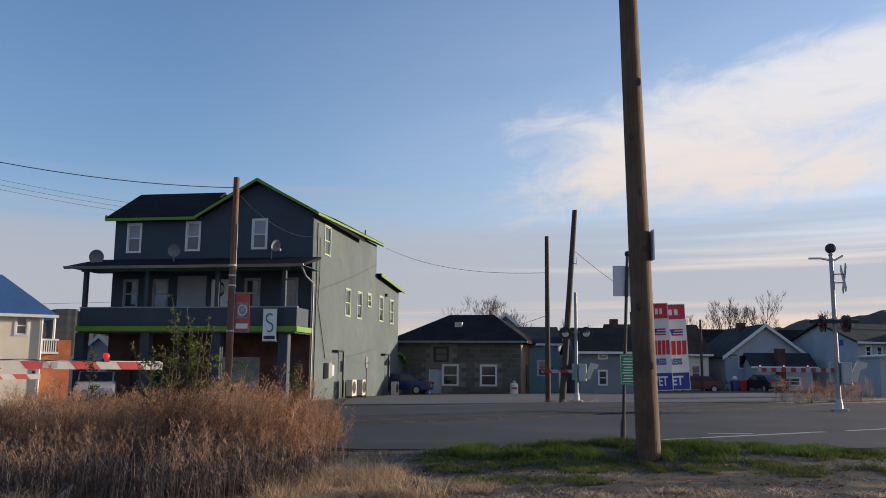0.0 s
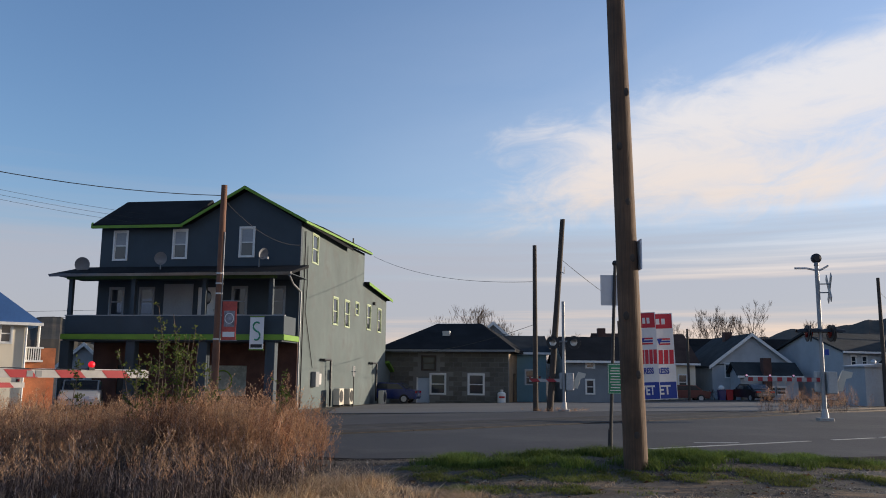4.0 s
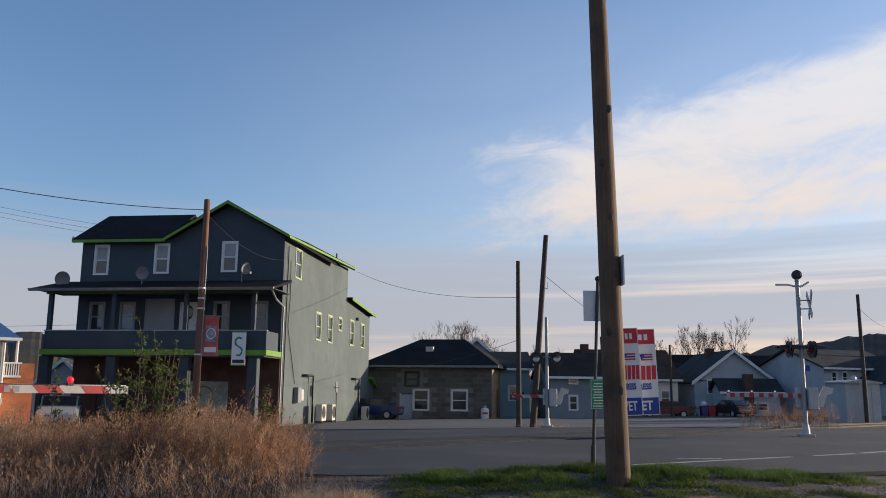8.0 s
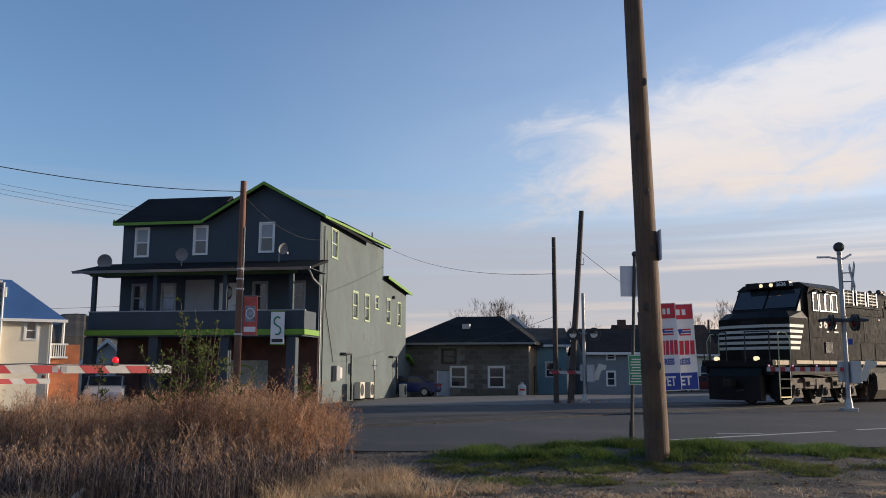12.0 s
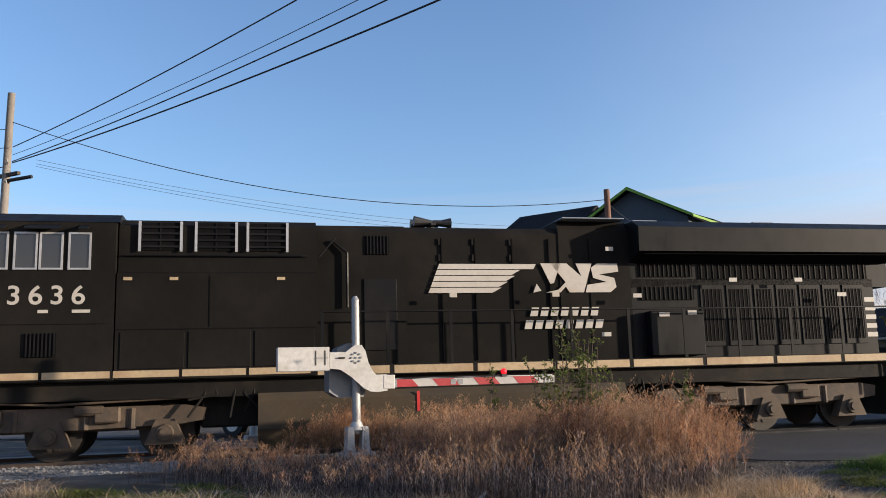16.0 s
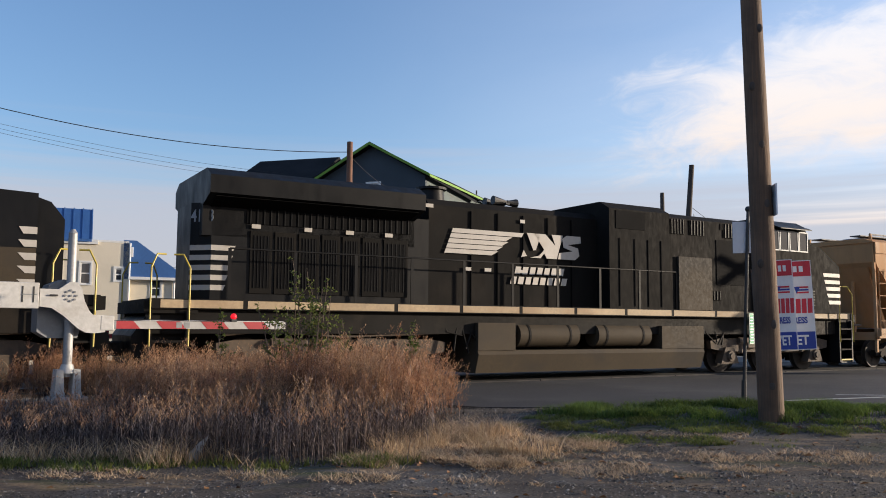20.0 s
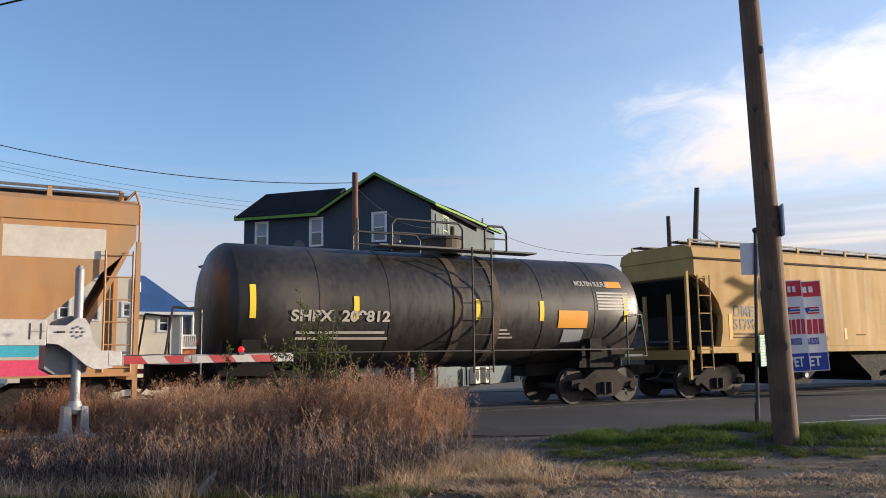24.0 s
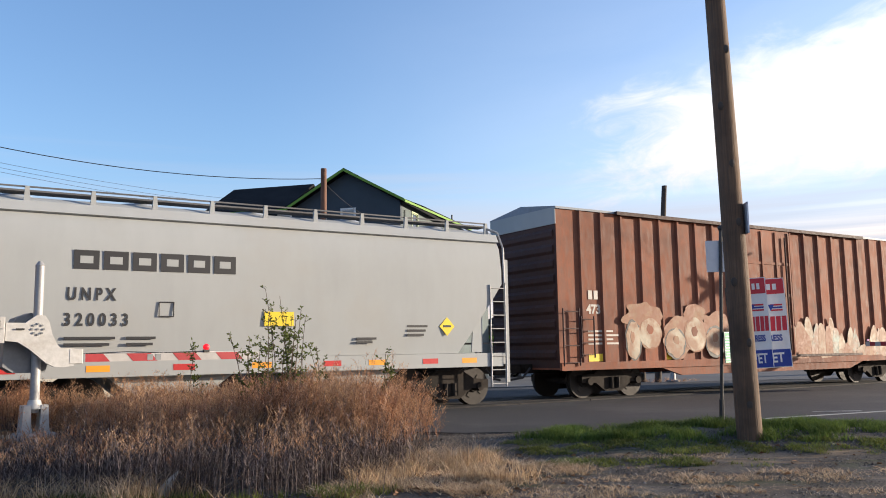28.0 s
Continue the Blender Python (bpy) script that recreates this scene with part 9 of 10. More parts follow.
def boxcar():
    T = rolling("boxcar", 132.0, "rusty red ribbed boxcar with sprayed lettering and a sliding door", "boxcar")
    a, b, y = 132.5, 149.7, 1.46
    part("body", box(a, b, -y, y, 0.80, 5.12), M_BOX_RED, T)
    part("roof", prism([(-1.5, 5.12), (0, 5.32), (1.5, 5.12), (1.5, 5.06), (-1.5, 5.06)], a - 0.02, b + 0.02, "x"), M_ROOFGREY, T)
    # the end faces away from the sun: its shade is painted as dark skin
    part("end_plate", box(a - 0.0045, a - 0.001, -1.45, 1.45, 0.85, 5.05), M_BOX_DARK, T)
    part("end_cap_band", box(a - 0.03, a - 0.004, -1.47, 1.47, 4.65, 5.1), M_HOP_GREY, T, "pale painted band on the end")
    for k in range(9):
        z = 1.05 + k * 0.4
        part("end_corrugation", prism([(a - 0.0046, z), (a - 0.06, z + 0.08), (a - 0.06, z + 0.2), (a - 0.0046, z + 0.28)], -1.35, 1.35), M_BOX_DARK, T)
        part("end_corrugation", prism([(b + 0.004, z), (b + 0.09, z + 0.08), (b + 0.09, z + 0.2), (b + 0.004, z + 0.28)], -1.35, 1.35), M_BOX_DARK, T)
    ribs = [133.31 + 0.755 * k for k in range(9)] + [142.35 + 0.755 * k for k in range(10)]
    for s in (-1, 1):
        for x in ribs:
            if 139.7 < x < 142.3:
                continue
            part("side_rib", prism([(x - 0.07, s * 1.461), (x - 0.035, s * 1.53), (x + 0.035, s * 1.53), (x + 0.07, s * 1.461)], 0.95, 5.05, "z"), M_BOX_RED, T)
        part("side_sill", prism([(a, 0.78), (b, 0.78), (b, 0.98), (a, 0.98)], min(s * 1.462, s * 1.54), max(s * 1.462, s * 1.54)), M_BOX_RED, T)
        part("belly_sill", prism([(136.2, 0.78), (137.0, 0.55), (145.2, 0.55), (146.0, 0.78)], min(s * 1.40, s * 1.5), max(s * 1.40, s * 1.5)), M_BOX_RED, T)
        part("eave_trim", box(134.6, 146.4, s * 1.55 - 0.05, s * 1.55 + 0.05, 5.02, 5.12), M_BOX_DARK, T)
        d = part("sliding_door", box(139.95, 142.2, min(s * 1.54, s * 1.58), max(s * 1.54, s * 1.58), 1.0, 5.0, 0.01), M_BOX_RED, T)
        for x in (140.0, 140.75, 141.45, 142.1):
            part("door_rib", box(x, x + 0.06, min(s * 1.581, s * 1.62), max(s * 1.581, s * 1.62), 1.05, 4.95), M_BOX_RED, d)
        for z in (1.9, 2.9, 3.9):
            part("door_rib", box(140.06, 142.1, min(s * 1.581, s * 1.60), max(s * 1.581, s * 1.60), z, z + 0.08), M_BOX_RED, d)
        part("door_bar", rod((141.9, s * 1.64, 1.2), (141.9, s * 1.64, 4.8), 0.025), M_BOX_DARK, d)
        part("door_track", box(139.9, 145.9, s * 1.54 - 0.03, s * 1.54 + 0.03, 0.985, 1.06), M_BOX_DARK, T)
    for x in (132.55, 149.0):
        end_ladder(T, x, -1.58, 0.9, 2.4 if x < 140 else 4.9, 0.55, M_BOX_DARK)
    end_ladder(T, 133.15, -1.60, 1.1, 2.2, 0.45, M_BOX_DARK, 3)
    for x, d in ((a, 1), (b, -1)):
        part("centre_sill", box(min(x - d * 0.25, x + d * 3), max(x - d * 0.25, x + d * 3), -0.3, 0.3, 0.7, 0.95), M_LOCOFRAME, T)
        coupler(T, x - d * 0.2, -d)
    for xc in (134.7, 147.5):
        freight_truck(T, xc)
    yy = -1.464
    word_bars(T, 133.54, 2.66, 2, 0.20, 0.24, yy - 0.004, 0.0)
    letters("car_number", "473", 0.34, M_DECAL, T, pose(133.47, yy, 2.28) @ UP, 0.012)
    for k in range(4):
        part("stencil_bar", box(133.5, 134.6 - 0.2 * (k % 2), yy - 0.004, yy + 0.002, 1.45 + 0.11 * k, 1.50 + 0.11 * k), M_DECAL, T)
    # sprayed paint as layered plain shapes: a pale haze, rounded figures over it, a ragged wash along the sill
    rnd = random.Random(77)
    def round_shape(cx, cz, rx, rz, y, m, rough=0.12, n=18):
        blob(T, [(cx + rx * (1 + rnd.gauss(0, rough)) * math.cos(math.tau * i / n), max(1.0, cz + rz * (1 + rnd.gauss(0, rough)) * math.sin(math.tau * i / n))) for i in range(n)], y, m)
    for cx, cz, rx, rz in ((135.5, 2.2, 0.75, 0.38), (136.9, 1.7, 0.7, 0.55), (137.6, 2.3, 0.45, 0.3), (138.5, 1.9, 0.6, 0.5)):
        round_shape(cx, cz, rx, rz, -1.534, M_HAZESPRAY)
    for k, (cx, cz, rx, rz) in enumerate(((135.1, 1.55, 0.28, 0.52), (135.75, 1.75, 0.42, 0.42), (136.75, 1.45, 0.38, 0.40), (137.6, 1.7, 0.42, 0.48), (138.45, 1.5, 0.40, 0.42), (139.2, 1.6, 0.34, 0.40))):
        round_shape(cx, cz, rx * 1.12, rz * 1.1, -1.537, M_DARKLETTER if k % 2 == 0 else M_HAZESPRAY, 0.05)
        round_shape(cx, cz, rx, rz, -1.540, M_PALESPRAY, 0.07)
        round_shape(cx + 0.04 * (k % 3 - 1), cz + 0.1, rx * 0.3, rz * 0.32, -1.543, M_BOX_RED if k % 2 else M_HAZESPRAY, 0.12, 12)
    x, k = 139.0, 0
    while x < 149.5:
        w, h = rnd.uniform(0.22, 0.6), rnd.uniform(0.3, 1.25)
        blob(T, [(x - 0.08, 1.0), (x - 0.03, 1.0 + h * rnd.uniform(0.5, 0.9)), (x + w * 0.4, 1.0 + h), (x + w * 0.75, 1.0 + h * rnd.uniform(0.6, 1.0)), (x + w * 1.15, 1.0 + h * rnd.uniform(0.2, 0.6)), (x + w * 1.1, 0.99)], -1.534 - 0.002 * (k % 4), (M_PALESPRAY, M_TEALSPRAY, M_PALESPRAY, M_HAZESPRAY)[k % 4], "spray_stroke")
        x, k = x + w * 0.8, k + 1
    for x in (133.5, 136.3, 142.8):
        part("yellow_mark", box(x, x + 0.5, yy - 0.004, yy + 0.002, 1.0, 1.2), M_YPLACARD, T)
    settle(T, 132.0)


# dark fittings, and the painted shade of the car's end
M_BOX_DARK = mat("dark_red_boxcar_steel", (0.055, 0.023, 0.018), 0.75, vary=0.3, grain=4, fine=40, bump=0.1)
M_LAMPSIGN = mat("white_number_glass", (0.75, 0.73, 0.65), 0.4, vary=0.05, bump=0)
loco_one()
loco_two()
loco_three()
hopper_graffiti()
tank_car()
hopper_yellow()
hopper_grey()
boxcar()

# ---- plants ----
def leafy(name, color, tip, spread=0.35, trans=0.35, rough=0.8, skew=1.0, clump=None):
    """Thin plant matter: light passes through it; each piece has its own tint."""
    m = bpy.data.materials.new(name)
    m.use_nodes = True
    nt = m.node_tree
    N, L = nt.nodes.new, nt.links.new
    p = nt.nodes["Principled BSDF"]
    geo = N("ShaderNodeNewGeometry")
    cr = N("ShaderNodeMix")
    cr.data_type = "RGBA"
    pw = N("ShaderNodeMath")
    pw.operation = "POWER"
    L(geo.outputs["Random Per Island"], pw.inputs[0])
    pw.inputs[1].default_value = skew
    L(pw.outputs[0], cr.inputs["Factor"])
    cr.inputs["A"].default_value, cr.inputs["B"].default_value = (*color, 1), (*tip, 1)
    hs = N("ShaderNodeHueSaturation")
    mr = N("ShaderNodeMapRange")
    tc, nz = N("ShaderNodeTexCoord"), N("ShaderNodeTexNoise")
    nz.inputs["Scale"].default_value = 1.3
    L(tc.outputs["Object"], nz.inputs["Vector"])
    L(nz.outputs[0], mr.inputs[0])
    for i, q in enumerate((0.3, 0.7, 1 - spread, 1 + spread)):
        mr.inputs[i + 1].default_value = q
    L(mr.outputs[0], hs.inputs["Value"])
    tint = cr.outputs["Result"]
    if clump:
        n2, m2, c2 = N("ShaderNodeTexNoise"), N("ShaderNodeMapRange"), N("ShaderNodeMix")
        n2.inputs["Scale"].default_value, n2.inputs["Detail"].default_value = 0.9, 3
        c2.data_type, c2.blend_type = "RGBA", "MULTIPLY"
        L(tc.outputs["Object"], n2.inputs["Vector"])
        L(n2.outputs[0], m2.inputs[0])
        for i, q in enumerate((0.42, 0.62, 0.0, 1.0)):
            m2.inputs[i + 1].default_value = q
        L(m2.outputs[0], c2.inputs["Factor"])
        L(tint, c2.inputs["A"])
        c2.inputs["B"].default_value = (*clump, 1)
        tint = c2.outputs["Result"]
    L(tint, hs.inputs["Color"])
    L(hs.outputs[0], p.inputs["Base Color"])
    p.inputs["Roughness"].default_value = rough
    p.inputs["Specular IOR Level"].default_value = 0.25
    tr = N("ShaderNodeBsdfTranslucent")
    L(hs.outputs[0], tr.inputs["Color"])
    mx = N("ShaderNodeMixShader")
    mx.inputs[0].default_value = trans
    out = nt.nodes["Material Output"]
    L(p.outputs[0], mx.inputs[1]), L(tr.outputs[0], mx.inputs[2]), L(mx.outputs[0], out.inputs["Surface"])
    return m


# mostly near-black: shade between the packed stems is worked into this colour
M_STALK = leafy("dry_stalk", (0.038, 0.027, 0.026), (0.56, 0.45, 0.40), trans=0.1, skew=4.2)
M_SEED = leafy("dry_seed_head", (0.31, 0.165, 0.085), (0.72, 0.48, 0.29), trans=0.42, clump=(0.72, 0.58, 0.55))
M_STRAW = leafy("dry_straw", (0.32, 0.20, 0.11), (0.88, 0.68, 0.44), trans=0.3, skew=1.3)
M_DEADLEAF = leafy("dead_leaf", (0.07, 0.035, 0.02), (0.34, 0.19, 0.10), trans=0.1)
M_GRASS = leafy("green_grass", (0.050, 0.088, 0.018), (0.18, 0.25, 0.055), trans=0.35, clump=(0.62, 0.62, 0.6))
M_MOSSY = leafy("low_green_weed", (0.075, 0.098, 0.022), (0.21, 0.22, 0.055), trans=0.3)
M_LEAF = leafy("young_leaf", (0.055, 0.085, 0.022), (0.15, 0.175, 0.045), trans=0.45)
M_TWIG = leafy("bare_twig", (0.13, 0.095, 0.072), (0.26, 0.185, 0.135), trans=0.0)
M_BARK = mat("bark", (0.12, 0.09, 0.07), 0.95, vary=0.3, grain=8, fine=60, bump=0.4)
M_STONECHIP = leafy("gravel_chips", (0.030, 0.028, 0.027), (0.30, 0.28, 0.26), trans=0.0, skew=2.5)


class Bits:
    """Collects many small faces quickly."""

    def __init__(self):
        self.v, self.f = [], []

    def blade(self, p, q, w, turn):
        """A narrow tapering blade from p to q."""
        i = len(self.v)
        dx, dy = w * math.cos(turn), w * math.sin(turn)
        self.v += [(p[0] - dx, p[1] - dy, p[2]), (p[0] + dx, p[1] + dy, p[2]), q]
        self.f.append((i, i + 1, i + 2))

    def strip(self, pts, w, turn):
        i = len(self.v)
        dx, dy = math.cos(turn), math.sin(turn)
        n = len(pts)
        for k, p in enumerate(pts):
            ww = w * (1 - 0.8 * k / (n - 1))
            self.v += [(p[0] - ww * dx, p[1] - ww * dy, p[2]), (p[0] + ww * dx, p[1] + ww * dy, p[2])]
        for k in range(n - 1):
            a = i + 2 * k
            self.f.append((a, a + 1, a + 3, a + 2))

    def done(self, name, material, m, label, category, kind="stuff", parent=None):
        me = bpy.data.meshes.new(name)
        me.from_pydata(self.v, [], self.f)
        me.materials.append(material)
        ob = new(name, me)
        if parent:
            ob.parent = parent
            return ob
        ob.matrix_world = m
        return tagged(ob, label, category, "", kind)


def inside(x, y, poly):
    c, n = False, len(poly)
    for i in range(n):
        (x0, y0), (x1, y1) = poly[i], poly[i - 1]
        if (y0 > y) != (y1 > y) and x < (x1 - x0) * (y - y0) / (y1 - y0) + x0:
            c = not c
    return c


def weed_field(poly, count, hmin, hmax, seed, label, z0=-0.06, seeds=20, clumps=0.55, soft=0.22, fluff=0.8, tall_at=None, low=(0.64, 0.80), sprigs=8):
    """Dry weeds in uneven clumps: upright slender stalks with short side sprigs, feathery heads at the top."""
    rnd = random.Random(seed)
    stalk, head = Bits(), Bits()
    xs, ys = [p[0] for p in poly], [p[1] for p in poly]
    made = tries = 0
    while made < count and tries < count * 8:
        tries += 1
        cx, cy = rnd.uniform(min(xs), max(xs)), rnd.uniform(min(ys), max(ys))
        if not inside(cx + rnd.gauss(0, soft), cy + rnd.gauss(0, soft), poly):
            continue
        thick = noise.noise((cx * 0.8, cy * 0.8, seed))
        if thick < -0.25 and rnd.random() < 0.7:
            continue
        tall = (0.93 + 0.25 * thick) * (1.0 + clumps * rnd.gauss(0, 0.16))
        if tall_at:
            tall *= tall_at(cx, cy)
        size, lx, ly = rnd.uniform(0.06, 0.2), rnd.gauss(0.05, 0.07), rnd.gauss(0, 0.05)
        for _ in range(rnd.randint(4, 14)):
            made += 1
            x, y = cx + rnd.gauss(0, size), cy + rnd.gauss(0, size)
            h = max(0.14, rnd.uniform(hmin, hmax) * tall)
            bare = rnd.random() > fluff
            if bare:
                h *= rnd.uniform(0.45, 0.95)
            tx, ty = h * (lx + rnd.gauss(0, 0.06)), h * (ly + rnd.gauss(0, 0.06))
            def at(q):
                return x + tx * q * q, y + ty * q * q, z0 + h * q
            stalk.strip([at(q) for q in (0, 0.35, 0.7, 1.0)], rnd.uniform(0.0018, 0.0040), rnd.uniform(0, math.pi))
            # short sprigs up the stalk
            for k in range(sprigs):
                q = rnd.uniform(0.08, 0.95)
                p, b, ln = at(q), rnd.uniform(0, math.tau), rnd.uniform(0.02, 0.06) + 0.07 * q * rnd.random()
                stalk.blade(p, (p[0] + ln * math.cos(b), p[1] + ln * math.sin(b), p[2] + ln * rnd.uniform(0.6, 1.4)), 0.0026, b + 1.5)
            if bare:
                continue
            # a feathery head: fine upward branchlets
            foot = rnd.uniform(*low)
            for k in range(seeds):
                q = foot + (1.0 - foot) * rnd.random()
                p, b, ln = at(q), rnd.uniform(0, math.tau), rnd.uniform(0.03, 0.12) * (1.25 - 0.8 * (q - foot) / (1 - foot))
                tip = (p[0] + ln * 0.9 * math.cos(b), p[1] + ln * 0.9 * math.sin(b), p[2] + ln * rnd.uniform(0.5, 1.3))
                head.blade(p, tip, rnd.uniform(0.002, 0.0042), b + 1.5)
                mid = ((p[0] + tip[0]) / 2, (p[1] + tip[1]) / 2, (p[2] + tip[2]) / 2)
                for c in (mid, tip):
                    head.blade(c, (c[0] + rnd.gauss(0, 0.014), c[1] + rnd.gauss(0, 0.014), c[2] + rnd.uniform(0.005, 0.03)), 0.0055, b)
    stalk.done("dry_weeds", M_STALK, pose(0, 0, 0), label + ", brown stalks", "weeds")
    head.done("weed_heads", M_SEED, pose(0, 0, 0), label + ", reddish fuzzy seed heads", "weeds")


def grass_patch(name, spots, count, h, material, label, seed, wide=0.006, flat=0.35, keep=None):
    """Blades strewn over ellipses (x, y, rx, ry)."""
    rnd = random.Random(seed)
    g = Bits()
    area = [s[2] * s[3] for s in spots]
    for (x0, y0, rx, ry), a in zip(spots, area):
        for _ in range(int(count * a / sum(area))):
            r, t = math.sqrt(rnd.random()), rnd.uniform(0, math.tau)
            x, y = x0 + rx * r * math.cos(t), y0 + ry * r * math.sin(t)
            dens = noise.noise((x * 1.4, y * 1.4, seed)) + 0.5 * noise.noise((x * 4, y * 4, seed))
            if dens < -0.12 + 0.7 * (r - 0.5) + rnd.gauss(0, 0.12):
                continue
            if keep and not keep(x, y):
                continue
            z = soil_z(x, y) - 0.008
            hh = h * rnd.uniform(0.45, 1.15) * (0.8 + 0.5 * dens)
            b, ln = rnd.uniform(0, math.tau), flat * hh * rnd.uniform(0.4, 1.8)
            mid = (x + 0.35 * ln * math.cos(b), y + 0.35 * ln * math.sin(b), z + 0.65 * hh)
            g.strip([(x, y, z), mid, (x + ln * math.cos(b), y + ln * math.sin(b), z + hh)], wide * rnd.uniform(0.6, 1.2), b + 1.57)
    g.done(name, material, pose(0, 0, 0), label, "grass")


WEEDS = [(-1.75, 13.3), (-1.50, 11.2), (-1.6, 9.7), (-2.1, 8.6), (-3.3, 8.15), (-4.8, 8.05), (-6.2, 8.3), (-7.3, 9.0), (-8.4, 9.8), (-9.6, 11.0), (-9.9, 12.8), (-9.2, 13.5), (-6.4, 14.0), (-4.0, 14.5)]
GOLDEN = [(-1.80, 13.3), (-1.55, 11.3), (-1.75, 10.3), (-3.0, 10.0), (-4.8, 10.2), (-6.0, 10.9), (-6.5, 12.2), (-7.6, 12.8), (-8.5, 12.3), (-9.2, 12.7), (-8.8, 13.6), (-6.4, 14.2), (-4.0, 14.5)]
BARE = [(-1.60, 11.2), (-1.55, 9.7), (-2.1, 8.6), (-3.3, 8.2), (-4.8, 8.1), (-6.2, 8.35), (-7.3, 9.1), (-8.3, 9.9), (-8.0, 10.7), (-6.6, 10.9), (-5.0, 10.6), (-3.0, 10.5)]


def swell(x, y):
    """The stand is highest at the road's end and by the saplings, and sinks towards the ballast."""
    side = 0.98 if x > -3.0 else 0.84 if x > -5.2 else 0.80 if x > -7.0 else 0.88
    return side * (1.0 + 0.22 * noise.noise((x * 0.9, y * 0.9, 3.3)))


weed_field(GOLDEN, 8200, 0.72, 1.16, 3, "dense stand of dry weeds beside the track", seeds=24, clumps=0.9, fluff=0.84, tall_at=swell, low=(0.34, 0.6), sprigs=7)
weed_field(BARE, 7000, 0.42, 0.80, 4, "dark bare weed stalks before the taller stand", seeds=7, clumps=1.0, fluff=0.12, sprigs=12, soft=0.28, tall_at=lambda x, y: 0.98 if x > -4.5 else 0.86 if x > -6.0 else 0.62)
weed_field([(-7.3, 8.9), (-7.2, 10.5), (-8.6, 11.8), (-10.6, 12.2), (-11.2, 11.2), (-9.4, 9.3)], 900, 0.28, 0.56, 5, "thin straggling dry weeds beside the gate", seeds=10, clumps=1.0, soft=0.35, fluff=0.35)
weed_field([(-10.8, 5.3), (-9.7, 5.3), (-9.5, 6.0), (-10.4, 6.5)], 130, 0.4, 0.8, 8, "thin clump of dry weeds by the ballast", seeds=12, fluff=0.5)
weed_field([(13.6, 33.5), (16.5, 35.0), (20.0, 38.0), (19.0, 40.5), (14.5, 38.0)], 900, 0.7, 1.6, 12, "brown brush behind the crossing", -0.4, 12, fluff=0.4)
weed_field([(-10.4, 29.0), (-8.6, 31.0), (-9.4, 34.5), (-13.0, 34.0)], 600, 0.4, 0.9, 13, "dry weeds before the house", -0.4, 12)
weed_field([(22.0, 47.5), (30.0, 52.0), (30.0, 56.0), (21.0, 50.0)], 900, 0.6, 1.5, 14, "brown brush beyond the tracks", -0.6, 10, fluff=0.4)
weed_field([(4.0, 35.6), (6.6, 35.4), (6.8, 37.4), (3.8, 37.4)], 160, 0.15, 0.35, 15, "short dry grass at the foot of the poles", -0.3, 8)
grass_patch("green_grass", [(3.2, 12.75, 3.1, 1.35), (1.2, 12.5, 1.5, 0.7), (5.6, 13.3, 1.6, 0.9)], 52000, 0.135, M_GRASS, "green grass patch round the pole", 21, 0.0055, 0.9)
grass_patch("green_grass", [(-4.6, 7.75, 2.6, 0.40), (-1.9, 8.2, 0.9, 0.35), (-8.2, 8.2, 1.4, 0.6), (-6.6, 7.6, 1.2, 0.5), (-10.0, 8.0, 0.8, 0.35), (-8.4, 9.3, 0.9, 0.4)], 11000, 0.10, M_MOSSY, "low green weeds among the straw", 22, 0.008, 0.8)
grass_patch("green_grass", [(2.0, 11.3, 2.6, 0.5), (4.6, 11.2, 2.4, 0.5), (0.4, 11.8, 1.3, 0.5), (7.5, 12.8, 2.2, 0.8), (1.6, 10.3, 1.6, 0.35)], 42000, 0.055, M_MOSSY, "thin moss and low green weeds on the gravelly soil", 26, 0.007, 1.0)
grass_patch("dry_grass", [(-0.75, 9.4, 0.95, 1.3), (-1.0, 11.0, 0.55, 0.9), (-1.5, 8.4, 1.0, 0.5), (0.3, 9.9, 0.8, 0.45)], 17000, 0.085, M_STRAW, "pale dead grass lying flat at the edge of the weeds", 23, 0.0045, 2.4)
grass_patch("dry_grass", [(-1.15, 10.1, 0.45, 0.9), (-0.6, 10.2, 0.5, 0.4), (-1.5, 9.0, 0.5, 0.5), (-0.4, 9.2, 0.6, 0.35), (-4.3, 7.95, 1.5, 0.25), (-6.4, 7.9, 1.0, 0.3), (-7.6, 7.4, 1.0, 0.4), (-10.3, 7.6, 0.7, 0.35)], 9200, 0.26, M_STRAW, "matted mounds of pale reddish dead grass", 27, 0.0038, 1.3)
grass_patch("dry_grass", [(1.8, 9.2, 1.8, 0.35), (3.6, 9.6, 1.6, 0.3), (0.6, 8.2, 1.5, 0.5), (-3.6, 7.3, 3.6, 0.35), (-7.6, 6.7, 2.2, 0.5), (2.6, 8.3, 1.6, 0.3), (1.6, 10.7, 1.2, 0.25), (-9.4, 7.8, 1.6, 0.5), (-10.5, 6.8, 1.4, 0.5)], 27000, 0.05, M_STRAW, "bands of dead grass on the soil", 24, 0.004, 2.2)
grass_patch("dry_grass", [(1.5, 9.6, 7.5, 3.6), (-3.0, 7.6, 5.5, 1.6)], 9000, 0.022, M_STRAW, "scattered straw on the soil", 25, 0.0035, 2.6)


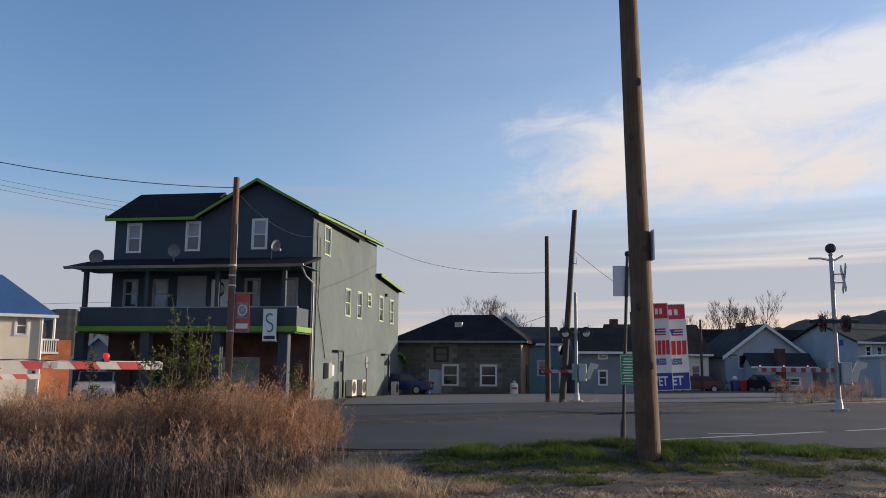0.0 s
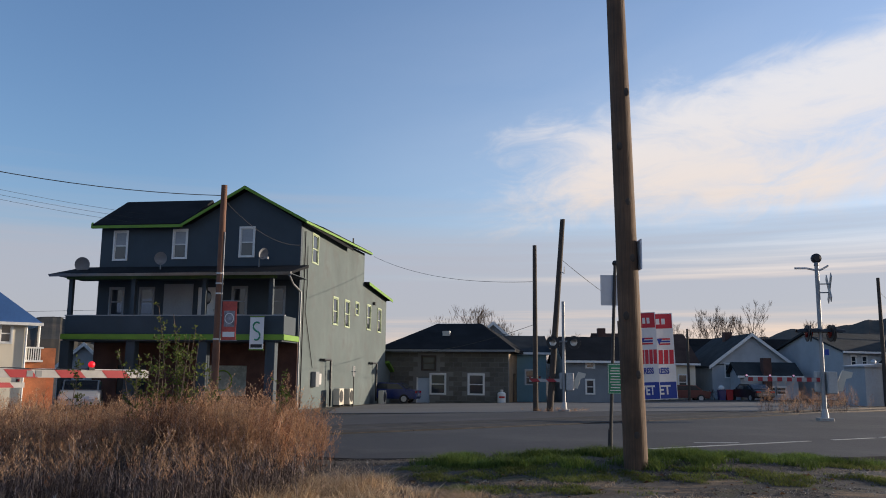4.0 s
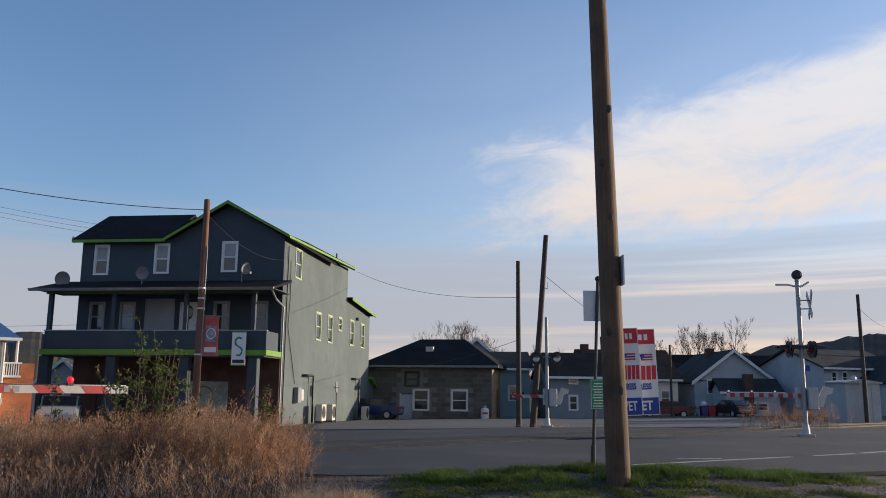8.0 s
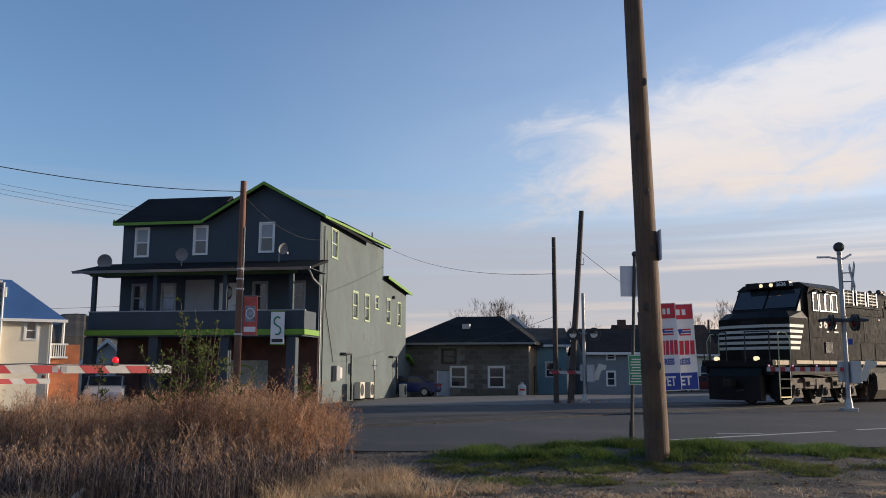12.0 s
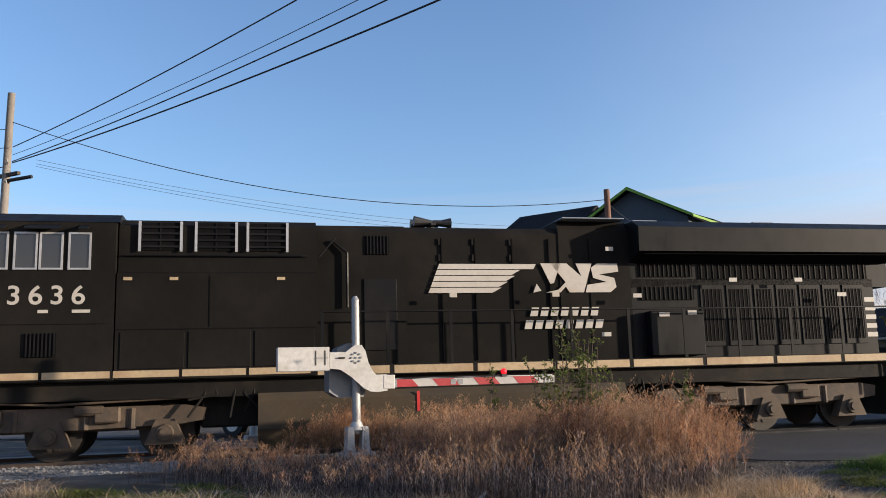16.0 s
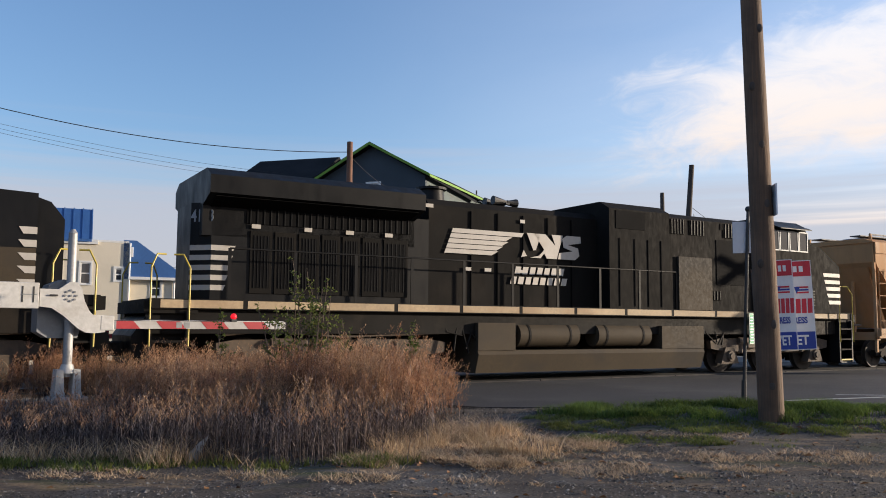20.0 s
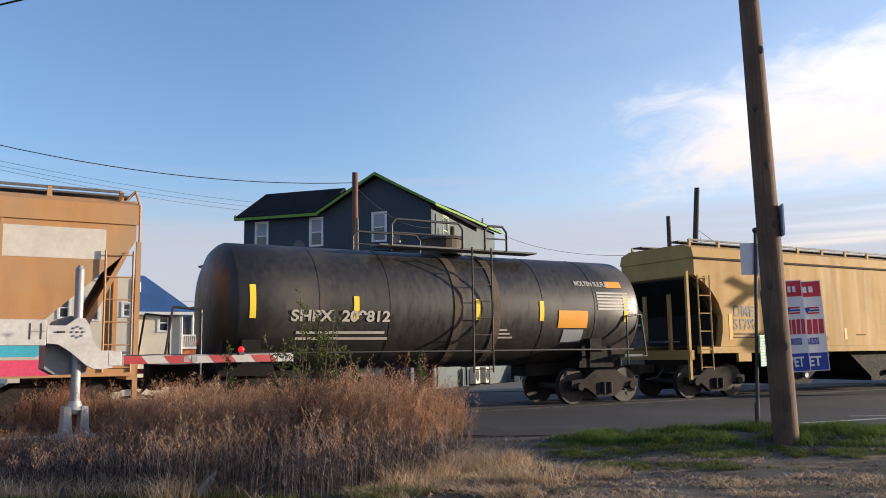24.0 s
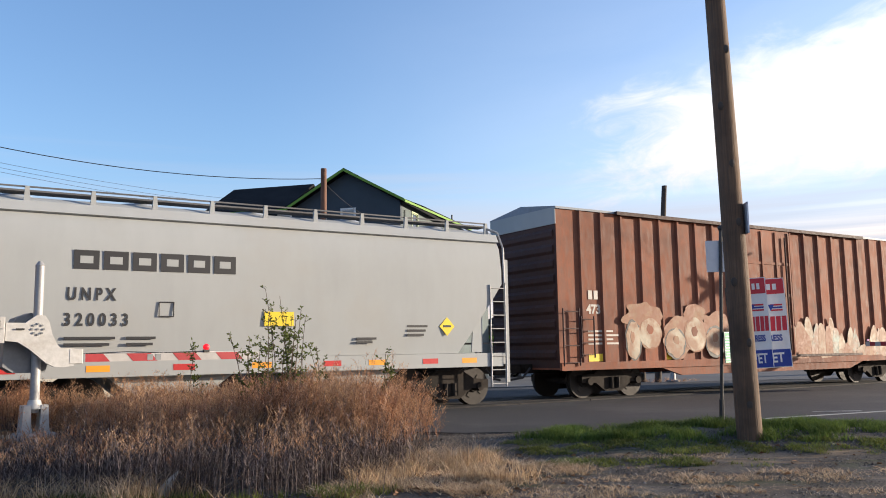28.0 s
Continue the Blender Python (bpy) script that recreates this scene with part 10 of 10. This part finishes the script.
def fallen_leaves():
    """Curled brown leaves, strewn mostly at the foot of the weeds."""
    rnd, g = random.Random(61), Bits()
    for _ in range(1400):
        if rnd.random() < 0.45:
            x, y = rnd.gauss(-0.9, 0.5), rnd.gauss(9.5, 0.8)
        else:
            x, y = rnd.uniform(-9, 7), rnd.uniform(6.5, 11.5)
        z = soil_z(x, y) + 0.004
        a, r, i = rnd.uniform(0, math.tau), rnd.uniform(0.015, 0.05), len(g.v)
        c, q = math.cos(a) * r, math.sin(a) * r
        g.v += [(x - c, y - q, z), (x + 0.5 * q, y - 0.5 * c, z + r * rnd.uniform(0.2, 0.9)), (x + c, y + q, z + r * rnd.uniform(0, 0.6)), (x - 0.5 * q, y + 0.5 * c, z + r * rnd.uniform(0.1, 0.7))]
        g.f += [(i, i + 1, i + 2), (i, i + 2, i + 3)]
    g.done("fallen_leaves", M_DEADLEAF, pose(0, 0, 0), "curled brown dead leaves on the soil", "leaves")
    L = thing("litter_scrap", pose(-3.85, 8.12, -0.06, 0, 0, 12), "pale torn plastic scrap caught in the weeds", "litter")
    scrap = prism([(0.0, 0.0), (0.14, -0.01), (0.20, 0.12), (0.26, 0.27), (0.17, 0.20), (0.06, 0.09)], -0.012, 0.012)
    part("scrap", scrap, M_ARMWHITE, L)


fallen_leaves()


def gravel():
    rnd = random.Random(31)
    v, f = [], []
    def stone(x, y, z, r):
        i = len(v)
        k = [rnd.uniform(0.6, 1.2) * r for _ in range(6)]
        v.extend([(x + k[0], y, z), (x, y + k[1], z), (x - k[2], y, z), (x, y - k[3], z), (x + rnd.gauss(0, 0.2 * r), y, z + 0.7 * k[4]), (x, y, z - 0.5 * k[5])])
        f.extend([(i, i + 1, i + 4), (i + 1, i + 2, i + 4), (i + 2, i + 3, i + 4), (i + 3, i, i + 4), (i + 1, i, i + 5), (i + 2, i + 1, i + 5), (i + 3, i + 2, i + 5), (i, i + 3, i + 5)])
    for _ in range(80000):
        x, y = rnd.uniform(-6, 9), rnd.uniform(5.2, 14.2)
        if inside(x, y, WEEDS) or noise.noise((x * 0.7, y * 0.7, 2)) < -0.3:
            continue
        stone(x, y, soil_z(x, y), rnd.uniform(0.005, 0.012) if rnd.random() < 0.93 else rnd.uniform(0.012, 0.026))
    me = bpy.data.meshes.new("gravel")
    me.from_pydata(v, [], f)
    me.materials.append(M_STONECHIP)
    tagged(new("gravel", me), "small grey and brown gravel stones on the soil", "gravel", "", "stuff")
    v.clear(), f.clear()
    inv = TRACK.inverted()
    for _ in range(26000):
        u, w = rnd.uniform(-16, 3.4), rnd.uniform(-6.5, -0.9)
        p = TRACK @ Vector((u, w, 0))
        base = -0.03 if w > -2.1 else -0.03 - (-2.1 - w) * 0.11
        stone(p.x, p.y, max(base, -0.09) + 0.005, rnd.uniform(0.015, 0.042))
    me = bpy.data.meshes.new("ballast_stones")
    me.from_pydata(v, [], f)
    me.materials.append(M_BALLAST)
    tagged(new("ballast_stones", me), "loose grey ballast stones beside the rails", "ballast", "", "stuff")


gravel()


def sapling(m, height, stems, seed, label):
    """A leafy young bush: a few upright stems, each with alternate twigs and small leaves."""
    S = thing("sapling", m, label, "bush", "green bushes")
    rnd = random.Random(seed)
    leaves = Bits()
    for k in range(stems):
        a = rnd.uniform(0, math.tau)
        bx, by = 0.34 * math.cos(a) * rnd.random(), 0.34 * math.sin(a) * rnd.random()
        h = height * rnd.uniform(0.6, 1.0)
        lx, ly = rnd.gauss(0, 0.15), rnd.gauss(0, 0.15)
        pts = [(bx + lx * q * q, by + ly * q * q, h * q) for q in (0, 0.25, 0.5, 0.75, 1.0)]
        bm = bmesh.new()
        for (p, q), r in zip(zip(pts, pts[1:]), (0.012, 0.010, 0.008, 0.005)):
            bm_rod(bm, p, q, r, r * 0.8, 5)
        for i in range(int(h * 11)):
            q = rnd.uniform(0.18, 1.0)
            p = (bx + lx * q * q, by + ly * q * q, h * q)
            b, ln = rnd.uniform(0, math.tau), rnd.uniform(0.07, 0.23) * (1.2 - 0.6 * q)
            e = (p[0] + ln * math.cos(b), p[1] + ln * math.sin(b), p[2] + ln * rnd.uniform(0.5, 1.2))
            bm_rod(bm, p, e, 0.004, 0.002, 4)
            for j in range(7):
                t = rnd.uniform(0.2, 1.05)
                c = Vector((p[0] + (e[0] - p[0]) * t, p[1] + (e[1] - p[1]) * t, p[2] + (e[2] - p[2]) * t))
                d = Vector((rnd.gauss(0, 1), rnd.gauss(0, 1), rnd.gauss(0.4, 0.7))).normalized() * rnd.uniform(0.035, 0.07)
                s = d.cross(Vector((rnd.gauss(0, 1), rnd.gauss(0, 1), rnd.gauss(0, 1)))).normalized() * 0.016
                n = len(leaves.v)
                leaves.v += [tuple(c), tuple(c + d * 0.5 + s), tuple(c + d), tuple(c + d * 0.5 - s)]
                leaves.f.append((n, n + 1, n + 2, n + 3))
        part("stem", bm, M_BARK, S)
    leaves.done("foliage", M_LEAF, None, "", "", parent=S)["kind"] = "stuff"
    return S


sapling(pose(-3.95, 12.7, -0.05), 2.55, 10, 41, "tall green leafy sapling rising from the dry weeds")
sapling(pose(-4.25, 12.3, -0.05), 2.1, 8, 42, "green leafy sapling rising from the dry weeds")
sapling(pose(-3.4, 13.0, -0.05), 1.7, 4, 43, "green leafy sapling at the edge of the weeds")
sapling(pose(-5.3, 12.6, -0.05), 1.6, 3, 44, "thin green sapling among the weeds")
sapling(pose(-2.2, 12.6, -0.05), 1.5, 3, 45, "thin sparse sapling among the weeds")


def bare_tree(name, m, height, seed, label, spread=0.55, levels=5, trunk=0.16):
    """A leafless tree: a tapered trunk whose limbs fork again and again."""
    B = thing(name, m, label, "tree", "bare trees")
    rnd = random.Random(seed)
    tbm, cbm = bmesh.new(), Bits()
    def grow(p, d, ln, r, lev):
        q = p + d * ln
        if r > 0.045:
            bm_rod(tbm, p, q, r, r * 0.72, 7, False)
        else:
            cbm.strip([tuple(p), tuple((p + q) / 2 + Vector((rnd.gauss(0, 0.02), rnd.gauss(0, 0.02), 0)) * ln), tuple(q)], max(r, 0.012), rnd.uniform(0, 3))
            cbm.strip([tuple(p), tuple(q)], max(r, 0.012), rnd.uniform(0, 3))
        if lev == 0:
            return
        for _ in range(rnd.choice((2, 3, 3)) if lev > 1 else 4):
            nd = (d + Vector((rnd.gauss(0, spread), rnd.gauss(0, spread), rnd.gauss(0.32, 0.2)))).normalized()
            grow(q - d * ln * rnd.uniform(0, 0.35), nd, ln * rnd.uniform(0.58, 0.82), r * rnd.uniform(0.5, 0.68), lev - 1)
    grow(Vector((0, 0, -0.2)), Vector((rnd.gauss(0, 0.05), rnd.gauss(0, 0.05), 1)).normalized(), height * 0.28, trunk, levels)
    part("trunk", tbm, M_BARK, B)
    cbm.done("crown", M_TWIG, None, "", "", parent=B)
    return B


for x, y, h, s in ((3.6, 96, 12.6, 1), (-1.0, 92, 10.4, 2), (8.0, 92, 12.6, 3), (1.2, 104, 11.8, 4), (5.8, 101, 13.3, 7), (12.5, 84, 8.1, 5), (16.0, 100, 9.6, 6), (19.5, 104, 9.6, 8)):
    bare_tree("bare_tree", pose(x, y, -0.9, 0, 0, s * 50), h, s, "bare leafless tree behind the low buildings", 0.40, 6)
for x, y, h, s in ((33.0, 100, 14.1, 11), (37.0, 103, 14.8, 12), (30.2, 106, 13.3, 13), (40.0, 104, 11.8, 14), (46.0, 100, 12.6, 15), (52.0, 105, 10.4, 16), (58.0, 110, 11.1, 17), (26.5, 104, 10.4, 18), (35.0, 108, 14.1, 19)):
    bare_tree("bare_tree", pose(x, y, -0.9, 0, 0, s * 50), h, s, "tall bare leafless tree behind the white houses", 0.36, 6)
for x, y, h, s in ((-30.0, 72, 9, 21), (-33.5, 66, 8, 22), (-27.5, 76, 9, 23), (-24.5, 70, 7, 24), (-38, 74, 10, 25)):
    bare_tree("bare_tree", pose(x, y, -0.9, 0, 0, s * 50), h, s, "bare leafless tree beyond the dark house")
bare_tree("bare_tree", pose(8.6, 71.0, -0.6), 6.5, 31, "reddish budding tree behind the block building", 0.7)
bare_tree("bare_tree", pose(10.6, 73.0, -0.6), 6.0, 32, "reddish budding tree behind the poles", 0.7)
bare_tree("shrub", pose(24.0, 72.6, -0.8), 2.6, 33, "round brown shrub beside the white house", 0.9, 5, 0.06)
bare_tree("shrub", pose(16.0, 37.0, -0.3), 2.0, 34, "bare brown shrub near the crossing signal", 0.9, 5, 0.05)
bare_tree("shrub", pose(18.0, 38.5, -0.3), 2.2, 35, "bare brown shrub beyond the tracks", 0.9, 5, 0.05)


def hills():
    """Wooded ridges on the horizon."""
    for name, r, lab, prof, tex in (
        ("wooded_ridge", 520.0, "dark wooded hillside on the horizon", ((-75, 24), (-48, 30), (-33, 34), (-24, 38), (-14, 36), (-7, 20), (0, 13), (10, 14), (18, 24), (24, 36), (30, 43), (40, 47), (60, 44), (80, 34)), 2.2),
        ("far_ridge", 1300.0, "ridge behind the town, blue-grey with painted haze", ((-75, 50), (-40, 66), (-25, 60), (-8, 34), (6, 30), (20, 44), (45, 60), (80, 50)), 4.0)):
        bm = bmesh.new()
        rows = []
        n = 700
        for i in range(n + 1):
            hd = -75 + 155 * i / n
            for (h0, z0), (h1, z1) in zip(prof, prof[1:]):
                if h0 <= hd <= h1:
                    t = (hd - h0) / (h1 - h0)
                    z = z0 + (z1 - z0) * (3 * t * t - 2 * t ** 3)
            z += tex * (noise.noise((hd * 0.9, 0, r)) + 0.8 * noise.noise((hd * 4.5, 0, r)) + 0.5 * noise.noise((hd * 14, 3, r)))
            c, s = math.sin(radians(hd)), math.cos(radians(hd))
            rows.append([bm.verts.new((r * c, r * s, -6)), bm.verts.new((r * 1.08 * c, r * 1.08 * s, z * 0.55)), bm.verts.new((r * 1.2 * c, r * 1.2 * s, z)), bm.verts.new((r * 1.5 * c, r * 1.5 * s, -6))])
        for a, b in zip(rows, rows[1:]):
            for k in range(3):
                bm.faces.new((a[k], b[k], b[k + 1], a[k + 1]))
        bmesh.ops.recalc_face_normals(bm, faces=bm.faces[:])
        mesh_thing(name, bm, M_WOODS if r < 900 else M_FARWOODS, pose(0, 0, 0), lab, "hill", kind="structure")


M_WOODS = mat("winter_woods", (0.055, 0.050, 0.038), 1.0, vary=0.5, grain=0.15, fine=0.9, bump=0.6, dirt=(0.09, 0.07, 0.05), dirt_amount=0.4)
# pale blue-grey: the haze of distance is mixed into the woods' colour
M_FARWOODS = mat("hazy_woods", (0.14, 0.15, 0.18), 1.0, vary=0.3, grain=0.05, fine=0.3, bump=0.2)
hills()

# ---- what moves ----
SPEED = 9.1  # metres a second


def motions():
    """The train rolls towards the left at a steady speed; its wheels turn with it."""
    for T, u0 in train:
        walk(T, [(t, TRACK @ Matrix.Translation((u0 - SPEED * (t - 15.0), 0, 0.04))) for t in (0.0, 28.0)])
    # the draught of the train turns the green notice on its post
    for ob in swinging:
        walk(ob, [(t, pose(0.06 + dx, 0, 0, 0, 0, a) @ Matrix.Translation((-0.06, 0, 0))) for t, dx, a in ((0, 0, 0), (13, 0, 0), (15, 0.0, 6), (17, 0.02, 35), (19, 0.03, 55), (21, 0.05, 66), (24, 0.04, 60), (25.5, 0.04, 57), (28, 0.04, 60))])
    for ob, x, r in wheelsets:
        rate = math.degrees(SPEED / r)
        n = math.ceil(28.0 * rate / 80.0)
        walk(ob, [(28.0 * i / n, pose(x, 0, r, 0, -rate * 28.0 * i / n, 0)) for i in range(n + 1)])


motions()
